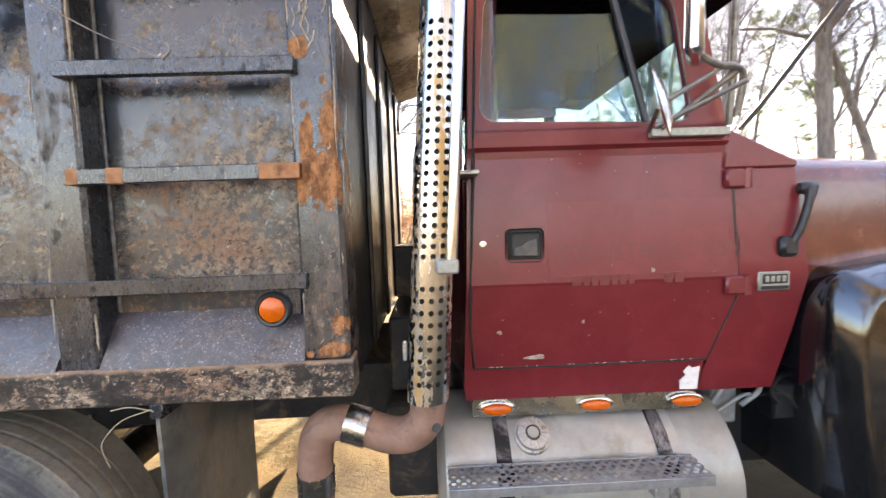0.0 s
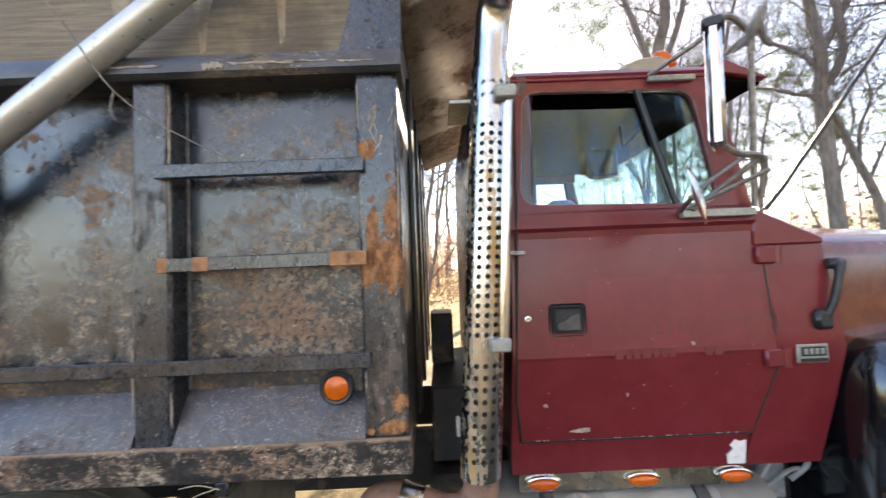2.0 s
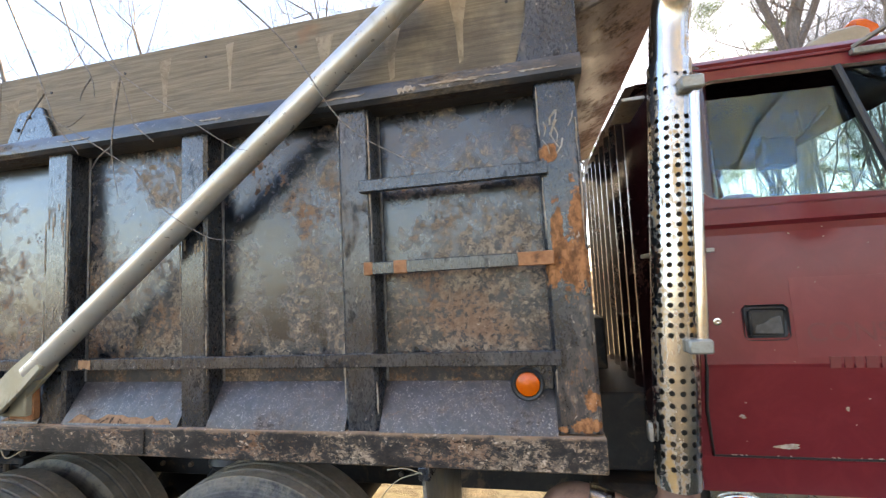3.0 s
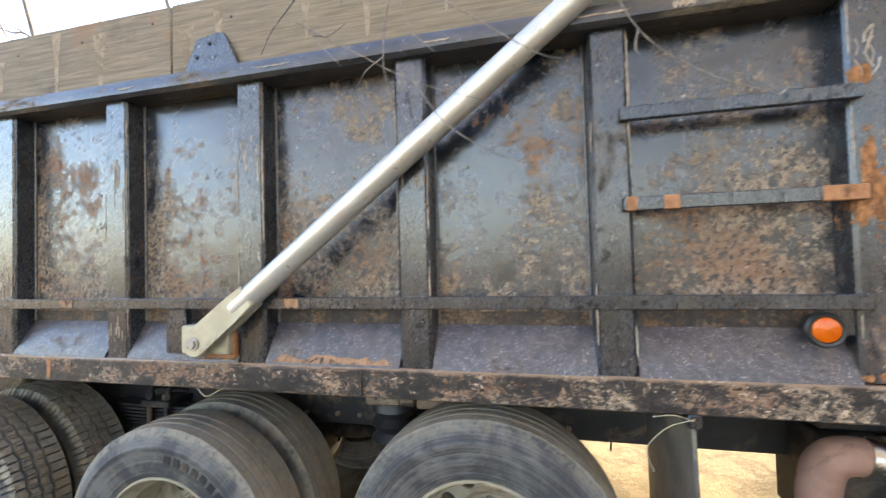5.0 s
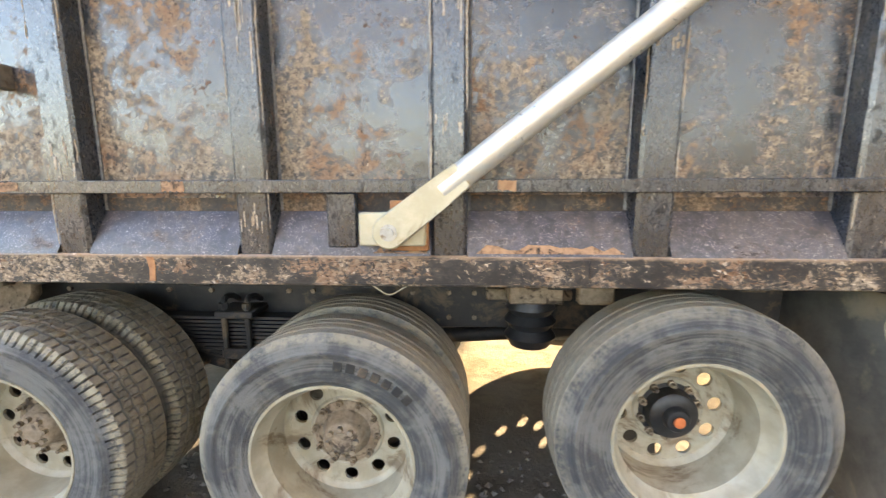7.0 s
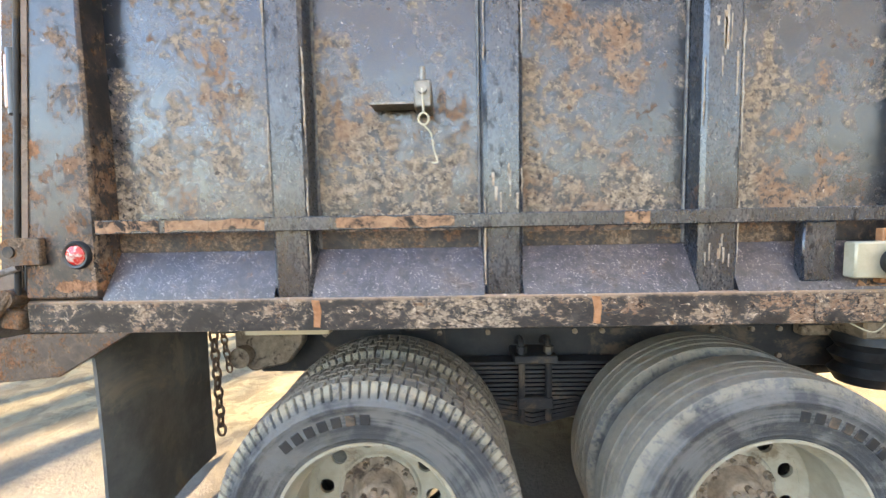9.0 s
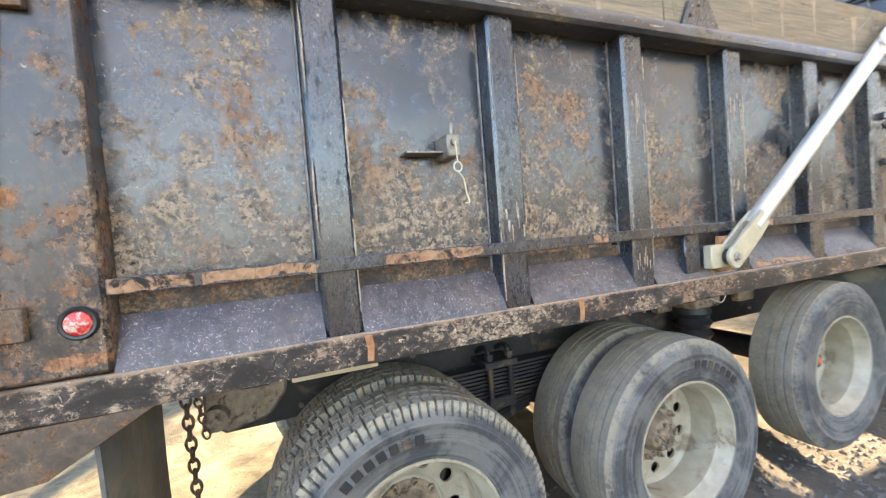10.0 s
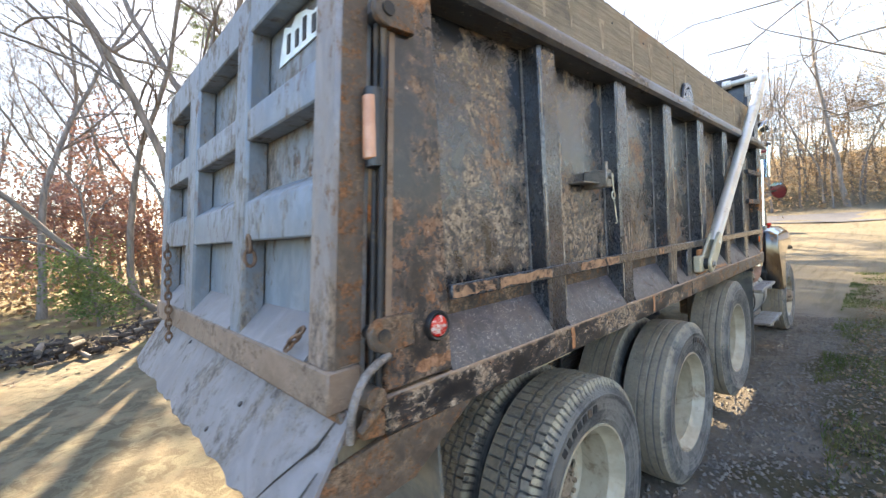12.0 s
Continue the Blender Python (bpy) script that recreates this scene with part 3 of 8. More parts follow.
# pale steel with golden patches: a warm reflection put into the colour
M_STRIP = plain("golden_strip_steel", (0.58, 0.55, 0.48), (0.46, 0.42, 0.34), 4, 0.26, 1.0, 0.06, dirt=(0.44, 0.32, 0.15), dirty=0.50)
M_DARK = plain("black_plastic", (0.012, 0.012, 0.013), (0.022, 0.022, 0.023), 30, 0.42, 0.0, 0.15)
M_SEAT = plain("cab_trim", (0.03, 0.03, 0.034), (0.05, 0.05, 0.055), 15, 0.8, 0.0, 0.2)
M_AMBER = plain("amber_lens", (0.55, 0.085, 0.003), (0.62, 0.11, 0.004), 60, 0.22, 0.0, 0.2, 0.002)
M_RED = plain("red_lens", (0.45, 0.012, 0.012), (0.55, 0.03, 0.02), 40, 0.2, 0.0, 0.1, dirt=(0.55, 0.47, 0.40), dirty=0.49)
M_FADED = plain("faded_lens", (0.44, 0.20, 0.11), (0.54, 0.27, 0.16), 30, 0.3, 0.0, 0.1)
M_ORANGE = plain("orange_hub_cap", (0.50, 0.12, 0.04), (0.60, 0.18, 0.07), 30, 0.5)
M_WHITE = plain("bare_primer", (0.62, 0.58, 0.56), (0.72, 0.70, 0.68), 40, 0.6, dirt=(0.30, 0.06, 0.05), dirty=0.60)
M_BADGE = plain("badge_plate", (0.36, 0.36, 0.32), (0.28, 0.28, 0.25), 60, 0.4, 0.4)
M_BRACKET = plain("dull_steel_tube", (0.16, 0.145, 0.125), (0.25, 0.23, 0.20), 40, 0.42, 0.5, 0.15, dirt=(0.14, 0.08, 0.04), dirty=0.56)
M_INK = plain("badge_black", (0.012, 0.012, 0.012), (0.02, 0.02, 0.02), 60, 0.45)
M_GHOST = worn_paint("faded_lettering", (0.126, 0.0112, 0.0160), (0.150, 0.0165, 0.0210), (0.20, 0.05, 0.045), (0.22, 0.08, 0.05), 0.60, 0.70, 0.38, 1.0, 0.04, 0.745, 0.5, None, 75, 0.6, 0.08)
M_RUSTFLAT = plain("bare_rust", (0.40, 0.19, 0.09), (0.27, 0.115, 0.05), 30, 0.85, 0.0, 0.4, dirt=(0.10, 0.06, 0.04), dirty=0.57)
M_BARE = plain("scraped_tan_rust", (0.36, 0.205, 0.115), (0.23, 0.125, 0.07), 45, 0.8, 0.0, 0.3, dirt=(0.022, 0.019, 0.017), dirty=0.49)
M_CHIP = plain("scraped_primer", (0.40, 0.35, 0.29), (0.26, 0.19, 0.13), 50, 0.7, 0.0, 0.2)
M_CHAIN = plain("rusty_chain", (0.10, 0.06, 0.04), (0.18, 0.11, 0.07), 60, 0.7, 0.3, 0.3)
M_WIRE = plain("pale_wire", (0.42, 0.38, 0.27), (0.52, 0.48, 0.36), 60, 0.5)
M_CORD = plain("frayed_cord", (0.28, 0.24, 0.16), (0.36, 0.31, 0.21), 60, 0.8)
M_SIGN = plain("weathered_sign", (0.55, 0.62, 0.62), (0.70, 0.75, 0.74), 14, 0.5, dirt=(0.10, 0.10, 0.10), dirty=0.56)
M_GLASS = pane("cab_glass", (0.80, 0.90, 0.90), 1.74)
# near-black without gloss: the dimness inside the cab is put into the colour
M_CAB_DIM = plain("cab_dim_black", (0.004, 0.004, 0.005), (0.008, 0.008, 0.009), 40, 1.0, 0.0, 0.2, spec=0.0)
M_MIRROR = plain("mirror_glass", (0.85, 0.86, 0.87), (0.85, 0.86, 0.87), 5, 0.1, 1.0, 0.0)
M_BARK = plain("bark", (0.115, 0.10, 0.085), (0.21, 0.18, 0.155), 9, 0.9, 0.0, 0.6, 0.02, (1, 1, 0.25))
# bark lightened for the window's reflection: the sunlight on it is put into colour
M_SUNLIT_BARK = plain("sunlit_sapling_bark", (0.45, 0.38, 0.25), (0.60, 0.52, 0.36), 30, 0.8, 0.0, 0.3)
M_TWIG = plain("twig_bark", (0.115, 0.098, 0.085), (0.19, 0.16, 0.14), 30, 0.9, 0.0, 0.3)
M_NEARTWIG = plain("grey_twig_bark", (0.13, 0.115, 0.10), (0.26, 0.23, 0.20), 60, 0.8, 0.0, 0.3)
M_REDLEAF = leafy("russet_leaves", (0.26, 0.13, 0.10), (0.34, 0.21, 0.16), 3, 0.35)
M_TANLEAF = leafy("tan_leaves", (0.19, 0.13, 0.08), (0.27, 0.20, 0.125))
M_PINE = leafy("pine_needles", (0.07, 0.115, 0.04), (0.15, 0.19, 0.07), 2, 0.4)
M_GRASS = leafy("grass_blades", (0.045, 0.075, 0.02), (0.11, 0.125, 0.045), 2, 0.3)
M_STONE = plain("gravel_stones", (0.07, 0.065, 0.058), (0.145, 0.132, 0.115), 9, 0.8, 0.0, 0.3)
M_LITTER = plain("dead_leaves", (0.10, 0.066, 0.038), (0.19, 0.14, 0.09), 5, 0.85, 0.0, 0.0)
M_LOG = plain("cut_log", (0.09, 0.07, 0.055), (0.17, 0.14, 0.11), 7, 0.9, 0.0, 0.5, 0.02)


def board_wood():
    m, nt, p = shader("weathered_board", 0.85)
    v, w = coords(nt, 3.0, (0.6, 8, 14)), coords(nt, 3.0)
    g = grain(nt, v, 6, 7, 0.7, 0.6)
    col = blend(nt, step(nt, g, 0.3, 0.7), (0.14, 0.114, 0.081), (0.27, 0.225, 0.16))
    col = blend(nt, step(nt, grain(nt, w, 1.7, 6, 0.65), 0.50, 0.66, 0, 0.65), col, (0.065, 0.055, 0.046))
    col = blend(nt, step(nt, grain(nt, w, 2.6, 4, 0.6, 0.5), 0.60, 0.70, 0, 0.7), col, (0.24, 0.14, 0.08))
    nt.links.new(col, p.inputs["Base Color"])
    relief(nt, p, g, 0.5, 0.006)
    return m


def earth():
    """Pale gravel drive, grey track beside the truck, grass verge and leaf litter, by place."""
    m, nt, p = shader("ground_earth", 0.95, 0, 0.2)
    v = coords(nt)
    sep = nt.nodes.new("ShaderNodeSeparateXYZ")
    nt.links.new(v, sep.inputs[0])
    wob = calc(nt, "MULTIPLY", calc(nt, "SUBTRACT", grain(nt, v, 0.8, 5, 0.6), 0.5), 2.2)
    yy = calc(nt, "ADD", sep.outputs["Y"], wob)
    fine, peb, mid = grain(nt, v, 60, 4, 0.7), grain(nt, v, 22, 5, 0.7), grain(nt, v, 1.3, 6, 0.6)
    drive = blend(nt, peb, (0.10, 0.088, 0.055), (0.19, 0.166, 0.105))
    drive = blend(nt, step(nt, grain(nt, v, 4, 9, 0.72, 0.8), 0.46, 0.55, 0, 0.8), drive, (0.085, 0.068, 0.042))
    drive = blend(nt, step(nt, mid, 0.48, 0.62, 0, 0.5), drive, (0.24, 0.18, 0.11))
    track = blend(nt, fine, (0.068, 0.062, 0.054), (0.19, 0.17, 0.142))
    track = blend(nt, step(nt, mid, 0.45, 0.6, 0, 0.6), track, (0.06, 0.05, 0.04))
    verge = blend(nt, fine, (0.032, 0.030, 0.018), (0.085, 0.075, 0.045))
    wood = blend(nt, peb, (0.09, 0.06, 0.03), (0.21, 0.155, 0.09))
    wood = blend(nt, step(nt, mid, 0.46, 0.60, 0, 0.8), wood, (0.20, 0.175, 0.07))
    # unseen ground behind the walk, paled to bounce warm light onto the truck
    bounce_straw = blend(nt, peb, (0.30, 0.22, 0.12), (0.46, 0.36, 0.21))
    col = blend(nt, step(nt, yy, 0.9, 2.0), track, drive)
    col = blend(nt, step(nt, yy, -0.58, -0.25, 1, 0), col, verge)
    shade = blend(nt, step(nt, mid, 0.42, 0.60), (0.09, 0.065, 0.035), bounce_straw)
    col = blend(nt, step(nt, yy, -3.6, -2.6, 1, 0), col, shade)
    col = blend(nt, step(nt, yy, 8.0, 9.4), col, wood)
    # past x 8.6 the tree shadow over the drive is put into the tone
    col = blend(nt, step(nt, sep.outputs["X"], 8.6, 11.0, 0, 0.85), col, blend(nt, mid, (0.13, 0.11, 0.072), (0.20, 0.17, 0.115)))
    rut = step(nt, grain(nt, coords(nt, 0.0, (0.12, 1.5, 1)), 2.2, 8, 0.7, 0.3), 0.50, 0.62, 0, 0.6)
    col = blend(nt, calc(nt, "MULTIPLY", rut, step(nt, sep.outputs["X"], 8.0, 11.0)), col, (0.085, 0.075, 0.045))
    nt.links.new(col, p.inputs["Base Color"])
    relief(nt, p, calc(nt, "ADD", peb, calc(nt, "MULTIPLY", fine, 0.6)), 0.6, 0.025)
    return m


M_BOARD, M_EARTH = board_wood(), earth()
M_ROAD = plain("asphalt", (0.05, 0.055, 0.064), (0.085, 0.09, 0.10), 3, 0.8, 0.0, 0.3)

# ---- the dump truck ----
truck = thing("dump_truck", (2.7, 1.22, 0), "worn black dump truck with maroon cab parked on gravel", "dump truck")
WIDE = 2.44
POSTS = [0.975, 1.672, 2.364, 3.065, 3.763, 4.460]
POST_W, Z_SILL, Z_TOP = 0.136, 1.346, 2.505


def rear_x(z):
    return 0.14 + 0.095 * (z - 1.34)


# dump body: shell with floor, far wall and front wall
bm = bmesh.new()
box(bm, 0.20, 5.27, 0.122, 0.14, 1.36, 2.60, 0)
box(bm, 0.16, 5.30, 2.30, 2.33, 1.36, 2.60, 0)
box(bm, 0.16, 5.30, 0.10, 2.34, 1.29, 1.355, 0)
body = part("dump_body", bm, M_BULK, truck, "black steel dump box with ribbed sides")
bm = bmesh.new()
box(bm, 5.272, 5.326, 0.09, 2.35, 1.24, 2.93, 0.006)
part("front_wall", bm, M_BULK, body)
bm = bmesh.new()
for y in (0.5, 1.0, 1.5, 2.0):
    box(bm, 5.328, 5.345, y - 0.04, y + 0.04, 1.26, 2.7, 0.004)
pieces("front_rib", bm, M_BULK, body)

bays = [0.402] + POSTS + [5.186]
for i in range(7):
    a = bays[i] + (POST_W - 0.004 if i else 0.0)
    b = bays[i + 1] + 0.004
    bm = bmesh.new()
    box(bm, a, b, 0.098, 0.118, 1.49, Z_TOP + 0.02, 0)
    part("side_panel", bm, M_PANEL, body, "black steel panel mottled with rust and dust")
    bm = bmesh.new()
    prism(bm, [(0.004, 1.33), (0.004, Z_SILL + 0.006), (0.098, 1.498), (0.12, 1.498), (0.12, 1.33)], "x", a, b)
    part("sloped_ledge", bm, M_LEDGE, body, "dusty sloped ledge above the sill")

for i in range(7):
    a = bays[i] + (POST_W if i else 0.0)
    bm = bmesh.new()
    box(bm, a, bays[i + 1], 0.0945, 0.1, 1.497, 1.566 - 0.01 * (i % 3), 0)
    part("rust_strip", bm, M_RUSTY, body, "rusted strip at the foot of the panel")

# side posts of folded plate, one on each side of a bay
bm = bmesh.new()
prism(bm, [(0, 0.108), (0.006, 0.012), (0.018, 0.0), (POST_W - 0.018, 0.0), (POST_W - 0.006, 0.012), (POST_W, 0.108)], "z", 1.342, Z_TOP + 0.01)
post_mesh = mesh_of("side_post", bm, M_POST, 30)
for x in POSTS:
    place("side_post", post_mesh, body, (x, 0.010, 0))
    place("side_post", post_mesh, body, Matrix.Translation((x + POST_W, WIDE - 0.01, 0)) @ Matrix.Rotation(math.pi, 4, "Z"))
    bm = bmesh.new()
    tube(bm, [(x + POST_W + 0.003, 0.094, 1.50), (x + POST_W + 0.003, 0.094, 2.50)], 0.006, 6)
    tube(bm, [(x - 0.003, 0.094, 1.50), (x - 0.003, 0.094, 2.50)], 0.006, 6)
    pieces("weld_bead", bm, M_WELD, body)
bm = bmesh.new()
prism(bm, [(5.186, 0.108), (5.19, 0.020), (5.20, 0.008), (5.312, 0.008), (5.326, 0.022), (5.326, 0.16), (5.19, 0.16)], "z", 1.352, Z_TOP + 0.01)
part("front_corner_post", bm, M_CORNER, body, "black corner post with scraped rust patches", 30)
bm = bmesh.new()
pts = [(rear_x(1.352), 1.352), (0.40, 1.352), (0.402, 2.53), (rear_x(2.53), 2.53)]
prism(bm, pts, "y", -0.002, 0.118, 0.01)
part("rear_corner_post", bm, M_REAR, body, "wide rear post with rust stains")
bm = bmesh.new()
pts = [(rear_x(1.352) + 0.002, 1.352), (0.40, 1.352), (0.402, 2.53), (rear_x(2.53) + 0.002, 2.53)]
prism(bm, pts, "y", 2.33, 2.442, 0.01)
part("rear_corner_post", bm, M_REAR, body)

# sill with the deeper rear gusset
bm = bmesh.new()
prism(bm, [(0.142, Z_SILL), (5.332, Z_SILL), (5.332, 1.232), (0.50, 1.236), (0.142, 1.236)], "y", 0.0, 0.10, 0.006)
part("sill", bm, M_SILL, body, "black sill with chipped rusty edges")
bm = bmesh.new()
prism(bm, [(0.495, 1.238), (0.23, 1.085), (-0.06, 1.06), (-0.165, 1.075), (-0.02, 1.21), (0.12, 1.234)], "y", 0.002, 0.022, 0.003)
part("rear_gusset", bm, M_GATE_LOW, body, "rusty side plate below the sill")
bm = bmesh.new()
prism(bm, [(0.142, Z_SILL), (5.332, Z_SILL), (5.332, 1.232), (0.142, 1.236)], "y", WIDE - 0.10, WIDE, 0.006)
part("sill", bm, M_SILL, body)
bm = bmesh.new()
box(bm, 2.735, 3.62, -0.006, -0.001, 1.243, 1.335, 0.002)
part("sill_patch_plate", bm, M_SILL, body)

# pale scrapes down the posts
r = random.Random(52)
for k, (z, h) in ((1, (1.72, 0.10)), (2, (2.16, 0.16)), (2, (1.50, 0.07)), (3, (2.24, 0.14)), (3, (1.80, 0.06)), (4, (2.05, 0.05))):
    if k >= len(POSTS):
        continue
    bm = bmesh.new()
    for _ in range(7):
        x = POSTS[k] + r.uniform(0.022, POST_W - 0.022)
        a, n = z + r.uniform(-0.5, 0.5) * h, 7
        w, drop = r.uniform(0.002, 0.007), r.uniform(0.2, 1.0) * h
        rim = [(x + w * (1 - 0.5 * j / n) * r.uniform(0.5, 1.2), a - drop * j / n) for j in range(n)]
        rim += [(x - w * (1 - 0.5 * j / n) * r.uniform(0.5, 1.2), a - drop * j / n) for j in reversed(range(n))]
        prism(bm, rim, "y", 0.0085, 0.0098)
    pieces("paint_scrape", bm, M_CHIP, body)

# belt rail, ladder rungs, top rail
bm = bmesh.new()
box(bm, 0.405, 5.215, -0.010, 0.008, 1.566, 1.612, 0.003)
part("belt_rail", bm, M_POST, body, "flat steel rail across the posts")
bm = bmesh.new()
box(bm, 0.0, 0.66, -0.018, 0.008, -0.022, 0.022, 0.003)
rung = mesh_of("ladder_rung", bm, M_POST)
for z in (2.204, 1.908):
    place("ladder_rung", rung, body, (4.556, 0, z), "flat bar ladder rung with rust bands")
bm = bmesh.new()
for x0, x1 in ((4.565, 4.60), (4.675, 4.725), (5.10, 5.216)):
    box(bm, x0, x1, -0.0195, 0.009, 1.885, 1.931, 0.003)
pieces("rust_band", bm, M_RUSTFLAT, body)
bm = bmesh.new()
prof = [(-0.012, 2.50), (-0.028, 2.515), (-0.030, 2.545), (-0.018, 2.572), (0.05, 2.592), (0.14, 2.592), (0.14, 2.50)]
prism(bm, prof, "x", rear_x(2.55), 5.345)
part("top_rail", bm, M_RAIL, body, "rounded top rail with scrapes")
r = random.Random(77)
bm = bmesh.new()
for x, w, h in ((4.40, 0.20, 0.006), (4.72, 0.07, 0.016), (4.80, 0.24, 0.007), (4.98, 0.14, 0.005), (5.14, 0.13, 0.005), (3.9, 0.10, 0.005), (3.2, 0.16, 0.005), (2.5, 0.09, 0.006), (1.7, 0.12, 0.004)):
    z, n = 2.532 + r.uniform(-0.004, 0.004), 12
    rim = [(x + w * j / n, z + h * r.uniform(0.2, 1.0)) for j in range(n + 1)] + [(x + w * j / n, z - h * r.uniform(0.0, 0.8)) for j in reversed(range(1, n))]
    prism(bm, rim, "y", -0.0312, -0.0285)
pieces("rail_scrape", bm, M_CHIP, body)
bm = bmesh.new()
prism(bm, [(WIDE - y, z) for y, z in prof], "x", rear_x(2.55), 5.345)
part("top_rail", bm, M_RAIL, body)

# sideboards of weathered timber, with steel ends and a bracket
for z0, z1, y in ((2.594, 2.93, 0.054),):
    for x0, x1 in ((0.30, 2.70), (2.704, 5.30)):
        bm = bmesh.new()
        box(bm, x0, x1, y, y + 0.04, z0, z1 + 0.008 * math.sin(x0 * 5 + z0), 0.005)
        part("sideboard", bm, M_BOARD, body, "weathered grey timber sideboard")
for z0, z1, y in ((2.594, 2.755, WIDE - 0.095), (2.758, 2.93, WIDE - 0.095)):
    bm = bmesh.new()
    box(bm, 0.30, 5.30, y, y + 0.04, z0, z1, 0.005)
    part("sideboard", bm, M_BOARD, body)
bm = bmesh.new()
prism(bm, [(5.135, 2.592), (5.348, 2.592), (5.348, 3.0), (5.19, 3.0), (5.185, 2.75)], "y", 0.026, 0.05, 0.004)
cyl(bm, (5.235, 0.022, 2.70), (5.235, 0.03, 2.70), 0.010, n=12)
part("board_end_plate", bm, M_POST, body, "dark steel plate holding the boards")
bm = bmesh.new()
prism(bm, [(2.79, 2.592), (3.075, 2.592), (3.0, 2.745), (2.965, 2.752), (2.86, 2.735)], "y", 0.030, 0.05, 0.004)
part("board_bracket", bm, M_POST, body)
bm = bmesh.new()
for x, z in ((2.925, 2.708), (2.86, 2.655)):
    cyl(bm, (x, 0.024, z), (x, 0.034, z), 0.009, n=10)
pieces("bolt", bm, M_INK, body)
bm = bmesh.new()
drip = random.Random(12)
for k in range(15):
    x, w = 0.42 + 0.325 * k + drip.uniform(-0.09, 0.09), drip.uniform(0.018, 0.05)
    top, low = 2.60 + drip.uniform(0.20, 0.32), 2.595 + drip.uniform(0.0, 0.09)
    prism(bm, [(x - w, top), (x - w * 0.45, (top + low) / 2), (x - w * 0.25, low), (x + w * 0.22, low + 0.01), (x + w * 0.4, (top + low) / 2 + 0.02), (x + w, top + 0.006)], "y", 0.0532, 0.0545)
pieces("dried_drip", bm, plain("pale_drip", (0.25, 0.20, 0.14), (0.33, 0.27, 0.195), 25, 0.9, 0.0, 0.2, dirt=(0.19, 0.155, 0.11), dirty=0.5), body)
bm = bmesh.new()
for k in range(12):
    cyl(bm, (0.5 + 0.42 * k, 0.051, 2.84 + 0.02 * math.sin(k * 4)), (0.5 + 0.42 * k, 0.056, 2.84 + 0.02 * math.sin(k * 4)), 0.006, n=8)
pieces("board_nail", bm, M_INK, body)

# cab guard above the gap
bm = bmesh.new()
prism(bm, [(5.335, 2.74), (5.70, 2.88), (5.72, 2.95), (5.70, 2.96), (5.335, 2.85)], "y", 0.06, 2.38, 0.006)
part("cab_guard", bm, M_SHIELD, body, "rusty steel guard over the cab")
bm = bmesh.new()
prism(bm, [(5.28, 2.93), (5.72, 2.96), (5.72, 3.10), (5.62, 3.16), (5.28, 3.10)], "y", 0.10, 0.13, 0.004)
prism(bm, [(5.28, 2.93), (5.72, 2.96), (5.72, 3.10), (5.62, 3.16), (5.28, 3.10)], "y", 2.31, 2.34, 0.004)
pieces("guard_side", bm, M_BULK, body)
bm = bmesh.new()
prism(bm, [(5.37, 2.93), (5.37, 3.27), (5.45, 3.40), (5.64, 3.43), (5.70, 3.32), (5.70, 2.95)], "y", 0.14, 2.30, 0.008)
part("tarp_housing", bm, M_BULK, body, "black tarp roller housing")

# rust patches and scratches on the corner post
rnd = random.Random(4)


def blotch(x, z, rx, rz, y, seed, n=34):
    r = random.Random(seed)
    ph = [r.uniform(0, 6.3) for _ in range(4)]
    out = []
    for k in range(n):
        a = 2 * math.pi * k / n
        w = 1 + 0.22 * math.sin(2 * a + ph[0]) + 0.16 * math.sin(3 * a + ph[1]) + 0.12 * math.sin(5 * a + ph[2]) + 0.10 * math.sin(9 * a + ph[3])
        out.append((x + rx * w * math.cos(a), z + rz * w * math.sin(a)))
    return out


bm = bmesh.new()
for k in range(9):
    x, z = rnd.uniform(5.205, 5.30), rnd.uniform(2.24, 2.36)
    tube(bm, [(x, 0.0075, z), (x + rnd.uniform(-0.02, 0.02), 0.0075, z + 0.025), (x + rnd.uniform(-0.03, 0.03), 0.0075, z + 0.05)], rnd.uniform(0.0018, 0.004), 5)
pieces("scratch", bm, M_CHIP, body)
bm = bmesh.new()
prism(bm, [(0.298, 2.470), (0.310, 2.494), (0.335, 2.482), (0.362, 2.486), (0.372, 2.468), (0.350, 2.470), (0.330, 2.464), (0.312, 2.478)], "y", -0.0075, -0.001)
part("rusted_hole", bm, M_INK, body)

# marker lamps
def round_lamp(x, z, y, lens, k=1.0):
    bm = bmesh.new()
    lathe(bm, [(r * k, h) for r, h in ((0.0, 0.02), (0.052, 0.02), (0.054, -0.004), (0.048, -0.012), (0.040, -0.010), (0.038, 0.0))], (x, y, z), "y", 32)
    base = part("marker_lamp", bm, M_DARK, body)
    bm = bmesh.new()
    lathe(bm, [(r * k, h) for r, h in ((0.039, -0.001), (0.037, -0.010), (0.025, -0.015), (0.0005, -0.017))], (x, y, z), "y", 32)
    part("lens", bm, lens, base)


bm = bmesh.new()
box(bm, 5.10, 5.188, 0.020, 0.030, 1.485, 1.567, 0.004)
part("lamp_plate", bm, M_POST, body)
round_lamp(5.105, 1.505, 0.012, M_AMBER)
round_lamp(0.339, 1.500, -0.006, M_RED, 0.86)

# worn edges: scraped runs along the posts and bare rust along the rail
wear = random.Random(17)
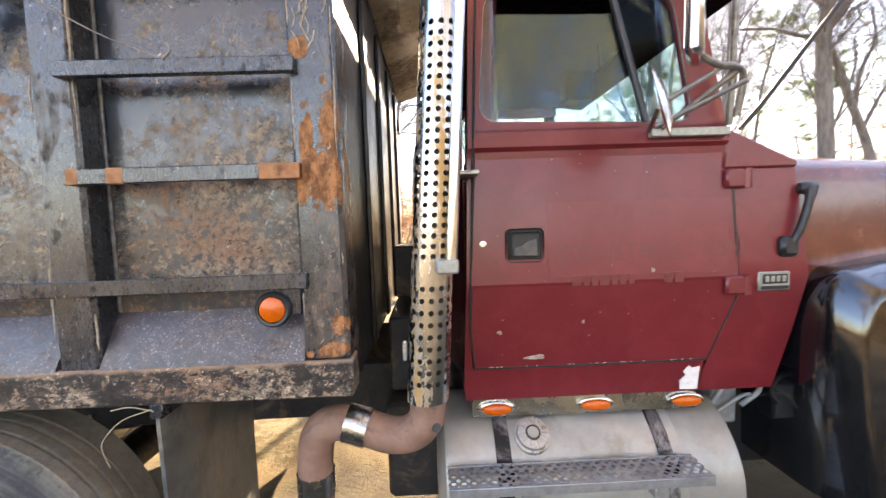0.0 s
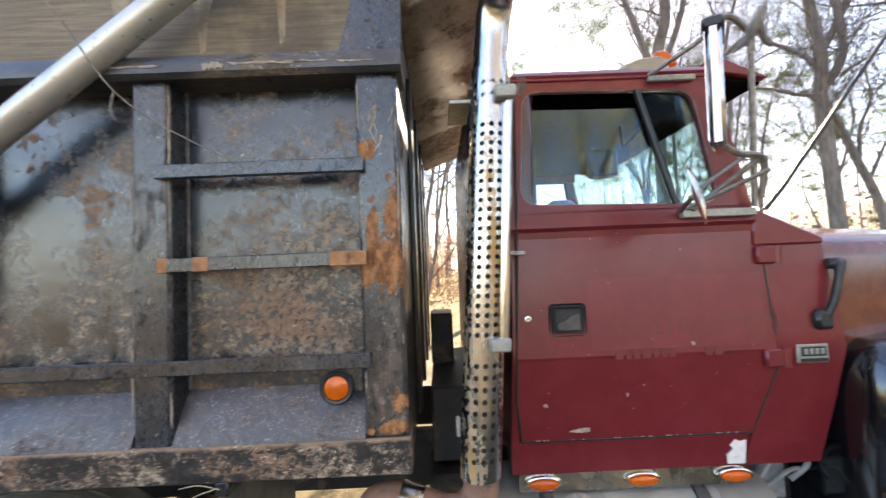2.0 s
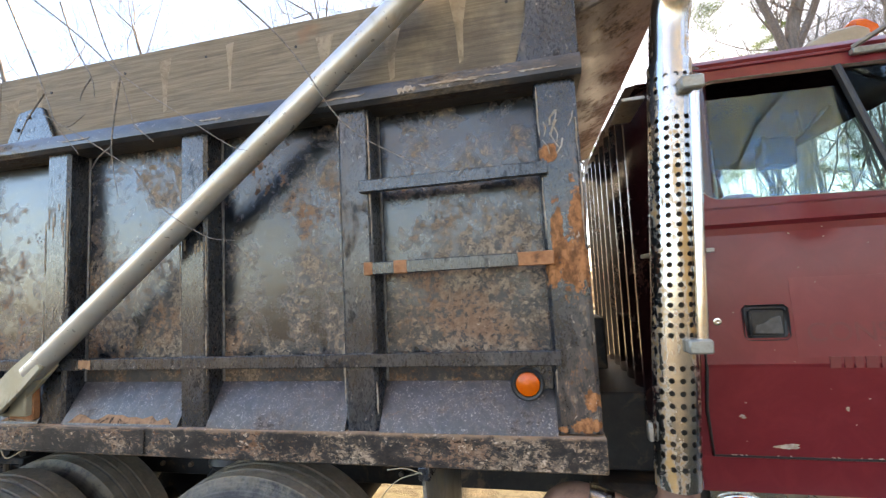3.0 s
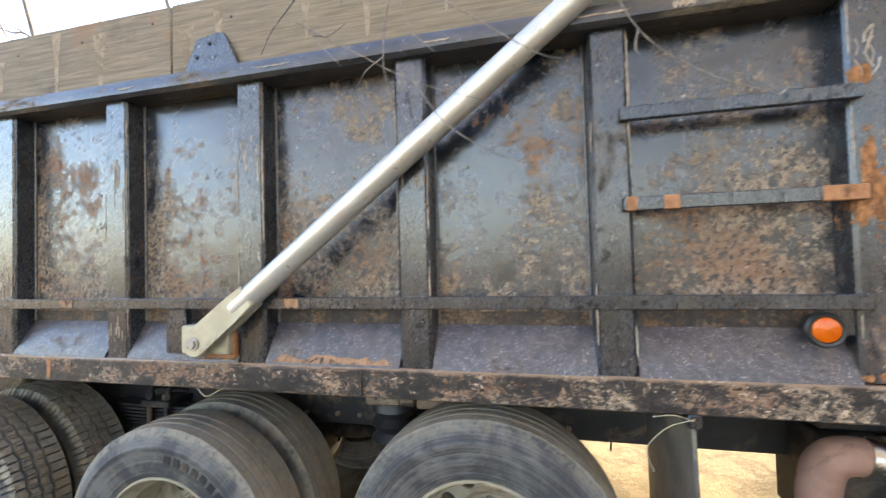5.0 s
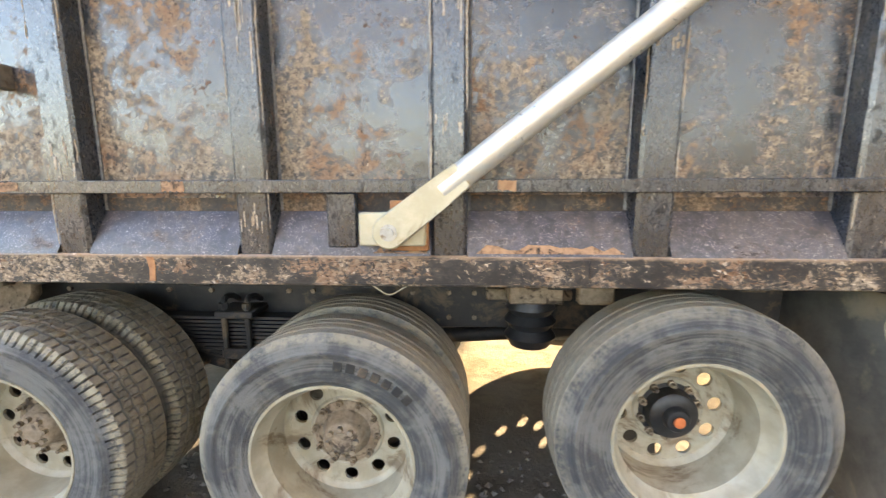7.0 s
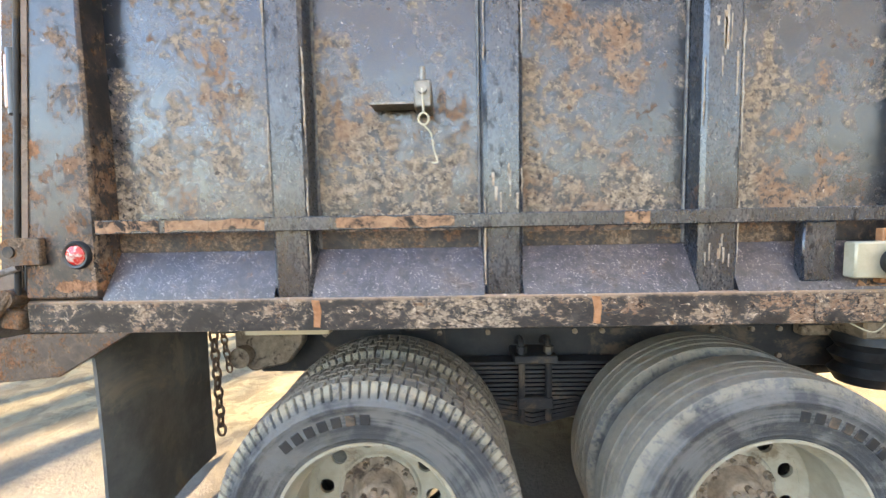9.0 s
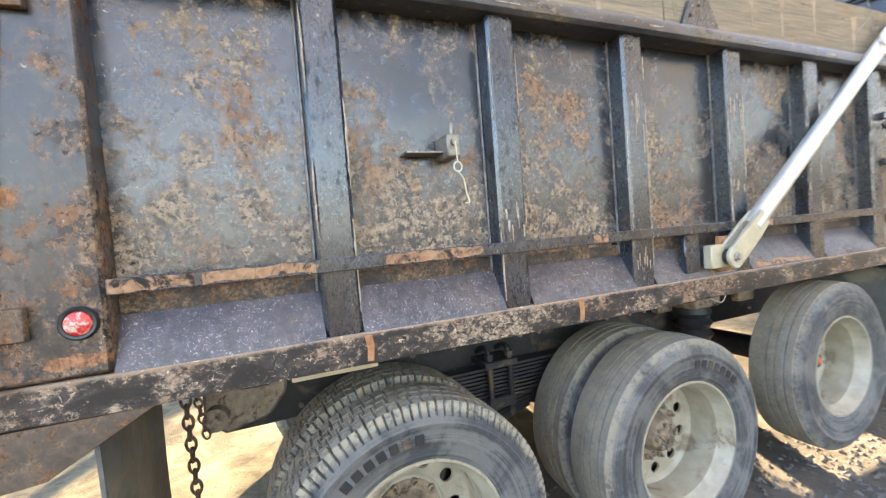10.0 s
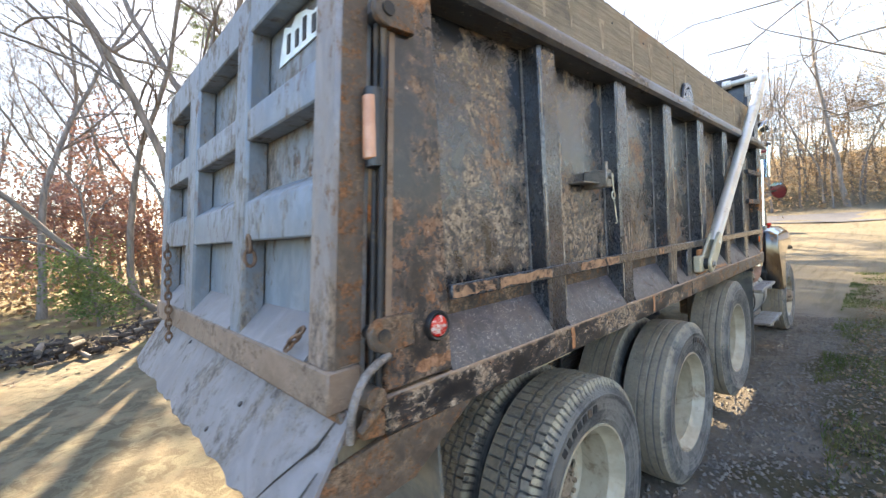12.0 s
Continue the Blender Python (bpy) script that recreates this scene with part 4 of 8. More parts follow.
for x in POSTS + [5.19]:
    for edge in (0.008, POST_W - 0.008):
        for _ in range(wear.randint(3, 6)):
            z0 = wear.uniform(1.37, 2.35)
            z1 = min(z0 + wear.uniform(0.03, 0.30), 2.49)
            if abs(z0 - 1.59) < 0.04:
                continue
            pts = [(x + edge + wear.uniform(-0.002, 0.002), 0.0125 if x < 5 else 0.0105, z0 + (z1 - z0) * k / 5) for k in range(6)]
            bm = bmesh.new()
            tube(bm, pts, [0.001] + [wear.uniform(0.0012, 0.0042) for _ in range(4)] + [0.001], 5)
            part("edge_scrape", bm, M_CHIP, body)
for x0, x1 in ((0.41, 0.62), (0.64, 0.965), (1.20, 1.58), (2.12, 2.20), (3.30, 3.36)):
    bm = bmesh.new()
    n = 12
    lo = [(x0 + (x1 - x0) * k / n, 1.568 + wear.uniform(0, 0.010)) for k in range(n + 1)]
    hi = [(x0 + (x1 - x0) * k / n, 1.611 - wear.uniform(0, 0.008)) for k in range(n, -1, -1)]
    prism(bm, lo + hi, "y", -0.0118, -0.009)
    part("rust_band", bm, M_BARE, body)
for x0, x1, top in ((3.23, 3.74, 1.385), (2.86, 3.06, 1.376)):
    bm = bmesh.new()
    n = 14
    pts = [(x0, 1.3535)] + [(x0 + (x1 - x0) * k / n, top - wear.uniform(0, 0.022)) for k in range(1, n)] + [(x1, 1.3535)]
    vs = [bm.verts.new((x, 0.0045 + (z - 1.352) * 0.63 - 0.0012, z + 0.0008)) for x, z in pts]
    bm.faces.new(vs)
    got = bmesh.ops.extrude_face_region(bm, geom=bm.faces[:])
    bmesh.ops.translate(bm, verts=[g for g in got["geom"] if isinstance(g, bmesh.types.BMVert)], vec=(0, 0.003, -0.002))
    part("rust_patch", bm, M_BARE, body)
for x in (2.039, 2.02 - 0.9):
    bm = bmesh.new()
    prism(bm, [(x - 0.012, 1.247), (x + 0.010, 1.245), (x + 0.016, 1.30), (x + 0.010, 1.335), (x - 0.016, 1.337), (x - 0.008, 1.29)], "y", -0.002, 0.002)
    part("rust_patch", bm, M_RUSTFLAT, body)

# tarp arm with its casting and mounting block
bm = bmesh.new()
box(bm, 2.825, 3.055, -0.034, 0.012, 1.385, 1.50, 0.006)
block = part("arm_mount", bm, M_CAST, body, "cream painted mounting block with rust")
bm = bmesh.new()
box(bm, 2.93, 3.063, -0.008, 0.018, 1.365, 1.54, 0.003)
part("mount_backing", bm, M_RUSTFLAT, block)
bm = bmesh.new()
box(bm, 2.70, 2.805, 0.010, 0.05, 1.372, 1.566, 0.005)
part("mount_bracket", bm, M_POST, body)
pin, top = Vector((2.938, -0.046, 1.438)), Vector((5.30, -0.040, 3.262))
way = (top - pin).normalized()
up = Vector((-way.z, 0, way.x))
bm = bmesh.new()
cyl(bm, pin + Vector((0, 0.05, 0)), pin + Vector((0, -0.03, 0)), 0.040, n=24)
part("arm_pivot", bm, M_DARK, body)
bm = bmesh.new()
out = []
for k in range(9):
    a = math.atan2(up.z, up.x) + math.pi * k / 8
    out.append((pin.x + 0.058 * math.cos(a), pin.z + 0.058 * math.sin(a)))
neck0, neck1 = pin + way * 0.20 - up * 0.050, pin + way * 0.20 + up * 0.050
e0, e1 = pin + way * 0.31 - up * 0.046, pin + way * 0.31 + up * 0.046
prism(bm, out + [(neck0.x, neck0.z), (e0.x, e0.z), (e1.x, e1.z), (neck1.x, neck1.z)], "y", -0.086, -0.064, 0.006)
cast = part("arm_casting", bm, M_CAST, body)
bm = bmesh.new()
prism(bm, out + [(neck0.x, neck0.z), (e0.x, e0.z), (e1.x, e1.z), (neck1.x, neck1.z)], "y", -0.030, -0.013, 0.006)
part("casting_back_plate", bm, M_CAST, cast)
bm = bmesh.new()
cyl(bm, pin + Vector((0, -0.03, 0)), pin + Vector((0, -0.056, 0)), 0.019, n=6)
cyl(bm, pin + Vector((0, -0.036, 0)), pin + Vector((0, -0.046, 0)), 0.028, n=20)
part("bolt", bm, M_BOLT, cast)
bm = bmesh.new()
line = [pin + way * 0.22, pin + way * 1.5, top - way * 0.10, top, top + Vector((0.035, 0.06, 0.03)), Vector((5.33, 0.10, 3.29)), Vector((5.33, 0.30, 3.29))]
tube(bm, line, [0.045] * 3 + [0.044, 0.038, 0.033, 0.03], 24)
cyl(bm, (5.33, 0.26, 3.29), (5.33, 0.34, 3.29), 0.046, n=20)
part("tarp_arm", bm, M_ARM, body, "pale aluminium tarp arm tube")
bm = bmesh.new()
cyl(bm, (5.33, 0.34, 3.29), (5.33, 2.25, 3.29), 0.020, n=14)
cyl(bm, (5.33, 2.25, 3.30), (5.33, 2.53, 3.30), 0.03, n=14)
tube(bm, [(5.33, 2.53, 3.30), (2.938, 2.53, 1.44)], 0.036, 14)
part("tarp_bow", bm, M_BULK, body)

# hook bracket with wire on a side panel
bm = bmesh.new()
box(bm, 1.46, 1.515, -0.02, 0.10, 1.945, 2.03, 0.005)
box(bm, 1.315, 1.47, 0.02, 0.10, 1.966, 1.974, 0.001)
cyl(bm, (1.487, -0.035, 1.998), (1.487, 0.0, 1.998), 0.014, n=14)
cyl(bm, (1.487, -0.005, 2.02), (1.487, -0.005, 2.07), 0.010, n=10)
hook = part("hook_bracket", bm, M_BRACKET, body, "small steel bracket with a pin")
bm = bmesh.new()
ring = [(1.49 + 0.016 * math.cos(a), -0.035, 1.905 + 0.018 * math.sin(a)) for a in (2 * math.pi * k / 14 for k in range(15))]
tube(bm, [(1.487, -0.035, 1.998), (1.49, -0.037, 1.924)], 0.0032, 5)
tube(bm, ring, 0.0034, 6)
tube(bm, glide([(1.49, -0.036, 1.886), (1.512, -0.03, 1.86), (1.52, -0.03, 1.81), (1.53, -0.03, 1.775), (1.512, -0.03, 1.772)], 5), 0.0032, 5)
part("wire_loop", bm, M_WIRE, hook)

# tailgate with ribs, apron, latches and chains
LEAN = 0.102


def leaned(bm):
    for v in bm.verts:
        v.co.x += LEAN * (v.co.z - 1.48)
    return bm


bm = bmesh.new()
box(bm, 0.105, 0.125, 0.05, 2.39, 1.33, 2.75, 0.003)
gate = part("tailgate", leaned(bm), M_GATE, body, "ribbed steel tailgate grey with dried mud")
for y0, y1 in ((0.045, 0.180), (0.735, 0.88), (1.51, 1.70), (2.24, 2.395)):
    bm = bmesh.new()
    box(bm, 0.018, 0.107, y0, y1, 1.40, 2.748, 0.012)
    part("tailgate_rib", leaned(bm), M_GATE_EDGE if y0 < 0.1 else M_GATE, gate)
for z0, z1, s in ((1.785, 1.93, 0.055), (2.165, 2.285, 0.03), (2.585, 2.752, 0.0)):
    bm = bmesh.new()
    prism(bm, [(0.022, z0), (0.022, z1), (0.107, z1 + s), (0.107, z0)], "y", 0.05, 2.39, 0.006)
    part("tailgate_rail", leaned(bm), M_GATE, gate)
bm = bmesh.new()
box(bm, 0.006, 0.104, 0.034, 2.406, 1.331, 1.440, 0.006)
part("tailgate_foot_rail", leaned(bm), M_MUD_RAIL, gate, "mud-stained brown foot rail of the tailgate")
for y0, y1 in ((0.182, 0.733), (0.882, 1.508), (1.702, 2.238)):
    bm = bmesh.new()
    prism(bm, [(0.012, 1.441), (0.012, 1.444), (0.104, 1.542), (0.104, 1.441)], "y", y0, y1)
    part("sloped_shelf", leaned(bm), M_APRON, gate, "dusty lilac-grey sloped shelf")
bm = bmesh.new()
box(bm, 0.030, 0.104, 0.040, 0.0445, 1.445, 2.70, 0)
part("rib_side", leaned(bm), M_GATE_LOW, gate, "rusted side of the outer rib")
bm = bmesh.new()
prism(bm, [(rear_x(1.56) - 0.003, 1.56), (rear_x(1.56) + 0.017, 1.56), (rear_x(2.34) + 0.015, 2.34), (rear_x(2.34) - 0.003, 2.34)], "y", -0.006, -0.0025)
part("post_edge_strip", bm, M_MUD_RAIL, body, "worn tan edge of the rear post")
bm = bmesh.new()
prism(bm, [(0.30, 2.437), (0.64, 2.43), (0.60, 2.57), (0.54, 2.545), (0.50, 2.575), (0.42, 2.56), (0.36, 2.53), (0.30, 2.54)], "x", 0.098, 0.103)
sign = part("sign_board", leaned(bm), M_SIGN, gate, "small weathered white sign")
bm = bmesh.new()
for k, (y, h) in enumerate(((0.34, 0.06), (0.41, 0.08), (0.47, 0.06), (0.54, 0.07))):
    box(bm, 0.094, 0.0975, y, y + 0.025, 2.455, 2.455 + h, 0)
pieces("worn_bar", leaned(bm), M_INK, sign)
bm = bmesh.new()
NA, NB = 72, 8
for k in range(NA + 1):
    y = 2.42 * k / NA
    ragged = 0.016 * noise.noise((y * 5.5, 1.0, 0.0)) + 0.010 * noise.noise((y * 13, 4.0, 0.0))
    for j in range(NB + 1):
        t = j / NB
        x, z = 0.045 - (0.185 + ragged) * t, 1.335 - (0.245 + ragged) * t - 0.02 * t * t
        bend = 0.012 * t * noise.noise((y * 3.0, t * 2.0, 7.0)) + 0.004 * noise.noise((y * 9.0, t * 5.0, 2.0))
        bm.verts.new((x + bend, y, z + bend))
bm.verts.ensure_lookup_table()
for k in range(NA):
    for j in range(NB):
        a = k * (NB + 1) + j
        bm.faces.new((bm.verts[a], bm.verts[a + 1], bm.verts[a + NB + 2], bm.verts[a + NB + 1]))
got = bmesh.ops.extrude_face_region(bm, geom=bm.faces[:])
bmesh.ops.translate(bm, verts=[g for g in got["geom"] if isinstance(g, bmesh.types.BMVert)], vec=(0.008, 0, -0.010))
part("spill_apron", bm, M_APRON, body, "sloped steel apron dusty with a bent edge")
bm = bmesh.new()
for y, t in ((0.62, 0.45), (1.55, 0.2), (0.78, 0.85)):
    q = Vector((0.045 - 0.185 * t, y, 1.338 - 0.25 * t - 0.02 * t * t))
    tube(bm, [q + Vector((0.008, 0, -0.01)), q + Vector((-0.003, 0, 0.003))], 0.010, 8)
pieces("apron_hole", bm, M_INK, body)
bm = bmesh.new()
box(bm, 0.022, 0.12, 0.02, 2.40, 1.25, 1.332, 0.006)
part("rear_beam", bm, M_GATE_LOW, body)
bm = bmesh.new()
tube(bm, [(-0.150, 0.21, 1.106), (-0.10, 0.165, 1.161), (-0.055, 0.115, 1.212), (-0.02, 0.075, 1.250), (0.02, 0.05, 1.306)], [0.001, 0.0035, 0.003, 0.006, 0.002], 5)
tube(bm, [(-0.155, 0.06, 1.100), (-0.10, 0.035, 1.160), (-0.05, 0.02, 1.217)], [0.003, 0.004, 0.002], 5)
pieces("apron_crack", bm, M_INK, body)


def ear(z, x, w):
    bm = bmesh.new()
    n, pts = 16, []
    for k in range(n + 1):
        a = math.pi / 2 + math.pi * k / n
        pts.append((x + 0.042 * math.cos(a), z + 0.045 * math.sin(a)))
    pts = pts + [(x + w, z - 0.045), (x + w, z + 0.045)]
    prism(bm, pts, "y", -0.028, -0.004, 0.004)
    e = part("hinge_ear", bm, M_GATE_LOW, gate)
    bm = bmesh.new()
    cyl(bm, (x, -0.034, z), (x, 0.06, z), 0.019, n=14)
    part("hinge_pin", bm, M_FRAME, e)


ear(1.515, 0.135, 0.10)
ear(2.372, 0.215, 0.09)
bm = bmesh.new()
prism(bm, [(0.06, 1.26), (0.13, 1.25), (0.135, 1.31), (0.085, 1.33)], "y", -0.015, 0.02, 0.006)
tube(bm, glide([(0.05, -0.02, 1.29), (0.09, -0.03, 1.33), (0.12, -0.02, 1.38)], 5), 0.012, 8)
cyl(bm, (0.10, -0.03, 1.36), (0.10, 0.03, 1.36), 0.03, n=14)
latch = part("tailgate_latch", bm, M_GATE_LOW, gate, "rusty hooked tailgate latch")
bm = bmesh.new()
tube(bm, glide([(0.015, -0.03, 1.28), (0.025, -0.036, 1.36), (0.07, -0.034, 1.43), (0.15, -0.02, 1.462)], 6), 0.011, 10)
part("latch_handle", bm, M_APRON, latch, "curved grey latch handle")
bm = bmesh.new()
for y in (-0.004, 0.03):
    cyl(bm, (rear_x(1.37) - 0.020, y, 1.37), (rear_x(2.5) - 0.020, y, 2.5), 0.009, n=10)
pieces("rear_edge_rod", bm, M_FRAME, body)
bm = bmesh.new()
z0, z1, xl = 1.985, 2.14, rear_x(2.06) - 0.05
tube(bm, glide([(xl - 0.0, 0.012, z0 - 0.01), (xl, 0.012, z0 + 0.02), (xl + 0.008, 0.012, z1 - 0.02), (xl + 0.010, 0.012, z1 + 0.01)], 3), [0.012] + [0.022] * 8 + [0.012], 14)
tail = part("tail_lamp", bm, M_FADED, body, "oblong faded tail lamp lens")
bm = bmesh.new()
tube(bm, glide([(xl + 0.012, 0.014, z0 - 0.03), (xl + 0.012, 0.014, z0 + 0.0), (xl + 0.020, 0.014, z1), (xl + 0.022, 0.014, z1 + 0.03)], 3), [0.014] + [0.027] * 8 + [0.014], 14)
part("lamp_housing", bm, M_DARK, tail)


def link_chain(name, pts, size, parent):
    bm = bmesh.new()
    pts = [Vector(p) for p in pts]
    n = 0
    for a, b in zip(pts, pts[1:]):
        count = max(1, round((b - a).length / (size * 1.5)))
        for k in range(count):
            c = a.lerp(b, (k + 0.5) / count)
            w = (b - a).normalized()
            s = Vector((1, 0, 0)) if n % 2 else Vector((0, 1, 0))
            loop = [c + w * size * math.sin(t) + s * size * 0.6 * math.cos(t) for t in (2 * math.pi * j / 12 for j in range(13))]
            tube(bm, loop, size * 0.22, 6, False)
            n += 1
    return part(name, bm, M_CHAIN, parent, "rusty steel chain")


link_chain("tailgate_chain", [(-0.005, 1.87, 1.80), (-0.03, 1.93, 1.21)], 0.026, gate)
link_chain("tailgate_chain", [(0.03, 0.62, 1.80), (0.03, 0.62, 1.70)], 0.03, gate)
link_chain("tailgate_chain", [(0.02, 0.20, 1.53), (0.00, 0.28, 1.46)], 0.024, gate)
link_chain("safety_chain", [(0.455, 0.52, 1.23), (0.47, 0.52, 0.60)], 0.030, body)
link_chain("safety_chain", [(0.475, 0.54, 1.23), (0.52, 0.53, 0.90)], 0.022, body)


# ---- wheels ----
def tyre_mesh(name, R, rim_r, width, blocks, material):
    """Outer face at y = 0. blocks: lug tread, else ribs."""
    prof = [(rim_r - 0.012, 0.022), (rim_r + 0.01, 0.004), (rim_r + 0.022, 0.001), (rim_r + 0.026, -0.004), (rim_r + 0.05, -0.006), (rim_r + 0.054, -0.009), (rim_r + 0.085, -0.011), ((R + rim_r) / 2 + 0.02, -0.014),
            ((R + rim_r) / 2 + 0.024, -0.017), ((R + rim_r) / 2 + 0.034, -0.017), ((R + rim_r) / 2 + 0.038, -0.013), (R - 0.055, -0.006), (R - 0.040, 0.002), (R - 0.022, 0.010), (R - 0.006, 0.020)]
    w = width
    lanes = [0.026, 0.060, 0.062, 0.074, 0.076, 0.110, 0.112, 0.124, 0.126, 0.160, 0.162, 0.174, 0.176, w - 0.026] if blocks else \
            [0.026, 0.055, 0.058, 0.066, 0.069, 0.104, 0.107, 0.115, 0.118, 0.150, 0.153, 0.161, 0.164, w - 0.026]
    kinds = [0, 0, 1, 1, 0, 0, 1, 1, 0, 0, 1, 1, 0, 0]
    deep = 0.021 if blocks else 0.008
    rows = [(r, y, -1) for r, y in prof] + [(R - 0.012 * abs(2 * y / w - 1) ** 3, y, k) for y, k in zip(lanes, kinds)]
    rows += [(r, w - y, -1) for r, y in prof[::-1]]
    n = 600 if blocks else 160
    verts, faces = [], []
    for i, (r, y, k) in enumerate(rows):
        for j in range(n):
            rr, yo = r, 0.0
            if k == 1:
                rr = r - deep
            elif k == 0 and blocks:
                ph = (j + (3 if y > 0.09 else 0) + (2 if y > 0.14 else 0)) % 8
                if ph < 1:
                    rr = r - deep * 0.8
            elif blocks and 12 <= i <= 14:
                if j % 6 < 1:
                    rr, yo = r - 0.016, 0.010
            a = 2 * math.pi * j / n
            yy = y + yo + (0.009 * (abs((j / 16) % 1.0 * 2 - 1) - 0.5) if (blocks and k >= 0 and 0.03 < y < w - 0.03) else 0)
            verts.append((rr * math.cos(a), yy, rr * math.sin(a)))
    for i in range(len(rows) - 1):
        for j in range(n):
            faces.append((i * n + j, i * n + (j + 1) % n, (i + 1) * n + (j + 1) % n, (i + 1) * n + j))
    me = raw_mesh(name, verts, faces, material, True)
    me.set_sharp_from_angle(angle=radians(38))
    return me


def rim_mesh(name, rr, dish, holes, hole_r, ring, hub_r):
    """Dished disc wheel: flange at y = 0.02, disc at y = dish, with round hand holes."""
    bm = bmesh.new()
    lathe(bm, [(rr - 0.006, 0.026), (rr + 0.002, 0.012), (rr, 0.004), (rr - 0.010, 0.004), (rr - 0.016, 0.014), (rr - 0.022, 0.05), (rr - 0.045, 0.075), (rr - 0.052, dish - 0.02), (rr - 0.065, dish - 0.004), (rr - 0.075, dish)], n=80)
    edge = rr - 0.075
    seg = 2 * math.pi / holes
    for h in range(holes):
        mid = h * seg
        inner, outer = [], []
        sy, x0, x1 = math.tan(seg / 2) * ring, hub_r - ring, edge - ring
        rim_pts = [(x1, -sy + sy * t / 2) for t in range(4)] + [(x1 + (x0 - x1) * t / 4, sy) for t in range(4)]
        rim_pts += [(x0, sy - sy * t / 2) for t in range(4)] + [(x0 + (x1 - x0) * t / 4, -sy) for t in range(4)]
        k = len(rim_pts)
        for qx, qy in rim_pts:
            d = Vector((qx, qy)).normalized()
            inner.append(Vector((ring + hole_r * d.x, hole_r * d.y)))
            outer.append(Vector((ring + qx, qy)))
        def bend(q, y):
            r = q.x
            a = mid + (q.y / (math.tan(seg / 2) * ring)) * seg / 2
            return (r * math.cos(a), y, r * math.sin(a))
        a0 = [bm.verts.new(bend(q, dish)) for q in outer]
        ang = [Vector((q.x * math.cos(mid) - q.y * math.sin(mid), 0, q.x * math.sin(mid) + q.y * math.cos(mid))) for q in inner]
        b0 = [bm.verts.new((q.x, dish, q.z)) for q in ang]
        c0 = [bm.verts.new((q.x, dish + 0.014, q.z)) for q in ang]
        for j in range(k):
            n2 = (j + 1) % k
            bm.faces.new((a0[j], a0[n2], b0[n2], b0[j]))
            bm.faces.new((b0[j], b0[n2], c0[n2], c0[j]))
    bmesh.ops.remove_doubles(bm, verts=bm.verts[:], dist=0.0008)
    lathe(bm, [(hub_r + 0.002, dish), (hub_r - 0.006, dish - 0.008), (0.05, dish - 0.008)], n=48)
    lathe(bm, [(rr - 0.006, 0.026), (rr - 0.03, 0.12), (rr - 0.03, dish + 0.02)], n=60)
    return mesh_of(name, bm, M_RIM, 35)


def hub_drive(bm):
    lathe(bm, [(0.150, 0.245), (0.148, 0.228), (0.108, 0.226), (0.092, 0.20), (0.086, 0.165), (0.076, 0.154), (0.050, 0.150), (0.044, 0.144), (0.001, 0.143)], n=36)
    return bm


def nut_mesh(material, r=0.017):
    return mesh_of("wheel_nut", tube(bmesh.new(), [(0, 0.03, 0), (0, 0.0, 0), (0, -0.001, 0), (0, -0.02, 0)], [r, r, r * 0.6, r * 0.55], 6), material, 30)


TY_LUG = tyre_mesh("tyre", 0.552, 0.330, 0.268, True, M_RUBBER_LUG)
TY_RIB = tyre_mesh("tyre", 0.548, 0.330, 0.268, False, M_RUBBER)
TY_LIFT = tyre_mesh("tyre", 0.527, 0.308, 0.275, False, M_RUBBER_SMALL)
RIM_D = rim_mesh("rim", 0.334, 0.240, 10, 0.031, 0.216, 0.165)
RIM_L = rim_mesh("rim", 0.312, 0.245, 10, 0.031, 0.196, 0.145)
HUB_D = mesh_of("hub", hub_drive(bmesh.new()), M_HUB)
BOLT_D = mesh_of("hub_bolt", cyl(bmesh.new(), (0, 0.012, 0), (0, -0.016, 0), 0.013, n=6), M_HUB, 30)
NUT_D = (nut_mesh(M_HUB), 0.138, 0.212)
bm = bmesh.new()
lathe(bm, [(0.135, 0.25), (0.132, 0.238), (0.104, 0.235), (0.100, 0.215), (0.098, 0.185), (0.088, 0.176), (0.052, 0.172), (0.050, 0.150), (0.044, 0.142), (0.026, 0.140), (0.024, 0.136)], n=36)
HUB_L = mesh_of("hub", bm, M_DARK)
bm = bmesh.new()
lathe(bm, [(0.025, 0.140), (0.022, 0.131), (0.001, 0.129)], n=24)
CAP_L = mesh_of("hub_cap", bm, M_ORANGE)
NUT_L = (nut_mesh(M_HUB), 0.119, 0.222)


def name_mark(R, a, k):
    bm = bmesh.new()
    u, w = Vector((math.cos(a), 0, math.sin(a))), Vector((-math.sin(a), 0, math.cos(a)))
    turn = Matrix(((w.x, 0, u.x, R * u.x), (0, 1, 0, -0.0135), (w.z, 0, u.z, R * u.z), (0, 0, 0, 1)))
    box(bm, -0.017, 0.017, -0.002, 0.003, -0.019, 0.019, 0.002, turn)
    return mesh_of("sidewall_mark", bm, M_FRAME, 0)


MARKS = [name_mark(0.425, 2.35 - 0.115 * k, k) for k in range(7)]


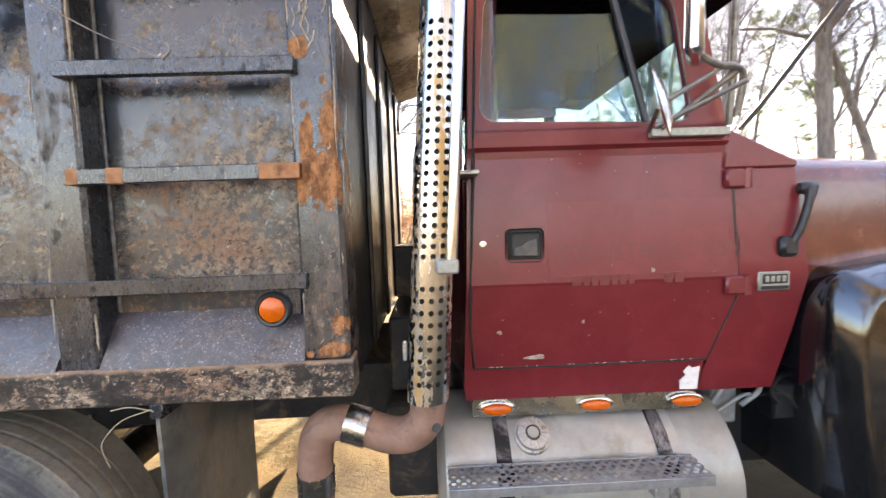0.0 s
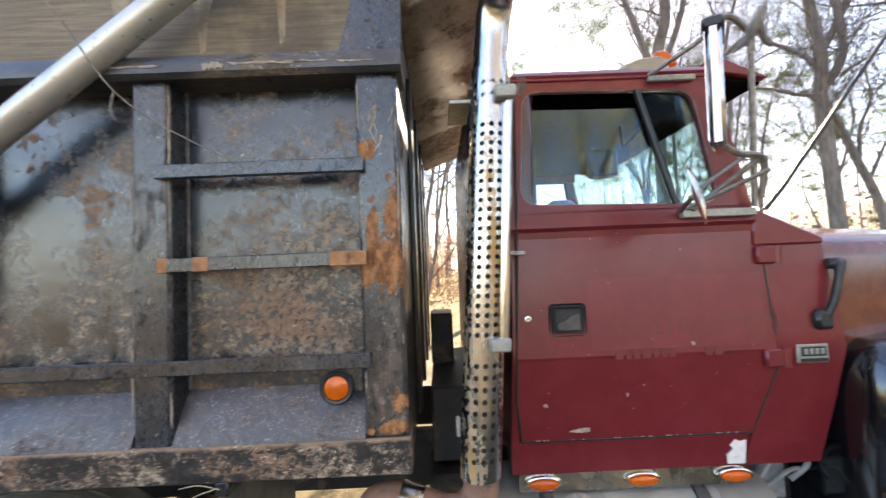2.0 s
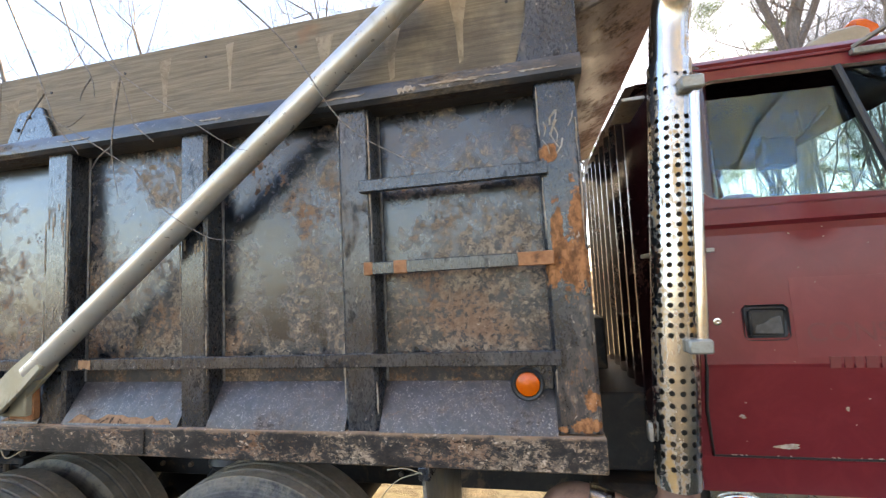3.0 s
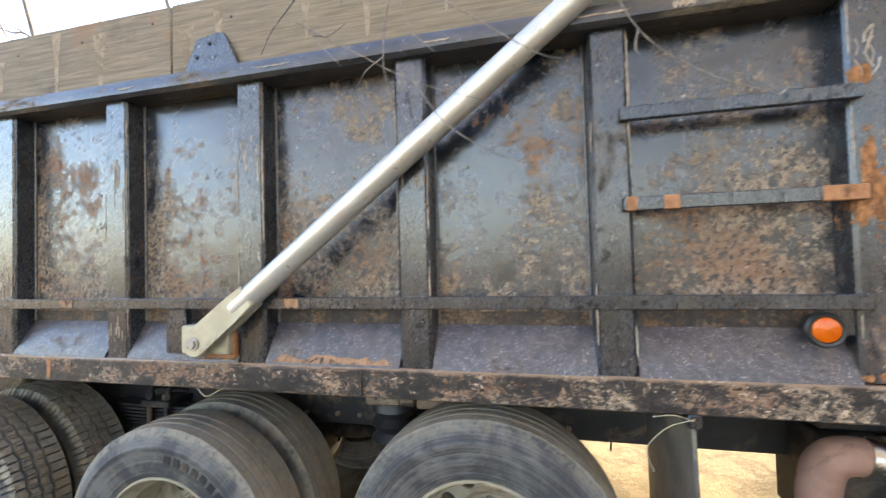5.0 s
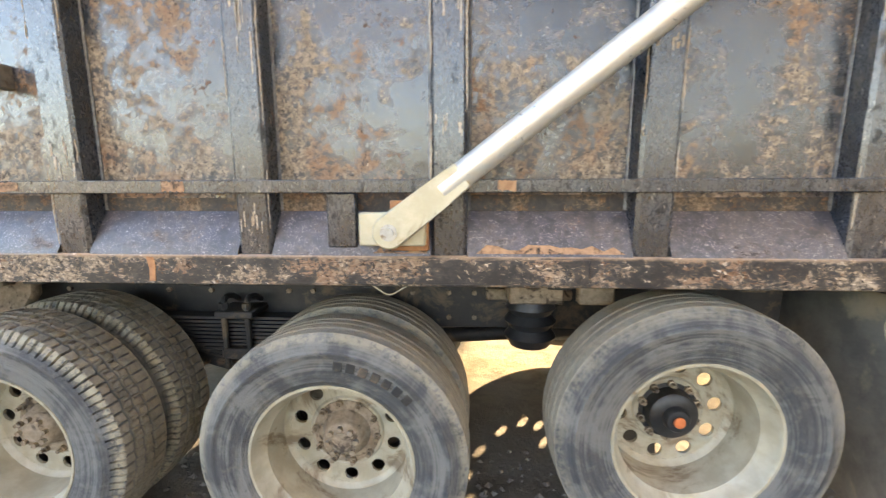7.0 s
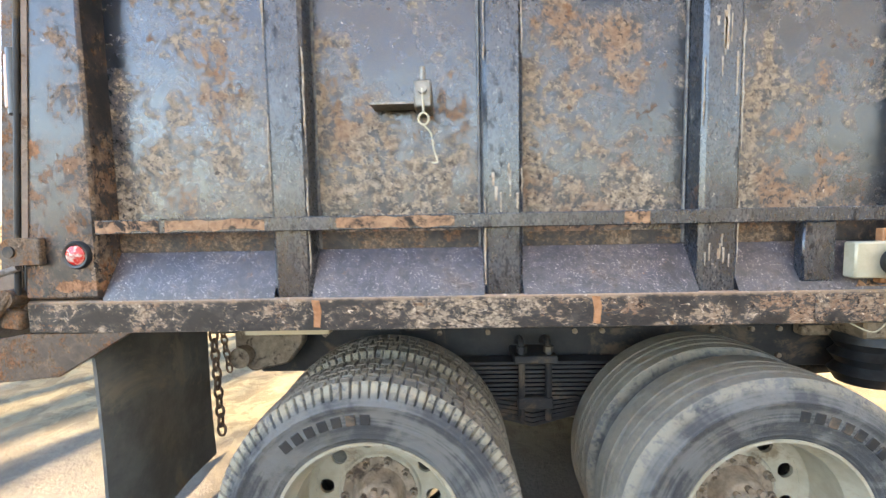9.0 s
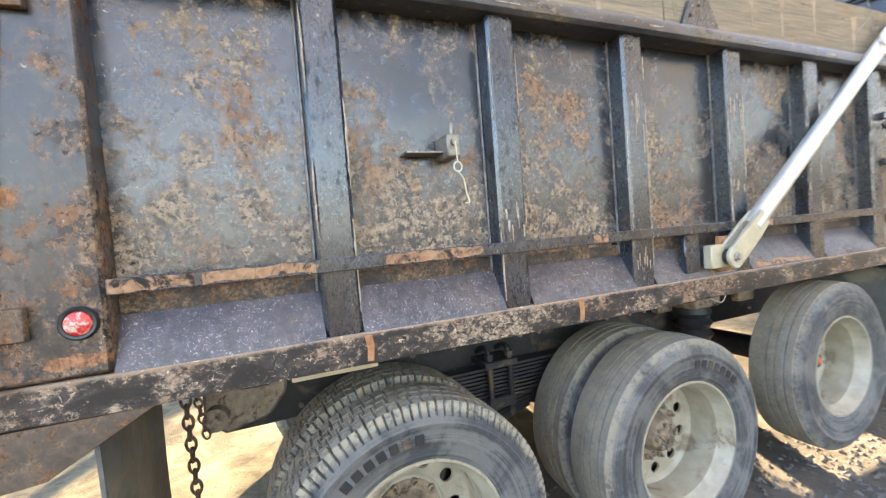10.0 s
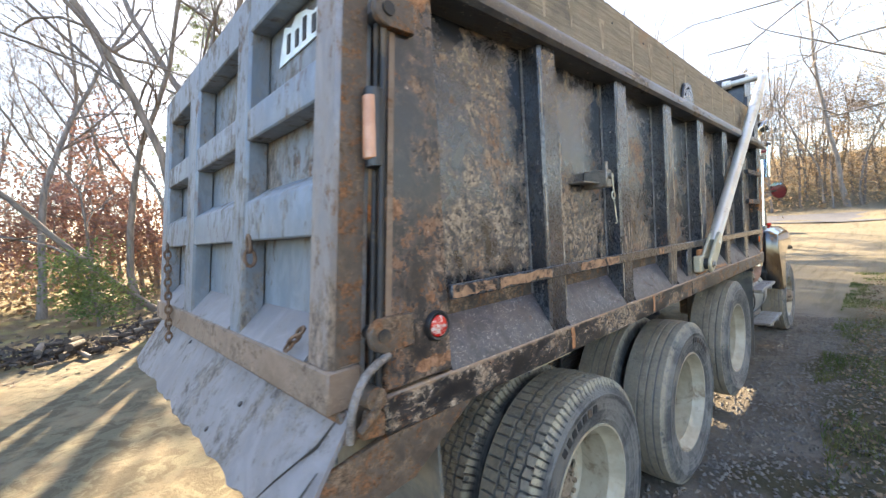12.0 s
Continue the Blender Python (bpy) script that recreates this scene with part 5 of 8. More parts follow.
def wheel(x, y, z, tyre, rim, hub, nut, cap=None, turn=0.0, side=1, label=""):
    m = Matrix.Translation((x, y, z)) @ Matrix.Rotation(turn, 4, "Y")
    if side < 0:
        m = m @ Matrix.Rotation(math.pi, 4, "Z")
    w = place("wheel", rim, truck, m, label)
    for nm, me in (("tyre", tyre), ("hub", hub), ("hub_cap", cap)):
        if me:
            o = new(nm, me)
            o.parent = w
    for k in range(8 if hub is HUB_D else 0):
        o = new("hub_bolt", BOLT_D)
        o.parent = w
        o.location = (0.062 * math.cos(0.785 * k + 0.2), 0.151, 0.062 * math.sin(0.785 * k + 0.2))
    for k in range(10):
        o = new("wheel_nut", nut[0])
        o.parent = w
        a = 2 * math.pi * k / 10 + 0.15
        o.location = (nut[1] * math.cos(a), nut[2], nut[1] * math.sin(a))
    return w


def bare_tyre(x, y, z, tyre, turn=0.0):
    w = place("inner_tyre", tyre, truck, Matrix.Translation((x, y, z)) @ Matrix.Rotation(turn, 4, "Y"), "inner dual tyre")
    return w


for x, z, ty, rm, hb, nt_, cp, tn in ((1.264, 0.505, TY_LUG, RIM_D, HUB_D, NUT_D, None, 0.1), (2.667, 0.505, TY_RIB, RIM_D, HUB_D, NUT_D, None, 0.9),
                                      (4.050, 0.648, TY_LIFT, RIM_L, HUB_L, NUT_L, CAP_L, 0.5)):
    w = wheel(x, 0.005, z, ty, rm, hb, nt_, cp, tn, 1, "cream steel wheel with a worn dusty tyre")
    for me in MARKS if ty is not TY_LIFT else ():
        new("sidewall_mark", me).parent = w
    if ty is not TY_LIFT:
        bare_tyre(x, 0.33, z, ty, tn + 0.3)
        bare_tyre(x, WIDE - 0.33 - 0.268, z, ty, tn)
    wheel(x, WIDE - 0.005, z, ty, rm, hb, nt_, cp, tn + 0.6, -1)
RIM_F = rim_mesh("rim", 0.312, 0.105, 10, 0.028, 0.205, 0.15)
HUB_F = mesh_of("hub", lathe(bmesh.new(), [(0.15, 0.10), (0.12, 0.08), (0.105, 0.02), (0.09, -0.03), (0.05, -0.04), (0.001, -0.042)], n=24), M_HUB)
NUT_F = (nut_mesh(M_BOLT), 0.135, 0.085)
for y, s in ((0.085, 1), (WIDE - 0.085, -1)):
    wheel(7.78, y, 0.485, TY_LIFT, RIM_F, HUB_F, NUT_F, None, 0.2, s, "steel front wheel with a ribbed tyre")

# ---- chassis ----
bm = bmesh.new()
for y in (0.78, 1.58):
    box(bm, 0.55, 8.75, y, y + 0.08, 0.80, 1.06, 0.006)
for x in (0.6, 1.9, 3.3, 4.7, 6.0, 7.2):
    box(bm, x, x + 0.12, 0.86, 1.58, 0.84, 1.02, 0.006)
chassis = part("chassis_frame", bm, M_FRAME, truck, "black steel chassis rails")
bm = bmesh.new()
for x in (0.9, 1.5, 1.75, 2.2, 2.34, 2.9, 3.1, 3.24, 3.9, 4.4):
    for z in (0.86, 1.0):
        cyl(bm, (x, 0.782, z), (x, 0.764, z), 0.014, n=6)
pieces("frame_bolt", bm, M_HUB, chassis)
bm = bmesh.new()
for y in (0.72, 1.56):
    box(bm, 0.3, 5.2, y, y + 0.14, 1.062, 1.235, 0.006)
for x in (0.7, 1.4, 2.1, 2.8, 3.5, 4.2, 4.9):
    box(bm, x, x + 0.09, 0.1, 2.34, 1.20, 1.29, 0.004)
part("body_subframe", bm, M_FRAME, chassis)
bm = bmesh.new()
for x, z in ((1.264, 0.505), (2.667, 0.505), (4.050, 0.648)):
    cyl(bm, (x, 0.25, z), (x, 2.2, z), 0.085, n=16)
    if x < 3:
        lathe(bm, [(0.02, -0.2), (0.15, -0.16), (0.2, 0.0), (0.15, 0.16), (0.02, 0.2)], (x, 1.22, z), "x", 20)
cyl(bm, (7.78, 0.4, 0.5), (7.78, 2.05, 0.5), 0.06, n=12)
cyl(bm, (2.6, 1.22, 0.55), (6.2, 1.22, 0.8), 0.05, n=12)
pieces("axle", bm, M_FRAME, chassis)
for y in (0.70, 1.66):
    bm = bmesh.new()
    for k in range(9):
        half = 0.62 - 0.05 * k
        tube(bm, [(1.965 - half, y, 0.80 - 0.025 * k), (1.965, y, 0.74 - 0.025 * k), (1.965 + half, y, 0.80 - 0.025 * k)], 0.012, 4)
        box(bm, 1.965 - half, 1.965 + half, y - 0.045, y + 0.045, 0.868 - 0.022 * k, 0.884 - 0.022 * k, 0.002)
    part("leaf_spring", bm, M_FRAME, chassis)
bm = bmesh.new()
for x in (1.90, 2.03):
    tube(bm, glide([(x, 0.63, 0.60), (x, 0.63, 0.95), (x, 0.70, 0.99), (x, 0.78, 0.95)], 4), 0.016, 8)
    cyl(bm, (x, 0.63, 0.94), (x, 0.63, 0.97), 0.026, n=6)
box(bm, 1.86, 2.07, 0.60, 0.80, 0.89, 0.93, 0.006)
box(bm, 1.88, 2.05, 0.61, 0.66, 0.66, 0.72, 0.006)
part("spring_clamp", bm, M_FRAME, chassis)
bm = bmesh.new()
lathe(bm, [(0.02, 0.16), (0.11, 0.16), (0.125, 0.12), (0.10, 0.085), (0.13, 0.05), (0.10, 0.01), (0.13, -0.03), (0.10, -0.08), (0.02, -0.09)], (3.52, 0.62, 0.86), "z", 28)
part("air_bellows", bm, M_DARK, chassis)
bm = bmesh.new()
box(bm, 3.40, 3.66, 0.50, 0.78, 1.02, 1.17, 0.01)
box(bm, 3.30, 3.75, 0.70, 0.77, 0.98, 1.04, 0.01)
box(bm, 3.70, 3.86, 0.40, 0.46, 1.05, 1.22, 0.01)
pieces("bellows_bracket", bm, M_HUB, chassis)
bm = bmesh.new()
prism(bm, [(0.50, 1.23), (0.86, 1.23), (0.84, 1.0), (0.76, 0.90), (0.58, 0.86), (0.50, 0.92)], "y", 0.62, 0.68, 0.012)
cyl(bm, (0.55, 0.56, 0.95), (0.55, 0.72, 0.95), 0.05, n=14)
prism(bm, [(0.70, 1.06), (0.75, 1.06), (0.80, 1.22), (0.66, 1.22)], "y", 0.55, 0.63, 0.008)
part("spring_hanger", bm, M_HUB, chassis, "rust-brown cast spring hanger")
bm = bmesh.new()
box(bm, 0.86, 1.15, 0.03, 0.12, 1.212, 1.231, 0.003)
part("packing_board", bm, plain("pale_timber", (0.36, 0.29, 0.18), (0.42, 0.35, 0.24), 9, 0.8), body)


def flap(x, y0, y1, z0, z1, label):
    bm = bmesh.new()
    n, k = 10, 12
    for i in range(n + 1):
        for j in range(k + 1):
            u, v = i / n, j / k
            bm.verts.new((x + 0.02 * math.sin(3 * u + 2 * v) * (1 - v) + 0.012 * math.sin(7 * u), y0 + (y1 - y0) * u, z0 + (z1 - z0) * v))
    bm.verts.ensure_lookup_table()
    for i in range(n):
        for j in range(k):
            a = i * (k + 1) + j
            bm.faces.new((bm.verts[a], bm.verts[a + k + 1], bm.verts[a + k + 2], bm.verts[a + 1]))
    got = bmesh.ops.extrude_face_region(bm, geom=bm.faces[:])
    bmesh.ops.translate(bm, verts=[g for g in got["geom"] if isinstance(g, bmesh.types.BMVert)], vec=(0.012, 0, 0))
    return part("mudflap", bm, M_FLAP, truck, label)


flap(4.735, 0.01, 0.62, 0.30, 1.235, "scuffed black rubber mudflap")
flap(0.33, 0.02, 0.66, 0.42, 1.235, "black rubber mudflap")
flap(0.33, 1.80, 2.36, 0.42, 1.235, "")
flap(4.735, 1.82, 2.43, 0.30, 1.235, "")
bm = bmesh.new()
box(bm, 4.725, 4.765, 0.0, 0.64, 1.19, 1.236, 0.004)
part("flap_bar", bm, M_POST, chassis)
bm = bmesh.new()
tube(bm, glide([(4.74, -0.01, 1.225), (4.66, -0.02, 1.20), (4.60, -0.02, 1.14), (4.60, -0.02, 1.10), (4.615, -0.02, 1.06)], 6), 0.002, 6)
tube(bm, glide([(4.62, -0.005, 1.225), (4.68, -0.01, 1.235), (4.74, 0.0, 1.215)], 5), 0.002, 6)
tube(bm, glide([(2.86, 0.01, 1.232), (2.92, -0.005, 1.205), (2.98, 0.01, 1.232)], 6), 0.0025, 6)
pieces("rope_end", bm, M_CORD, body, "frayed pale cord")

# ---- cab ----
SIDE = [(0.95, 0.335), (1.09, 0.312), (1.500, 0.256), (1.512, 0.253), (1.96, 0.276), (1.985, 0.274), (2.00, 0.262), (2.05, 0.272), (2.52, 0.318), (2.66, 0.345)]


def side_y(z):
    for (za, ya), (zb, yb) in zip(SIDE, SIDE[1:]):
        if z <= zb:
            return ya + (yb - ya) * (z - za) / (zb - za)
    return SIDE[-1][1]


def curve_x(pts, z):
    for (za, xa), (zb, xb) in zip(pts, pts[1:]):
        if z <= zb:
            return xa + (xb - xa) * (z - za) / (zb - za)
    return pts[-1][1]


def skin(bm, left, right, z0, z1, off, thick, cols=4):
    """A curved outer panel between two edges that run upward."""
    zs = sorted({z0, z1, *(z for z, _ in SIDE if z0 < z < z1), *(z0 + (z1 - z0) * k / 10 for k in range(11))})
    rows = []
    for z in zs:
        a, b = curve_x(left, z), curve_x(right, z)
        rows.append([bm.verts.new((a + (b - a) * k / cols, side_y(z) + off, z)) for k in range(cols + 1)])
    faces = [bm.faces.new((r[k], r[k + 1], s[k + 1], s[k])) for r, s in zip(rows, rows[1:]) for k in range(cols)]
    got = bmesh.ops.extrude_face_region(bm, geom=faces)
    bmesh.ops.translate(bm, verts=[g for g in got["geom"] if isinstance(g, bmesh.types.BMVert)], vec=(0, thick, 0))
    return bm


REAR_X = [(1.0, 5.682), (2.66, 5.748)]
DOOR_L = [(1.19, 5.728), (1.35, 5.712), (2.05, 5.745), (2.62, 5.775)]
DOOR_R = [(1.19, 6.612), (1.435, 6.700), (1.83, 6.680), (2.05, 6.655)]
COWL_R = [(1.055, 6.885), (1.30, 6.935), (1.50, 6.965), (1.92, 6.915)]

bm = bmesh.new()
box(bm, 5.72, 6.85, 0.34, 2.10, 1.10, 1.16, 0.01)
box(bm, 6.80, 6.84, 0.36, 2.08, 1.10, 1.92, 0.01)
box(bm, 5.745, 6.66, 2.13, 2.17, 1.10, 2.06, 0.01)
box(bm, 5.76, 5.84, 2.11, 2.15, 2.06, 2.62, 0.01)
prism(bm, [(6.58, 2.04), (6.68, 2.04), (6.58, 2.60), (6.50, 2.60)], "y", 2.10, 2.14, 0.01)
prism(bm, [(6.60, 2.03), (6.66, 2.03), (6.56, 2.60), (6.50, 2.60)], "y", 0.325, 0.36, 0.01)
box(bm, 5.76, 6.60, 2.08, 2.14, 2.53, 2.62, 0.01)
cab = part("cab", bm, M_MAROON, truck, "maroon day cab with worn paint")
# roof, with drip edge and front visor
bm = bmesh.new()
roof = [(0.335, 2.605), (0.325, 2.625), (0.34, 2.645), (0.45, 2.672), (0.8, 2.70), (1.22, 2.71), (1.64, 2.70), (1.99, 2.672), (2.10, 2.645), (2.115, 2.625), (2.105, 2.605)]
prism(bm, roof, "x", 5.742, 6.62)
for k in range(2):
    y = 0.322 if not k else 2.095
    box(bm, 5.75, 6.62, y, y + 0.02, 2.598, 2.612, 0.004)
part("cab_roof", bm, M_MAROON, cab)
bm = bmesh.new()
prism(bm, [(6.58, 2.625), (6.81, 2.585), (6.815, 2.595), (6.64, 2.675), (6.58, 2.68)], "y", 0.335, 2.10, 0.004)
part("sun_visor", bm, M_MAROON, cab)
# black sheet added below the visor for the shade under it
bm = bmesh.new()
prism(bm, [(6.57, 2.60), (6.80, 2.572), (6.80, 2.582), (6.57, 2.618)], "y", 0.36, 2.08, 0.002)
part("visor_lining", bm, M_CAB_DIM, cab)
# back wall with vertical beads and a window
bm = bmesh.new()
pts = [(0.335, 0.10), (0.42, 0.03)]
n = 9
for k in range(n):
    y = 0.50 + 1.46 * k / n
    w = 1.46 / n
    pts += [(y, 0.0), (y + w * 0.25, -0.022), (y + w * 0.5, -0.022), (y + w * 0.75, 0.0)]
pts += [(2.02, 0.03), (2.105, 0.10)]
lo = [bm.verts.new((5.60 + d, y, 1.25)) for y, d in pts]
low = [bm.verts.new((5.68 + d * 0.5, y, 1.11)) for y, d in pts]
hi = [bm.verts.new((5.61 + d, y, 2.61)) for y, d in pts]
for k in range(len(pts) - 1):
    bm.faces.new((lo[k], lo[k + 1], hi[k + 1], hi[k]))
    bm.faces.new((low[k], low[k + 1], lo[k + 1], lo[k]))
prism(bm, [(0.36, 2.60), (2.08, 2.60), (1.9, 2.67), (1.22, 2.69), (0.54, 2.67)], "x", 5.605, 5.76)
pieces("cab_back_panel", bm, M_MAROON_SHADED, cab, "ribbed back of the cab, maroon darkened for shade", 30)
bm = bmesh.new()
tube(bm, [(5.745, 0.425, 1.10), (5.75, 0.405, 1.26), (5.76, 0.345, 1.5), (5.78, 0.34, 2.0), (5.80, 0.385, 2.62)], 0.062, 16)
tube(bm, [(5.745, 2.08, 1.10), (5.76, 2.10, 1.5), (5.78, 2.10, 2.0), (5.80, 2.06, 2.62)], 0.062, 16)
pieces("cab_corner", bm, M_MAROON_SHADED, cab)
bm = bmesh.new()
skin(bm, REAR_X, [(1.19, 5.722), (1.35, 5.706), (2.05, 5.740), (2.62, 5.80)], 1.09, 2.60, 0.004, 0.03, 1)
part("rear_pillar", bm, M_MAROON, cab)
bm = bmesh.new()
skin(bm, [(1.05, 5.69), (1.185, 5.69)], [(1.05, 6.585), (1.185, 6.605)], 1.058, 1.183, 0.002, 0.03)
part("rocker_panel", bm, M_MAROON, cab, "maroon rocker panel with a bare primer patch")
bm = bmesh.new()
skin(bm, [(1.05, 6.589), (1.185, 6.612), (1.19, 6.618), (1.435, 6.706), (1.83, 6.686), (2.05, 6.661)], COWL_R + [(2.05, 6.66)], 1.058, 1.915, 0.002, 0.03)
part("cowl_panel", bm, M_MAROON, cab)
bm = bmesh.new()
prism(bm, [(6.66, 2.045), (6.92, 1.925), (6.92, 1.90), (6.64, 1.90)], "y", 0.262, 0.30, 0.008)
prism(bm, [(6.60, 2.03), (6.70, 2.03), (6.95, 1.93), (6.95, 1.86), (6.60, 1.86)], "y", 0.32, 2.12, 0.02)
part("cowl_top", bm, M_MAROON, cab)

# door with its window frame
bm = bmesh.new()
skin(bm, DOOR_L, DOOR_R, 1.19, 2.062, -0.004, 0.035)
centre = (6.13, 2.30)


def rounded(pts, r, k=5):
    out = []
    n = len(pts)
    for i in range(n):
        p, a, b = Vector(pts[i]), Vector(pts[i - 1]), Vector(pts[(i + 1) % n])
        u, v = (a - p).normalized(), (b - p).normalized()
        for j in range(k + 1):
            t = j / k
            out.append((p + u * r * (1 - t) ** 2 + v * r * t ** 2))
    return out


def hit_poly(pts, d):
    best = None
    for i in range(len(pts)):
        a, b = Vector(pts[i]) - Vector(centre), Vector(pts[(i + 1) % len(pts)]) - Vector(centre)
        e = b - a
        det = d.x * -e.y + d.y * e.x
        if abs(det) < 1e-9:
            continue
        s = (a.x * -e.y + a.y * e.x) / det
        t = (d.x * a.y - d.y * a.x) / det
        if s > 0 and -1e-6 <= t <= 1 + 1e-6 and (best is None or s < best):
            best = s
    return Vector(centre) + d * best


OUT = [(5.745, 2.055), (6.657, 2.055), (6.575, 2.60), (5.778, 2.60)]
WIN = [tuple(p) for p in rounded([(5.762, 2.092), (6.538, 2.070), (6.486, 2.548), (5.800, 2.560)], 0.075)]
dirs = [(Vector(p) - Vector(centre)).normalized() for p in WIN + OUT]
dirs.sort(key=lambda d: math.atan2(d.y, d.x))
for lo_off, hi_off in ((-0.004, 0.03),):
    rings = []
    for poly, off in ((OUT, lo_off), (WIN, lo_off), (WIN, hi_off), (OUT, hi_off)):
        rings.append([bm.verts.new((q.x, side_y(q.y) + off, q.y)) for q in (hit_poly(poly, d) for d in dirs)])
    for a, b in zip(rings, rings[1:] + rings[:1]):
        for k in range(len(a)):
            bm.faces.new((a[k], a[(k + 1) % len(a)], b[(k + 1) % len(a)], b[k]))
door = part("door", bm, M_MAROON, cab, "maroon door with faded lettering and chips", 6)
bm = bmesh.new()
loop = [(x, side_y(z) + 0.004, z) for x, z in [(curve_x(DOOR_L, z), z) for z in (2.6, 2.3, 2.05, 1.8, 1.5, 1.35, 1.19)] + [(6.1, 1.188)] + [(curve_x(DOOR_R, z), z) for z in (1.19, 1.3, 1.435, 1.6, 1.83, 2.05)]]
tube(bm, [(x, y - 0.005, z) for x, y, z in loop], 0.006, 6)
part("door_seal", bm, M_INK, door)
bm = bmesh.new()
ring = [(p[0], side_y(p[1]) + 0.001, p[1]) for p in WIN]
tube(bm, ring + ring[:1], 0.004, 6, False)
part("window_seal", bm, M_BRACKET, door)
bm = bmesh.new()
tube(bm, [(6.264, side_y(2.55), 2.55), (6.366, side_y(2.075), 2.075)], 0.014, 8)
part("vent_bar", bm, M_DARK, door)
for nm, poly in (("window_glass", [(5.77, 2.09), (6.366, 2.075), (6.280, 2.478), (5.797, 2.486)]), ("quarter_glass", [(6.366, 2.075), (6.535, 2.07), (6.486, 2.545), (6.264, 2.55)])):
    bm = bmesh.new()
    a = [bm.verts.new((x, side_y(z) + 0.016, z)) for x, z in poly]
    b = [bm.verts.new((x, side_y(z) + 0.020, z)) for x, z in poly]
    bm.faces.new(a)
    bm.faces.new(b[::-1])
    for k in range(4):
        bm.faces.new((a[k], a[(k + 1) % 4], b[(k + 1) % 4], b[k]))
    g = part(nm, bm, M_GLASS, door, "", 0)
    g.visible_shadow = False
bm = bmesh.new()
a = [bm.verts.new(p) for p in ((5.84, 2.13, 2.07), (6.60, 2.13, 2.07), (6.53, 2.11, 2.53), (5.84, 2.11, 2.53))]
bm.faces.new(a)
got = bmesh.ops.extrude_face_region(bm, geom=bm.faces[:])
bmesh.ops.translate(bm, verts=[g for g in got["geom"] if isinstance(g, bmesh.types.BMVert)], vec=(0, 0.005, 0))
g = part("window_glass", bm, M_GLASS, cab, "", 0)
g.visible_shadow = False
bm = bmesh.new()
a = [bm.verts.new(p) for p in ((6.66, 0.34, 2.04), (6.66, 2.10, 2.04), (6.56, 2.10, 2.60), (6.56, 0.34, 2.60))]
bm.faces.new(a)
got = bmesh.ops.extrude_face_region(bm, geom=bm.faces[:])
bmesh.ops.translate(bm, verts=[g for g in got["geom"] if isinstance(g, bmesh.types.BMVert)], vec=(0.005, 0, 0))
g = part("windshield", bm, M_GLASS, cab, "", 0)
g.visible_shadow = False
# handle, lock, hinges, badge, chips
bm = bmesh.new()
y = side_y(1.66) - 0.006
box(bm, 5.845, 5.985, y - 0.006, y + 0.010, 1.590, 1.712, 0.014)
hd = part("door_handle", bm, M_DARK, door, "recessed black handle")
bm = bmesh.new()
box(bm, 5.857, 5.973, y - 0.010, y, 1.602, 1.700, 0.012)
part("handle_cup", bm, M_INK, hd)
bm = bmesh.new()
prism(bm, [(5.87, 1.615), (5.96, 1.612), (5.955, 1.675), (5.925, 1.668), (5.905, 1.648), (5.875, 1.645)], "y", y - 0.014, y - 0.008, 0.003)
part("handle_paddle", bm, plain("worn_paddle", (0.05, 0.05, 0.05), (0.09, 0.09, 0.09), 30, 0.35), hd)
bm = bmesh.new()
lathe(bm, [(0.014, 0.006), (0.013, -0.004), (0.007, -0.006), (0.001, -0.004)], (5.765, side_y(1.66) - 0.006, 1.659), "y", 18)
part("door_lock", bm, M_BRIGHT, door)
for z, x in ((1.478, 6.694), (1.865, 6.698)):
    bm = bmesh.new()
    yy = side_y(z) - 0.008
    box(bm, x - 0.052, x + 0.03, yy - 0.016, yy + 0.01, z - 0.035, z + 0.035, 0.008)
    cyl(bm, (x + 0.028, yy - 0.008, z - 0.035), (x + 0.028, yy - 0.008, z + 0.035), 0.014, n=12)
    part("door_hinge", bm, M_MAROON, door)
bm = bmesh.new()
yy = side_y(1.48)
box(bm, 6.772, 6.892, yy - 0.008, yy + 0.003, 1.452, 1.522, 0.004)
badge = part("name_badge", bm, M_BADGE, cab, "small metal badge plate")
bm = bmesh.new()
box(bm, 6.785, 6.879, yy - 0.012, yy - 0.0085, 1.478, 1.513, 0.002)
box(bm, 6.780, 6.884, yy - 0.0115, yy - 0.0085, 1.457, 1.470, 0.001)
pieces("badge_field", bm, M_INK, badge)
bm = bmesh.new()
for k in range(4):
    box(bm, 6.793 + 0.021 * k, 6.807 + 0.021 * k, yy - 0.0145, yy - 0.0125, 1.485, 1.507, 0.001)
pieces("badge_bar", bm, M_BADGE, badge)
bm = bmesh.new()
prism(bm, [(x, z) for x, z in blotch(5.955, 1.228, 0.030, 0.010, 0, 21)], "y", side_y(1.228) - 0.0062, side_y(1.228))
prism(bm, blotch(5.82, 1.33, 0.010, 0.006, 0, 5, 14), "y", side_y(1.33) - 0.0062, side_y(1.33))
prism(bm, blotch(6.13, 1.36, 0.006, 0.006, 0, 6, 14), "y", side_y(1.36) - 0.0062, side_y(1.36))
prism(bm, blotch(6.38, 1.545, 0.006, 0.009, 0, 7, 14), "y", side_y(1.545) - 0.0062, side_y(1.545))
for k in range(26):
    x, z = rnd.uniform(5.78, 6.62), rnd.uniform(1.2, 1.98)
    s = rnd.uniform(0.0010, 0.0022)
    prism(bm, blotch(x, z, s * 1.4, s, 0, k, 9), "y", side_y(z) - 0.0062, side_y(z) - 0.002)
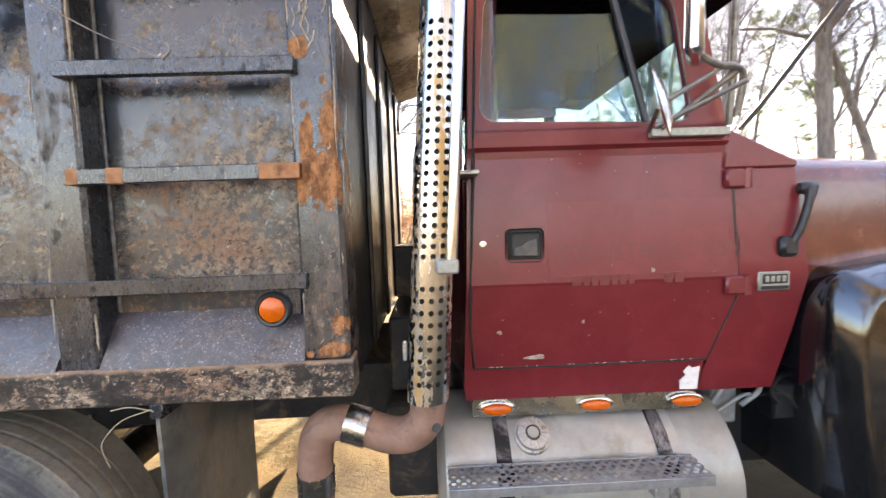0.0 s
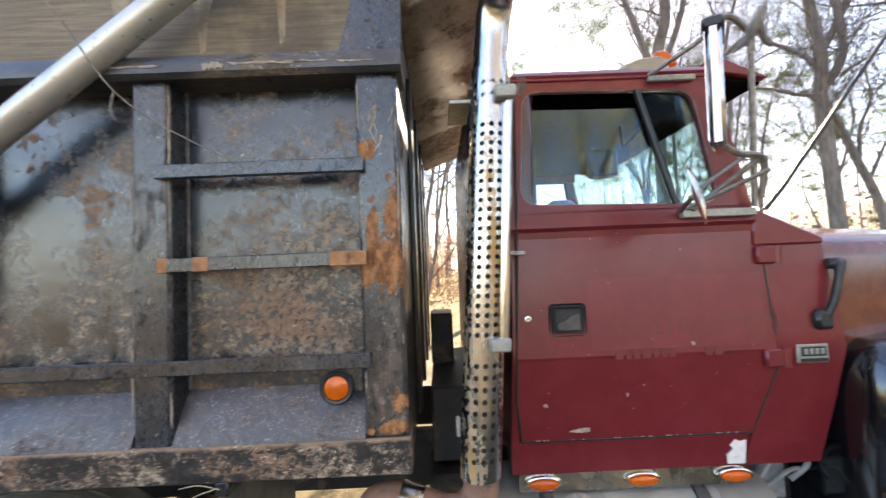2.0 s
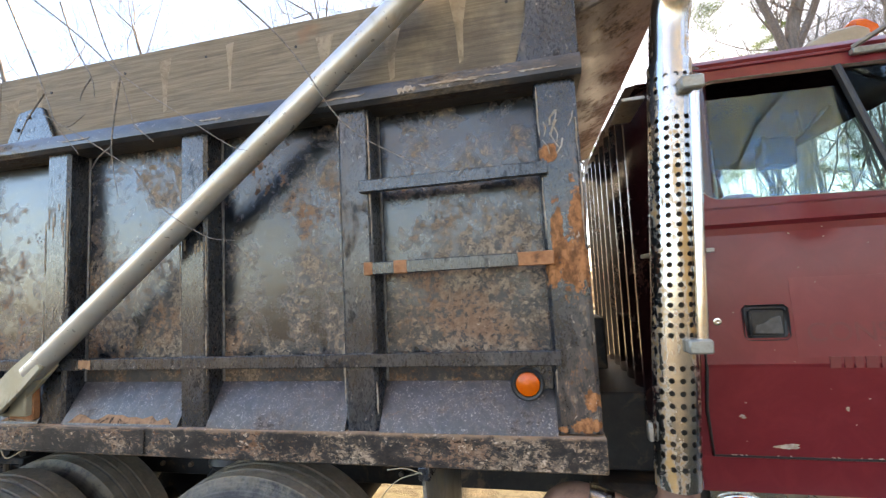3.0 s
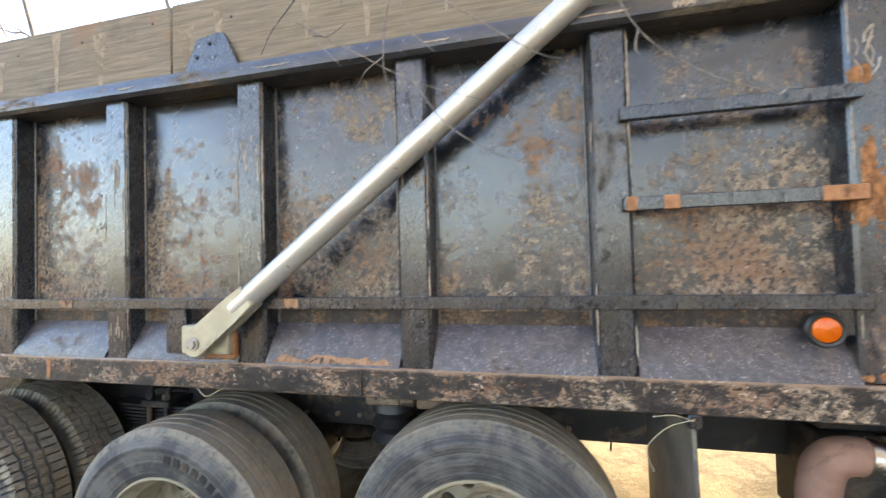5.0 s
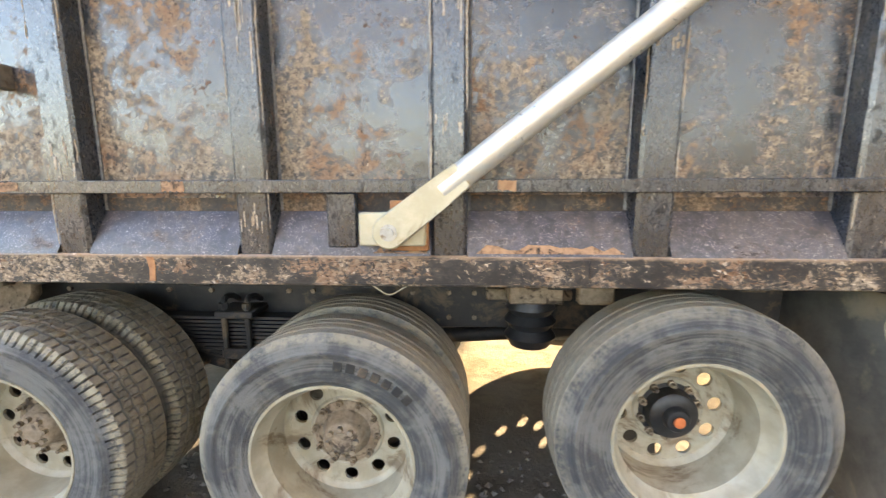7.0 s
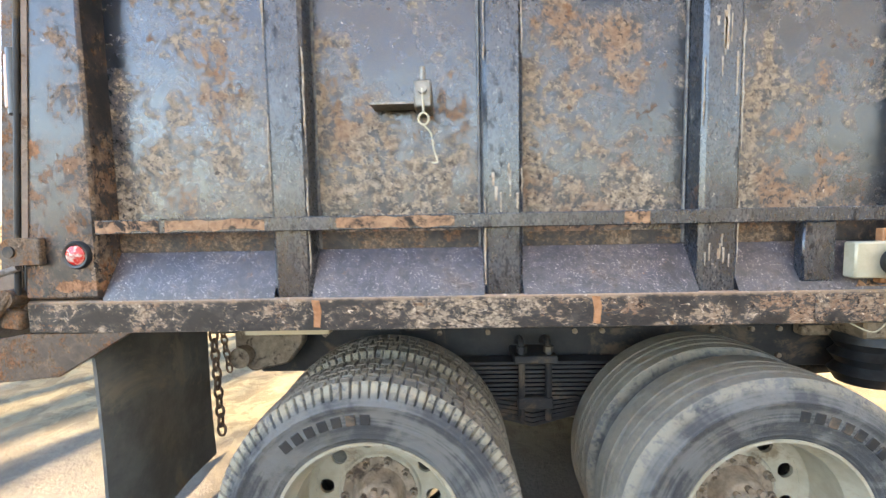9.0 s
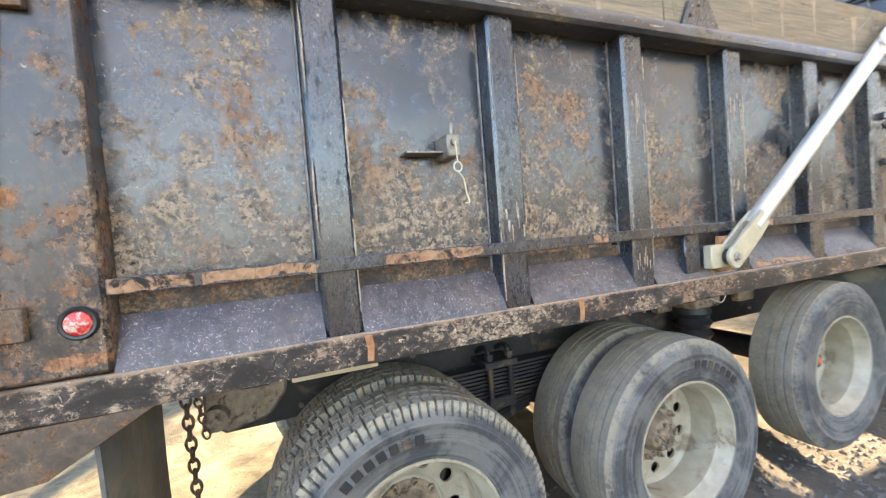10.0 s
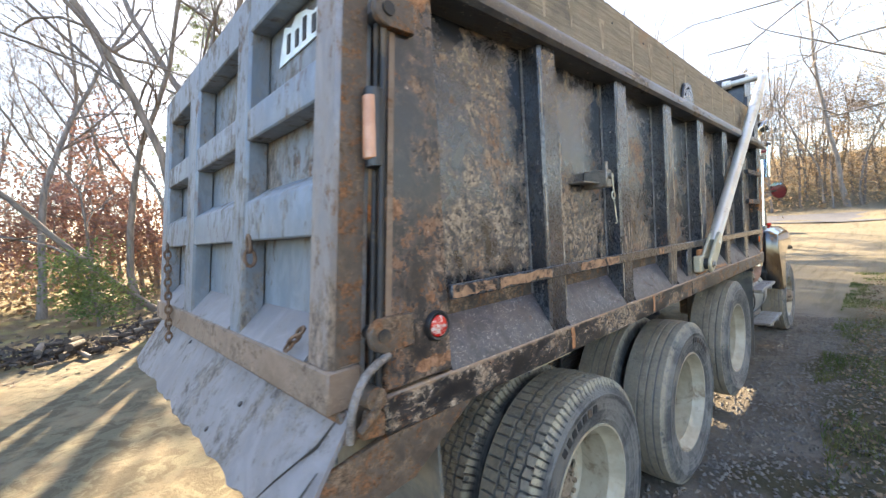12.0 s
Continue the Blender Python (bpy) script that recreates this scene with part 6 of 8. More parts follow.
for k in range(22):
    x = rnd.uniform(5.75, 6.58)
    prism(bm, blotch(x, 1.194, rnd.uniform(0.002, 0.007), 0.002, 0, k + 50, 9), "y", side_y(1.196) - 0.0064, side_y(1.196) - 0.002)
pieces("paint_chip", bm, M_CHIP, door)
bm = bmesh.new()
prism(bm, [(6.515, 1.072), (6.582, 1.070), (6.592, 1.160), (6.565, 1.154), (6.548, 1.164), (6.528, 1.140), (6.538, 1.126), (6.514, 1.105)], "y", side_y(1.12) - 0.004, side_y(1.12))
part("primer_patch", bm, M_WHITE, cab)
# matt rectangle sprayed over the old lettering
bm = bmesh.new()
skin(bm, [(1.53, 6.0), (1.83, 6.0)], [(1.53, 6.655), (1.83, 6.668)], 1.532, 1.80, -0.0049, 0.003)
part("resprayed_patch", bm, M_RESPRAY, door)
# ghost of old lettering: one word that can be read, a second line as bars
def lettering(text, size, at):
    cu = bpy.data.curves.new("lettering", "FONT")
    cu.body, cu.size, cu.extrude = text, size, 0.0003
    ob = bpy.data.objects.new("lettering", cu)
    me = bpy.data.meshes.new_from_object(ob)
    bpy.data.objects.remove(ob)
    bpy.data.curves.remove(cu)
    me.transform(Matrix.Translation(at) @ Matrix.Rotation(radians(87), 4, "X"))
    return me


word = lettering("CONSTRUCTION", 0.088, (6.03, side_y(1.585) - 0.0056, 1.585))
word.materials.append(M_GHOST)
place("old_lettering", word, door)
bm = bmesh.new()
for x, w in ((6.085, 0.030), (6.125, 0.022), (6.155, 0.022), (6.185, 0.034), (6.228, 0.022), (6.258, 0.022), (6.290, 0.022), (6.42, 0.030), (6.458, 0.034)):
    yb = side_y(1.515)
    box(bm, x, x + w, yb - 0.0054, yb - 0.001, 1.497, 1.535, 0)
pieces("old_lettering", bm, M_GHOST, door)

# strip with three side lamps
bm = bmesh.new()
box(bm, 5.715, 6.60, 0.338, 0.348, 0.978, 1.056, 0.003)
strip = part("lamp_strip", bm, M_STRIP, cab, "polished strip with amber lamps")
for x in (5.81, 6.196, 6.555):
    bm = bmesh.new()
    lathe(bm, [(0.052, 0.0), (0.050, -0.012), (0.042, -0.014)], (0, 0, 0), "y", 28)
    for v in bm.verts:
        v.co = Vector((x + v.co.x * 1.42, 0.337 + v.co.y, 1.018 + v.co.z * 0.50))
    bez = part("lamp_bezel", bm, M_BRIGHT, strip)
    bm = bmesh.new()
    lathe(bm, [(0.043, -0.010), (0.038, -0.022), (0.02, -0.028), (0.001, -0.029)], (0, 0, 0), "y", 24)
    for v in bm.verts:
        v.co = Vector((x + v.co.x * 1.42, 0.337 + v.co.y, 1.016 + v.co.z * 0.50))
    part("lens", bm, M_AMBER, bez)

# interior
bm = bmesh.new()
for y in (0.55, 1.50):
    box(bm, 5.95, 6.42, y, y + 0.46, 1.16, 1.68, 0.05)
    box(bm, 5.84, 5.98, y, y + 0.46, 1.65, 2.02 if y < 1 else 2.2, 0.05)
pieces("cab_seat", bm, M_SEAT, cab)
bm = bmesh.new()
box(bm, 6.46, 6.78, 0.38, 2.08, 1.45, 1.97, 0.05)
part("dashboard", bm, M_CAB_DIM, cab)
bm = bmesh.new()
wheel_ring = [(6.33 + 0.09 * math.cos(a), 1.72 + 0.22 * math.sin(a), 2.02 + 0.2 * math.cos(a)) for a in (2 * math.pi * k / 28 for k in range(29))]
tube(bm, wheel_ring, 0.014, 8, False)
tube(bm, [(6.33, 1.72, 2.02), (6.50, 1.72, 1.85)], 0.02, 8)
tube(bm, [(6.33, 1.52, 2.02), (6.33, 1.92, 2.02)], 0.012, 8)
part("steering_wheel", bm, M_DARK, cab)
bm = bmesh.new()
box(bm, 5.94, 6.06, 0.50, 0.66, 2.06, 2.145, 0.02)
part("storage_bag", bm, plain("violet_bag", (0.20, 0.17, 0.45), (0.30, 0.27, 0.55), 14, 0.6), cab)
bm = bmesh.new()
box(bm, 5.76, 6.60, 0.40, 2.04, 2.585, 2.60, 0.004)
part("headliner", bm, M_CAB_DIM, cab)

bm = bmesh.new()
box(bm, 6.262, 6.405, 0.83, 0.92, 2.315, 2.455, 0.012)
box(bm, 6.275, 6.30, 0.86, 0.90, 2.45, 2.475, 0.004)
tube(bm, [(6.40, 0.88, 2.43), (6.46, 0.87, 2.475), (6.57, 0.86, 2.59)], 0.010, 8)
tube(bm, [(6.45, 0.87, 2.47), (6.44, 0.87, 2.59)], 0.009, 8)
part("cab_radio", bm, M_CAB_DIM, cab)
# hood, loft of arched sections
bm = bmesh.new()
rings = []
for x, ys, zt, zs in ((6.93, 0.285, 2.01, 1.905), (7.3, 0.315, 1.995, 1.895), (7.8, 0.365, 1.97, 1.875), (8.3, 0.43, 1.94, 1.845), (8.72, 0.50, 1.90, 1.81)):
    half = [(ys + 0.30, 1.30), (ys + 0.008, 1.36), (ys, 1.6), (ys + 0.004, zs - 0.06), (ys + 0.015, zs - 0.01), (ys + 0.05, zs + 0.025), (ys + 0.12, zs + 0.04), (ys + 0.35, zt - 0.015), (1.22, zt + 0.02)]
    sect = half + [(WIDE - y, z) for y, z in half[-2::-1]]
    rings.append([bm.verts.new((x, y, z)) for y, z in sect])
for a, b in zip(rings, rings[1:]):
    for k in range(len(a) - 1):
        bm.faces.new((a[k], a[k + 1], b[k + 1], b[k]))
bm.faces.new(rings[-1])
bm.faces.new(rings[0])
hood = part("hood", bm, M_HOOD, truck, "faded maroon hood with side vents", 50)
bm = bmesh.new()


def hood_y(x, z):
    return 0.285 + (x - 6.93) * 0.082 + (0.004 if z > 1.75 else 0)


# louvred vent
for y_side in (0,):
    vl = [(7.510, 1.79), (7.765, 1.785), (7.800, 1.60), (7.540, 1.605)]
    yv = hood_y(7.635, 1.7) - 0.016
    for (xa, za), (xb, zb) in zip(vl, vl[1:] + vl[:1]):
        tube(bm, [(xa, hood_y(xa, za) - 0.008, za), (xb, hood_y(xb, zb) - 0.008, zb)], 0.010, 8)
vent = part("side_vent", bm, M_RIM, hood, "cream framed louvred vent")
bm = bmesh.new()
prism(bm, vl, "y", hood_y(7.635, 1.7) + 0.003 - 0.012, hood_y(7.635, 1.7) + 0.02)
part("vent_back", bm, M_INK, vent)
for k in range(1, 9):
    t = k / 9
    bm = bmesh.new()
    xa, xb = 7.510 + 0.255 * t, 7.540 + 0.26 * t
    box(bm, -0.008, 0.008, -0.012, 0.004, 1.61, 1.785, 0.002)
    for v in bm.verts:
        s = (v.co.z - 1.61) / 0.175
        v.co.x += xb + (xa - xb) * s
        v.co.y += hood_y(v.co.x, 1.7) - 0.008
    part("vent_slat", bm, M_RIM, vent)
# rubber hood latch
bm = bmesh.new()
tube(bm, glide([(6.955, 0.262, 1.83), (6.945, 0.238, 1.80), (6.915, 0.236, 1.69), (6.885, 0.245, 1.62)], 5), [0.019] * 6 + [0.014] * 10, 10)
box(bm, 6.92, 6.985, 0.236, 0.285, 1.80, 1.842, 0.012)
box(bm, 6.845, 6.915, 0.232, 0.275, 1.575, 1.65, 0.014)
part("hood_latch", bm, M_DARK, hood, "black rubber hood latch")

# fender over the front wheel
bm = bmesh.new()
outer = glide([(6.95, 0, 0.70), (6.945, 0, 0.95), (6.955, 0, 1.32), (6.98, 0, 1.455), (7.025, 0, 1.52), (7.11, 0, 1.538), (7.45, 0, 1.575), (7.9, 0, 1.575), (8.12, 0, 1.535), (8.25, 0, 1.43), (8.27, 0, 1.26)], 5)
cx, cz, rad = 7.80, 0.52, 0.615
inner = []
n = len(outer)
for k in range(n):
    a = math.radians(163 - 103 * k / (n - 1))
    rk = rad + 0.03 + 0.14 * k / (n - 1)
    inner.append((cx + rk * math.cos(a), cz + rk * math.sin(a)))
prof = []
rows = []
for off, yy in ((0.0, 0.66), (0.0, 0.25), (-0.006, 0.20), (-0.075, 0.118), (-0.088, 0.106), (-0.11, 0.104)):
    row = []
    for p in outer:
        d = Vector((p.x - cx, p.z - cz)).normalized()
        row.append(bm.verts.new((p.x + d.x * off, yy, p.z + d.y * off)))
    rows.append(row)
rows.append([bm.verts.new((x, 0.092, z)) for x, z in inner])
rows.append([bm.verts.new((cx + (x - cx) * 0.975, 0.10, cz + (z - cz) * 0.975)) for x, z in inner])
rows.append([bm.verts.new((cx + (x - cx) * 0.975, 0.60, cz + (z - cz) * 0.975)) for x, z in inner])
for a, b in zip(rows, rows[1:]):
    for k in range(n - 1):
        bm.faces.new((a[k], a[k + 1], b[k + 1], b[k]))
for row in rows[3:7]:
    for v in row:
        v.co.y += 0.075 * (v.co.z - 1.40)
fender = part("fender", bm, M_FENDER, truck, "glossy black front fender", 45)
fm = fender.data
far = place("fender", fm, truck, Matrix.Translation((0, WIDE, 0)) @ Matrix.Diagonal((1, -1, 1, 1)))
bm = bmesh.new()
box(bm, 7.56, 7.65, 0.255, 0.315, 1.585, 1.63, 0.01)
cyl(bm, (7.605, 0.285, 1.54), (7.605, 0.285, 1.59), 0.02, n=10)
part("turn_lamp", bm, M_RED, fender, "red turn lamp on a short stem")
bm = bmesh.new()
box(bm, 8.70, 8.90, 0.40, 2.04, 0.50, 0.82, 0.02)
part("front_bumper", bm, M_BRIGHT, truck)
bm = bmesh.new()
box(bm, 8.70, 8.76, 0.56, 1.88, 0.85, 1.78, 0.03)
part("grille", bm, M_BRIGHT, truck)
# cables and parts behind the fender
bm = bmesh.new()
tube(bm, glide([(6.72, 0.42, 0.95), (6.78, 0.40, 1.06), (6.88, 0.40, 1.07), (6.92, 0.42, 1.0), (6.86, 0.44, 0.93)], 6), 0.011, 8)
tube(bm, glide([(6.75, 0.44, 0.9), (6.85, 0.42, 0.98), (6.95, 0.46, 0.96)], 6), 0.008, 8)
box(bm, 6.74, 6.86, 0.46, 0.56, 0.84, 1.0, 0.01)
part("loose_cable", bm, plain("grey_cable", (0.20, 0.21, 0.21), (0.3, 0.3, 0.3), 20, 0.5), truck)
bm = bmesh.new()
box(bm, 6.78, 7.2, 0.55, 0.80, 0.6, 1.08, 0.02)
box(bm, 6.66, 6.95, 0.60, 1.9, 0.7, 1.09, 0.02)
pieces("engine_block", bm, M_FRAME, truck)
bm = bmesh.new()
box(bm, 5.38, 5.50, 0.95, 1.2, 1.35, 1.62, 0.01)
box(bm, 5.38, 5.66, 0.58, 1.5, 1.0, 1.33, 0.01)
box(bm, 5.36, 5.62, 0.50, 0.9, 0.55, 0.98, 0.02)
pieces("battery_box", bm, M_FRAME, truck)

# ---- exhaust stack ----
def stack_c(z):
    return 5.552 + 0.071 * (z - 1.17)


bm = bmesh.new()
R = 0.069
NC = 14
rows_z = []


def shell_pt(a, z):
    return (stack_c(z) + R * math.cos(a), 0.12 + R * math.sin(a), z)


def plain_ring(bm, z0, z1, r=R):
    lo = [bm.verts.new((stack_c(z0) + r * math.cos(2 * math.pi * k / 44), 0.12 + r * math.sin(2 * math.pi * k / 44), z0)) for k in range(44)]
    hi = [bm.verts.new((stack_c(z1) + r * math.cos(2 * math.pi * k / 44), 0.12 + r * math.sin(2 * math.pi * k / 44), z1)) for k in range(44)]
    for k in range(44):
        bm.faces.new((lo[k], lo[(k + 1) % 44], hi[(k + 1) % 44], hi[k]))


def holed(bm, z0, rows, pitch):
    da = 2 * math.pi / NC
    for i in range(rows):
        for c in range(NC):
            zc, ac = z0 + (i + 0.5) * pitch, (c + 0.5) * da
            hole, cell = [], []
            for k in range(12):
                t = 2 * math.pi * (k + 0.5) / 12
                hole.append(bm.verts.new(shell_pt(ac + 0.0086 / R * math.cos(t), zc + 0.0086 * math.sin(t))))
                dx, dz = math.cos(t), math.sin(t)
                s = 1 / max(abs(dx), abs(dz))
                cell.append(bm.verts.new(shell_pt(ac + dx * s * da / 2, zc + dz * s * pitch / 2)))
            for k in range(12):
                bm.faces.new((hole[k], hole[(k + 1) % 12], cell[(k + 1) % 12], cell[k]))


plain_ring(bm, 1.165, 1.215)
holed(bm, 1.215, 9, 0.0382)
plain_ring(bm, 1.559, 1.625)
holed(bm, 1.625, 23, 0.0318)
plain_ring(bm, 2.356, 2.42)
holed(bm, 2.42, 2, 0.043)
plain_ring(bm, 2.506, 2.545)
bmesh.ops.remove_doubles(bm, verts=bm.verts[:], dist=0.0006)
shield = part("heat_shield", bm, M_STACK, truck, "perforated stainless heat shield stained with rust", 60)
bm = bmesh.new()
tube(bm, [(stack_c(1.12), 0.12, 1.12), (stack_c(2.5), 0.12, 2.5)], 0.052, 20)
part("stack_pipe", bm, plain("sooty_inner_pipe", (0.03, 0.026, 0.022), (0.07, 0.055, 0.04), 20, 0.8), shield)
bm = bmesh.new()
tip = glide([(5.642, 0.12, 2.42), (5.652, 0.12, 2.58), (5.662, 0.115, 2.69), (5.672, 0.085, 2.765), (5.682, 0.03, 2.80), (5.688, -0.02, 2.81)], 6)
tube(bm, tip, 0.062, 28, False)
got = bmesh.ops.extrude_face_region(bm, geom=bm.faces[:])
vs = [g for g in got["geom"] if isinstance(g, bmesh.types.BMVert)]
for v in vs:
    near = min(tip, key=lambda p: (p - v.co).length)
    v.co = near + (v.co - near) * 0.93
part("stack_tip", bm, M_STACK, shield)
bm = bmesh.new()
tube(bm, [tip[-5] + (tip[-1] - tip[-5]) * 0.4, tip[-1] - Vector((0, -0.004, 0.003))], 0.056, 24)
part("stack_mouth", bm, M_INK, shield)
bm = bmesh.new()
tube(bm, [(5.640, 0.050, 1.60), (5.694, 0.056, 2.45)], 0.019, 14)
grab = part("grab_bar", bm, M_BRIGHT, truck, "polished grab bar beside the stack")
for x, z in ((5.618, 1.610), (5.672, 2.440)):
    bm = bmesh.new()
    box(bm, x - 0.025, x + 0.045, 0.020, 0.085, z - 0.022, z + 0.022, 0.006)
    part("clamp", bm, M_BADGE, grab)
bm = bmesh.new()
box(bm, 5.475, 5.49, 0.10, 0.13, 1.30, 1.36, 0.003)
box(bm, 5.50, 5.58, 0.17, 0.40, 2.46, 2.475, 0.003)
box(bm, 5.57, 5.75, 0.17, 0.40, 1.9, 1.915, 0.003)
pieces("stack_bracket", bm, M_BOLT, shield)
bm = bmesh.new()
tube(bm, glide([(5.552, 0.12, 1.17), (5.545, 0.125, 1.10), (5.50, 0.135, 1.045), (5.42, 0.15, 1.03), (5.32, 0.16, 1.06), (5.24, 0.165, 1.075), (5.18, 0.17, 1.045), (5.155, 0.175, 0.96), (5.15, 0.18, 0.80), (5.15, 0.2, 0.55)], 6), 0.060, 24)
elbow = part("exhaust_elbow", bm, M_PIPE, truck, "rust-pink bent exhaust pipe")
bm = bmesh.new()
tube(bm, [(5.345, 0.156, 1.052), (5.305, 0.161, 1.064), (5.270, 0.164, 1.073)], 0.066, 24)
tube(bm, [(5.152, 0.177, 0.90), (5.150, 0.18, 0.82)], 0.065, 24)
pieces("pipe_clamp", bm, M_CHROME, elbow)
bm = bmesh.new()
cyl(bm, (5.575, 0.075, 1.085), (5.578, 0.064, 1.09), 0.014, n=14)
part("pipe_hole", bm, M_INK, elbow)

# ---- fuel tank and steps ----
bm = bmesh.new()
lathe(bm, [(0.01, -0.58), (0.22, -0.575), (0.29, -0.56), (0.31, -0.545), (0.312, -0.53), (0.312, 0.33), (0.314, 0.335), (0.312, 0.34), (0.312, 0.53), (0.31, 0.545), (0.29, 0.56), (0.22, 0.575), (0.01, 0.58)], (6.15, 0.50, 0.69), "x", 56)
tank = part("fuel_tank", bm, M_ALU, truck, "dull aluminium cylindrical fuel tank")
for x in (5.82, 6.42):
    bm = bmesh.new()
    lathe(bm, [(0.317, -0.028), (0.321, -0.026), (0.321, 0.026), (0.317, 0.028)], (x, 0.50, 0.69), "x", 56)
    st = part("tank_strap", bm, M_STRAP, tank, "scuffed black steel strap")
    bm = bmesh.new()
    for k in (0, 1):
        a = math.radians(150)
        for d in (-0.02, 0.016):
            box(bm, x + d, x + d + 0.014, 0.195, 0.215, 0.79, 0.87, 0.002)
    pieces("strap_buckle", bm, M_BRIGHT, st)
far_tank = place("fuel_tank", tank.data, truck, Matrix.Translation((0, WIDE, 0)) @ Matrix.Diagonal((1, -1, 1, 1)))
bm = bmesh.new()
ca = Vector((0, -math.sin(radians(42)), math.cos(radians(42))))
c0 = Vector((5.935, 0.50, 0.69))
tube(bm, [c0 + ca * 0.305, c0 + ca * 0.327, c0 + ca * 0.329, c0 + ca * 0.345, c0 + ca * 0.348], [0.068, 0.068, 0.060, 0.058, 0.050], 28)
cap = part("filler_cap", bm, M_BOLT, tank)
bm = bmesh.new()
cyl(bm, c0 + ca * 0.346, c0 + ca * 0.3505, 0.029, 0.028, 24)
part("cap_ring", bm, M_INK, cap)
bm = bmesh.new()
cyl(bm, c0 + ca * 0.349, c0 + ca * 0.354, 0.022, 0.020, 20)
part("cap_knob", bm, M_ALU, cap)
bm = bmesh.new()
across = ca.cross(Vector((1, 0, 0)))
for k in range(10):
    way_ = Vector((1, 0, 0)) * math.cos(k * math.pi / 5) + across * math.sin(k * math.pi / 5)
    tube(bm, [c0 + ca * 0.346 + way_ * 0.032, c0 + ca * 0.343 + way_ * 0.056], [0.005, 0.007], 6)
pieces("cap_rib", bm, M_BOLT, cap)


def tread_step(x0, x1, y0, y1, z, rows, cols):
    bm = bmesh.new()
    nx, ny = (x1 - x0) / cols, (y1 - y0) / rows
    for i in range(cols):
        for j in range(rows):
            cx_, cy_ = x0 + (i + 0.5) * nx, y0 + (j + 0.5) * ny
            hole, cell = [], []
            for k in range(8):
                t = 2 * math.pi * (k + 0.5) / 8
                hole.append(bm.verts.new((cx_ + 0.009 * math.cos(t), cy_ + 0.007 * math.sin(t), z + 0.003)))
                s = 1 / max(abs(math.cos(t)), abs(math.sin(t)))
                cell.append(bm.verts.new((cx_ + s * math.cos(t) * nx / 2, cy_ + s * math.sin(t) * ny / 2, z)))
            for k in range(8):
                bm.faces.new((hole[k], hole[(k + 1) % 8], cell[(k + 1) % 8], cell[k]))
    box(bm, x0, x1, y0 - 0.012, y0, z - 0.03, z + 0.003, 0.002)
    box(bm, x0, x1, y1, y1 + 0.01, z - 0.03, z + 0.003, 0.002)
    for x in (x0 + 0.25, x1 - 0.2):
        box(bm, x, x + 0.05, y0, 0.32, z - 0.08, z - 0.03, 0.006)
    return bm


part("tank_step", tread_step(5.61, 6.50, 0.085, 0.20, 0.868, 3, 26), M_TREADPLATE, tank, "perforated aluminium step")
part("tank_step", tread_step(5.66, 6.46, 0.02, 0.20, 0.46, 4, 22), M_TREADPLATE, tank, "perforated aluminium step")

# ---- mirrors and aerial ----
bm = bmesh.new()
M = Matrix.Translation((6.468, 0.16, 2.472)) @ Matrix.Rotation(radians(-35), 4, "Z") @ Matrix.Rotation(radians(1), 4, "Y")
box(bm, -0.02, 0.03, -0.085, 0.085, -0.225, 0.222, 0.014, M)
mirror = part("wing_mirror", bm, M_BRIGHT, cab, "tall polished wing mirror on tube brackets")
bm = bmesh.new()
box(bm, -0.0245, -0.021, -0.076, 0.076, -0.205, 0.19, 0, M)
part("mirror_glass", bm, M_MIRROR, mirror)
bm = bmesh.new()
box(bm, -0.03, 0.04, -0.088, 0.088, 0.188, 0.238, 0.012, M)
part("mirror_cap", bm, M_DARK, mirror)
bm = bmesh.new()
tube(bm, [(6.315, 0.315, 2.605), (6.44, 0.17, 2.665), (6.48, 0.15, 2.70)], 0.009, 8)
tube(bm, glide([(6.48, 0.15, 2.72), (6.54, 0.15, 2.735), (6.62, 0.17, 2.68), (6.63, 0.18, 2.62)], 5), 0.012, 8)
tube(bm, [(6.52, 0.28, 2.60), (6.62, 0.17, 2.68)], 0.009, 8)
tube(bm, [(6.63, 0.18, 2.66), (6.645, 0.24, 2.05)], 0.011, 8)
tube(bm, glide([(6.49, 0.17, 2.27), (6.55, 0.17, 2.235), (6.66, 0.20, 2.22), (6.665, 0.23, 2.08)], 5), 0.012, 8)
tube(bm, [(6.40, 0.235, 2.045), (6.64, 0.20, 2.22)], 0.010, 8)
tube(bm, [(6.38, 0.235, 2.05), (6.60, 0.10, 2.16)], 0.008, 8)
tube(bm, [(6.31, 0.05, 2.09), (6.58, 0.19, 2.23)], 0.008, 8)
tube(bm, [(6.26, -0.0, 2.06), (6.36, 0.24, 2.04)], 0.008, 8)
part("mirror_bracket", bm, M_BRACKET, mirror)
bm = bmesh.new()
box(bm, 6.365, 6.65, 0.235, 0.262, 2.016, 2.046, 0.004)
box(bm, 6.31, 6.50, 0.305, 0.33, 2.578, 2.602, 0.004)
pieces("bracket_plate", bm, M_BADGE, mirror)
bm = bmesh.new()
lathe(bm, [(0.001, 0.022), (0.05, 0.018), (0.095, 0.006), (0.108, 0.0), (0.10, -0.004), (0.05, -0.008), (0.001, -0.010)], (0, 0, 0), "x", 30)
M2 = Matrix.Translation((6.255, -0.02, 2.068)) @ Matrix.Rotation(radians(-33), 4, "Z") @ Matrix.Rotation(radians(-14), 4, "Y")
bmesh.ops.transform(bm, matrix=M2, verts=bm.verts[:])
part("convex_mirror", bm, M_BRIGHT, mirror)
bm = bmesh.new()
tube(bm, [(6.70, 0.26, 2.04), (6.78, 0.27, 2.12), (7.42, 0.35, 2.86)], [0.009, 0.009, 0.007], 8)
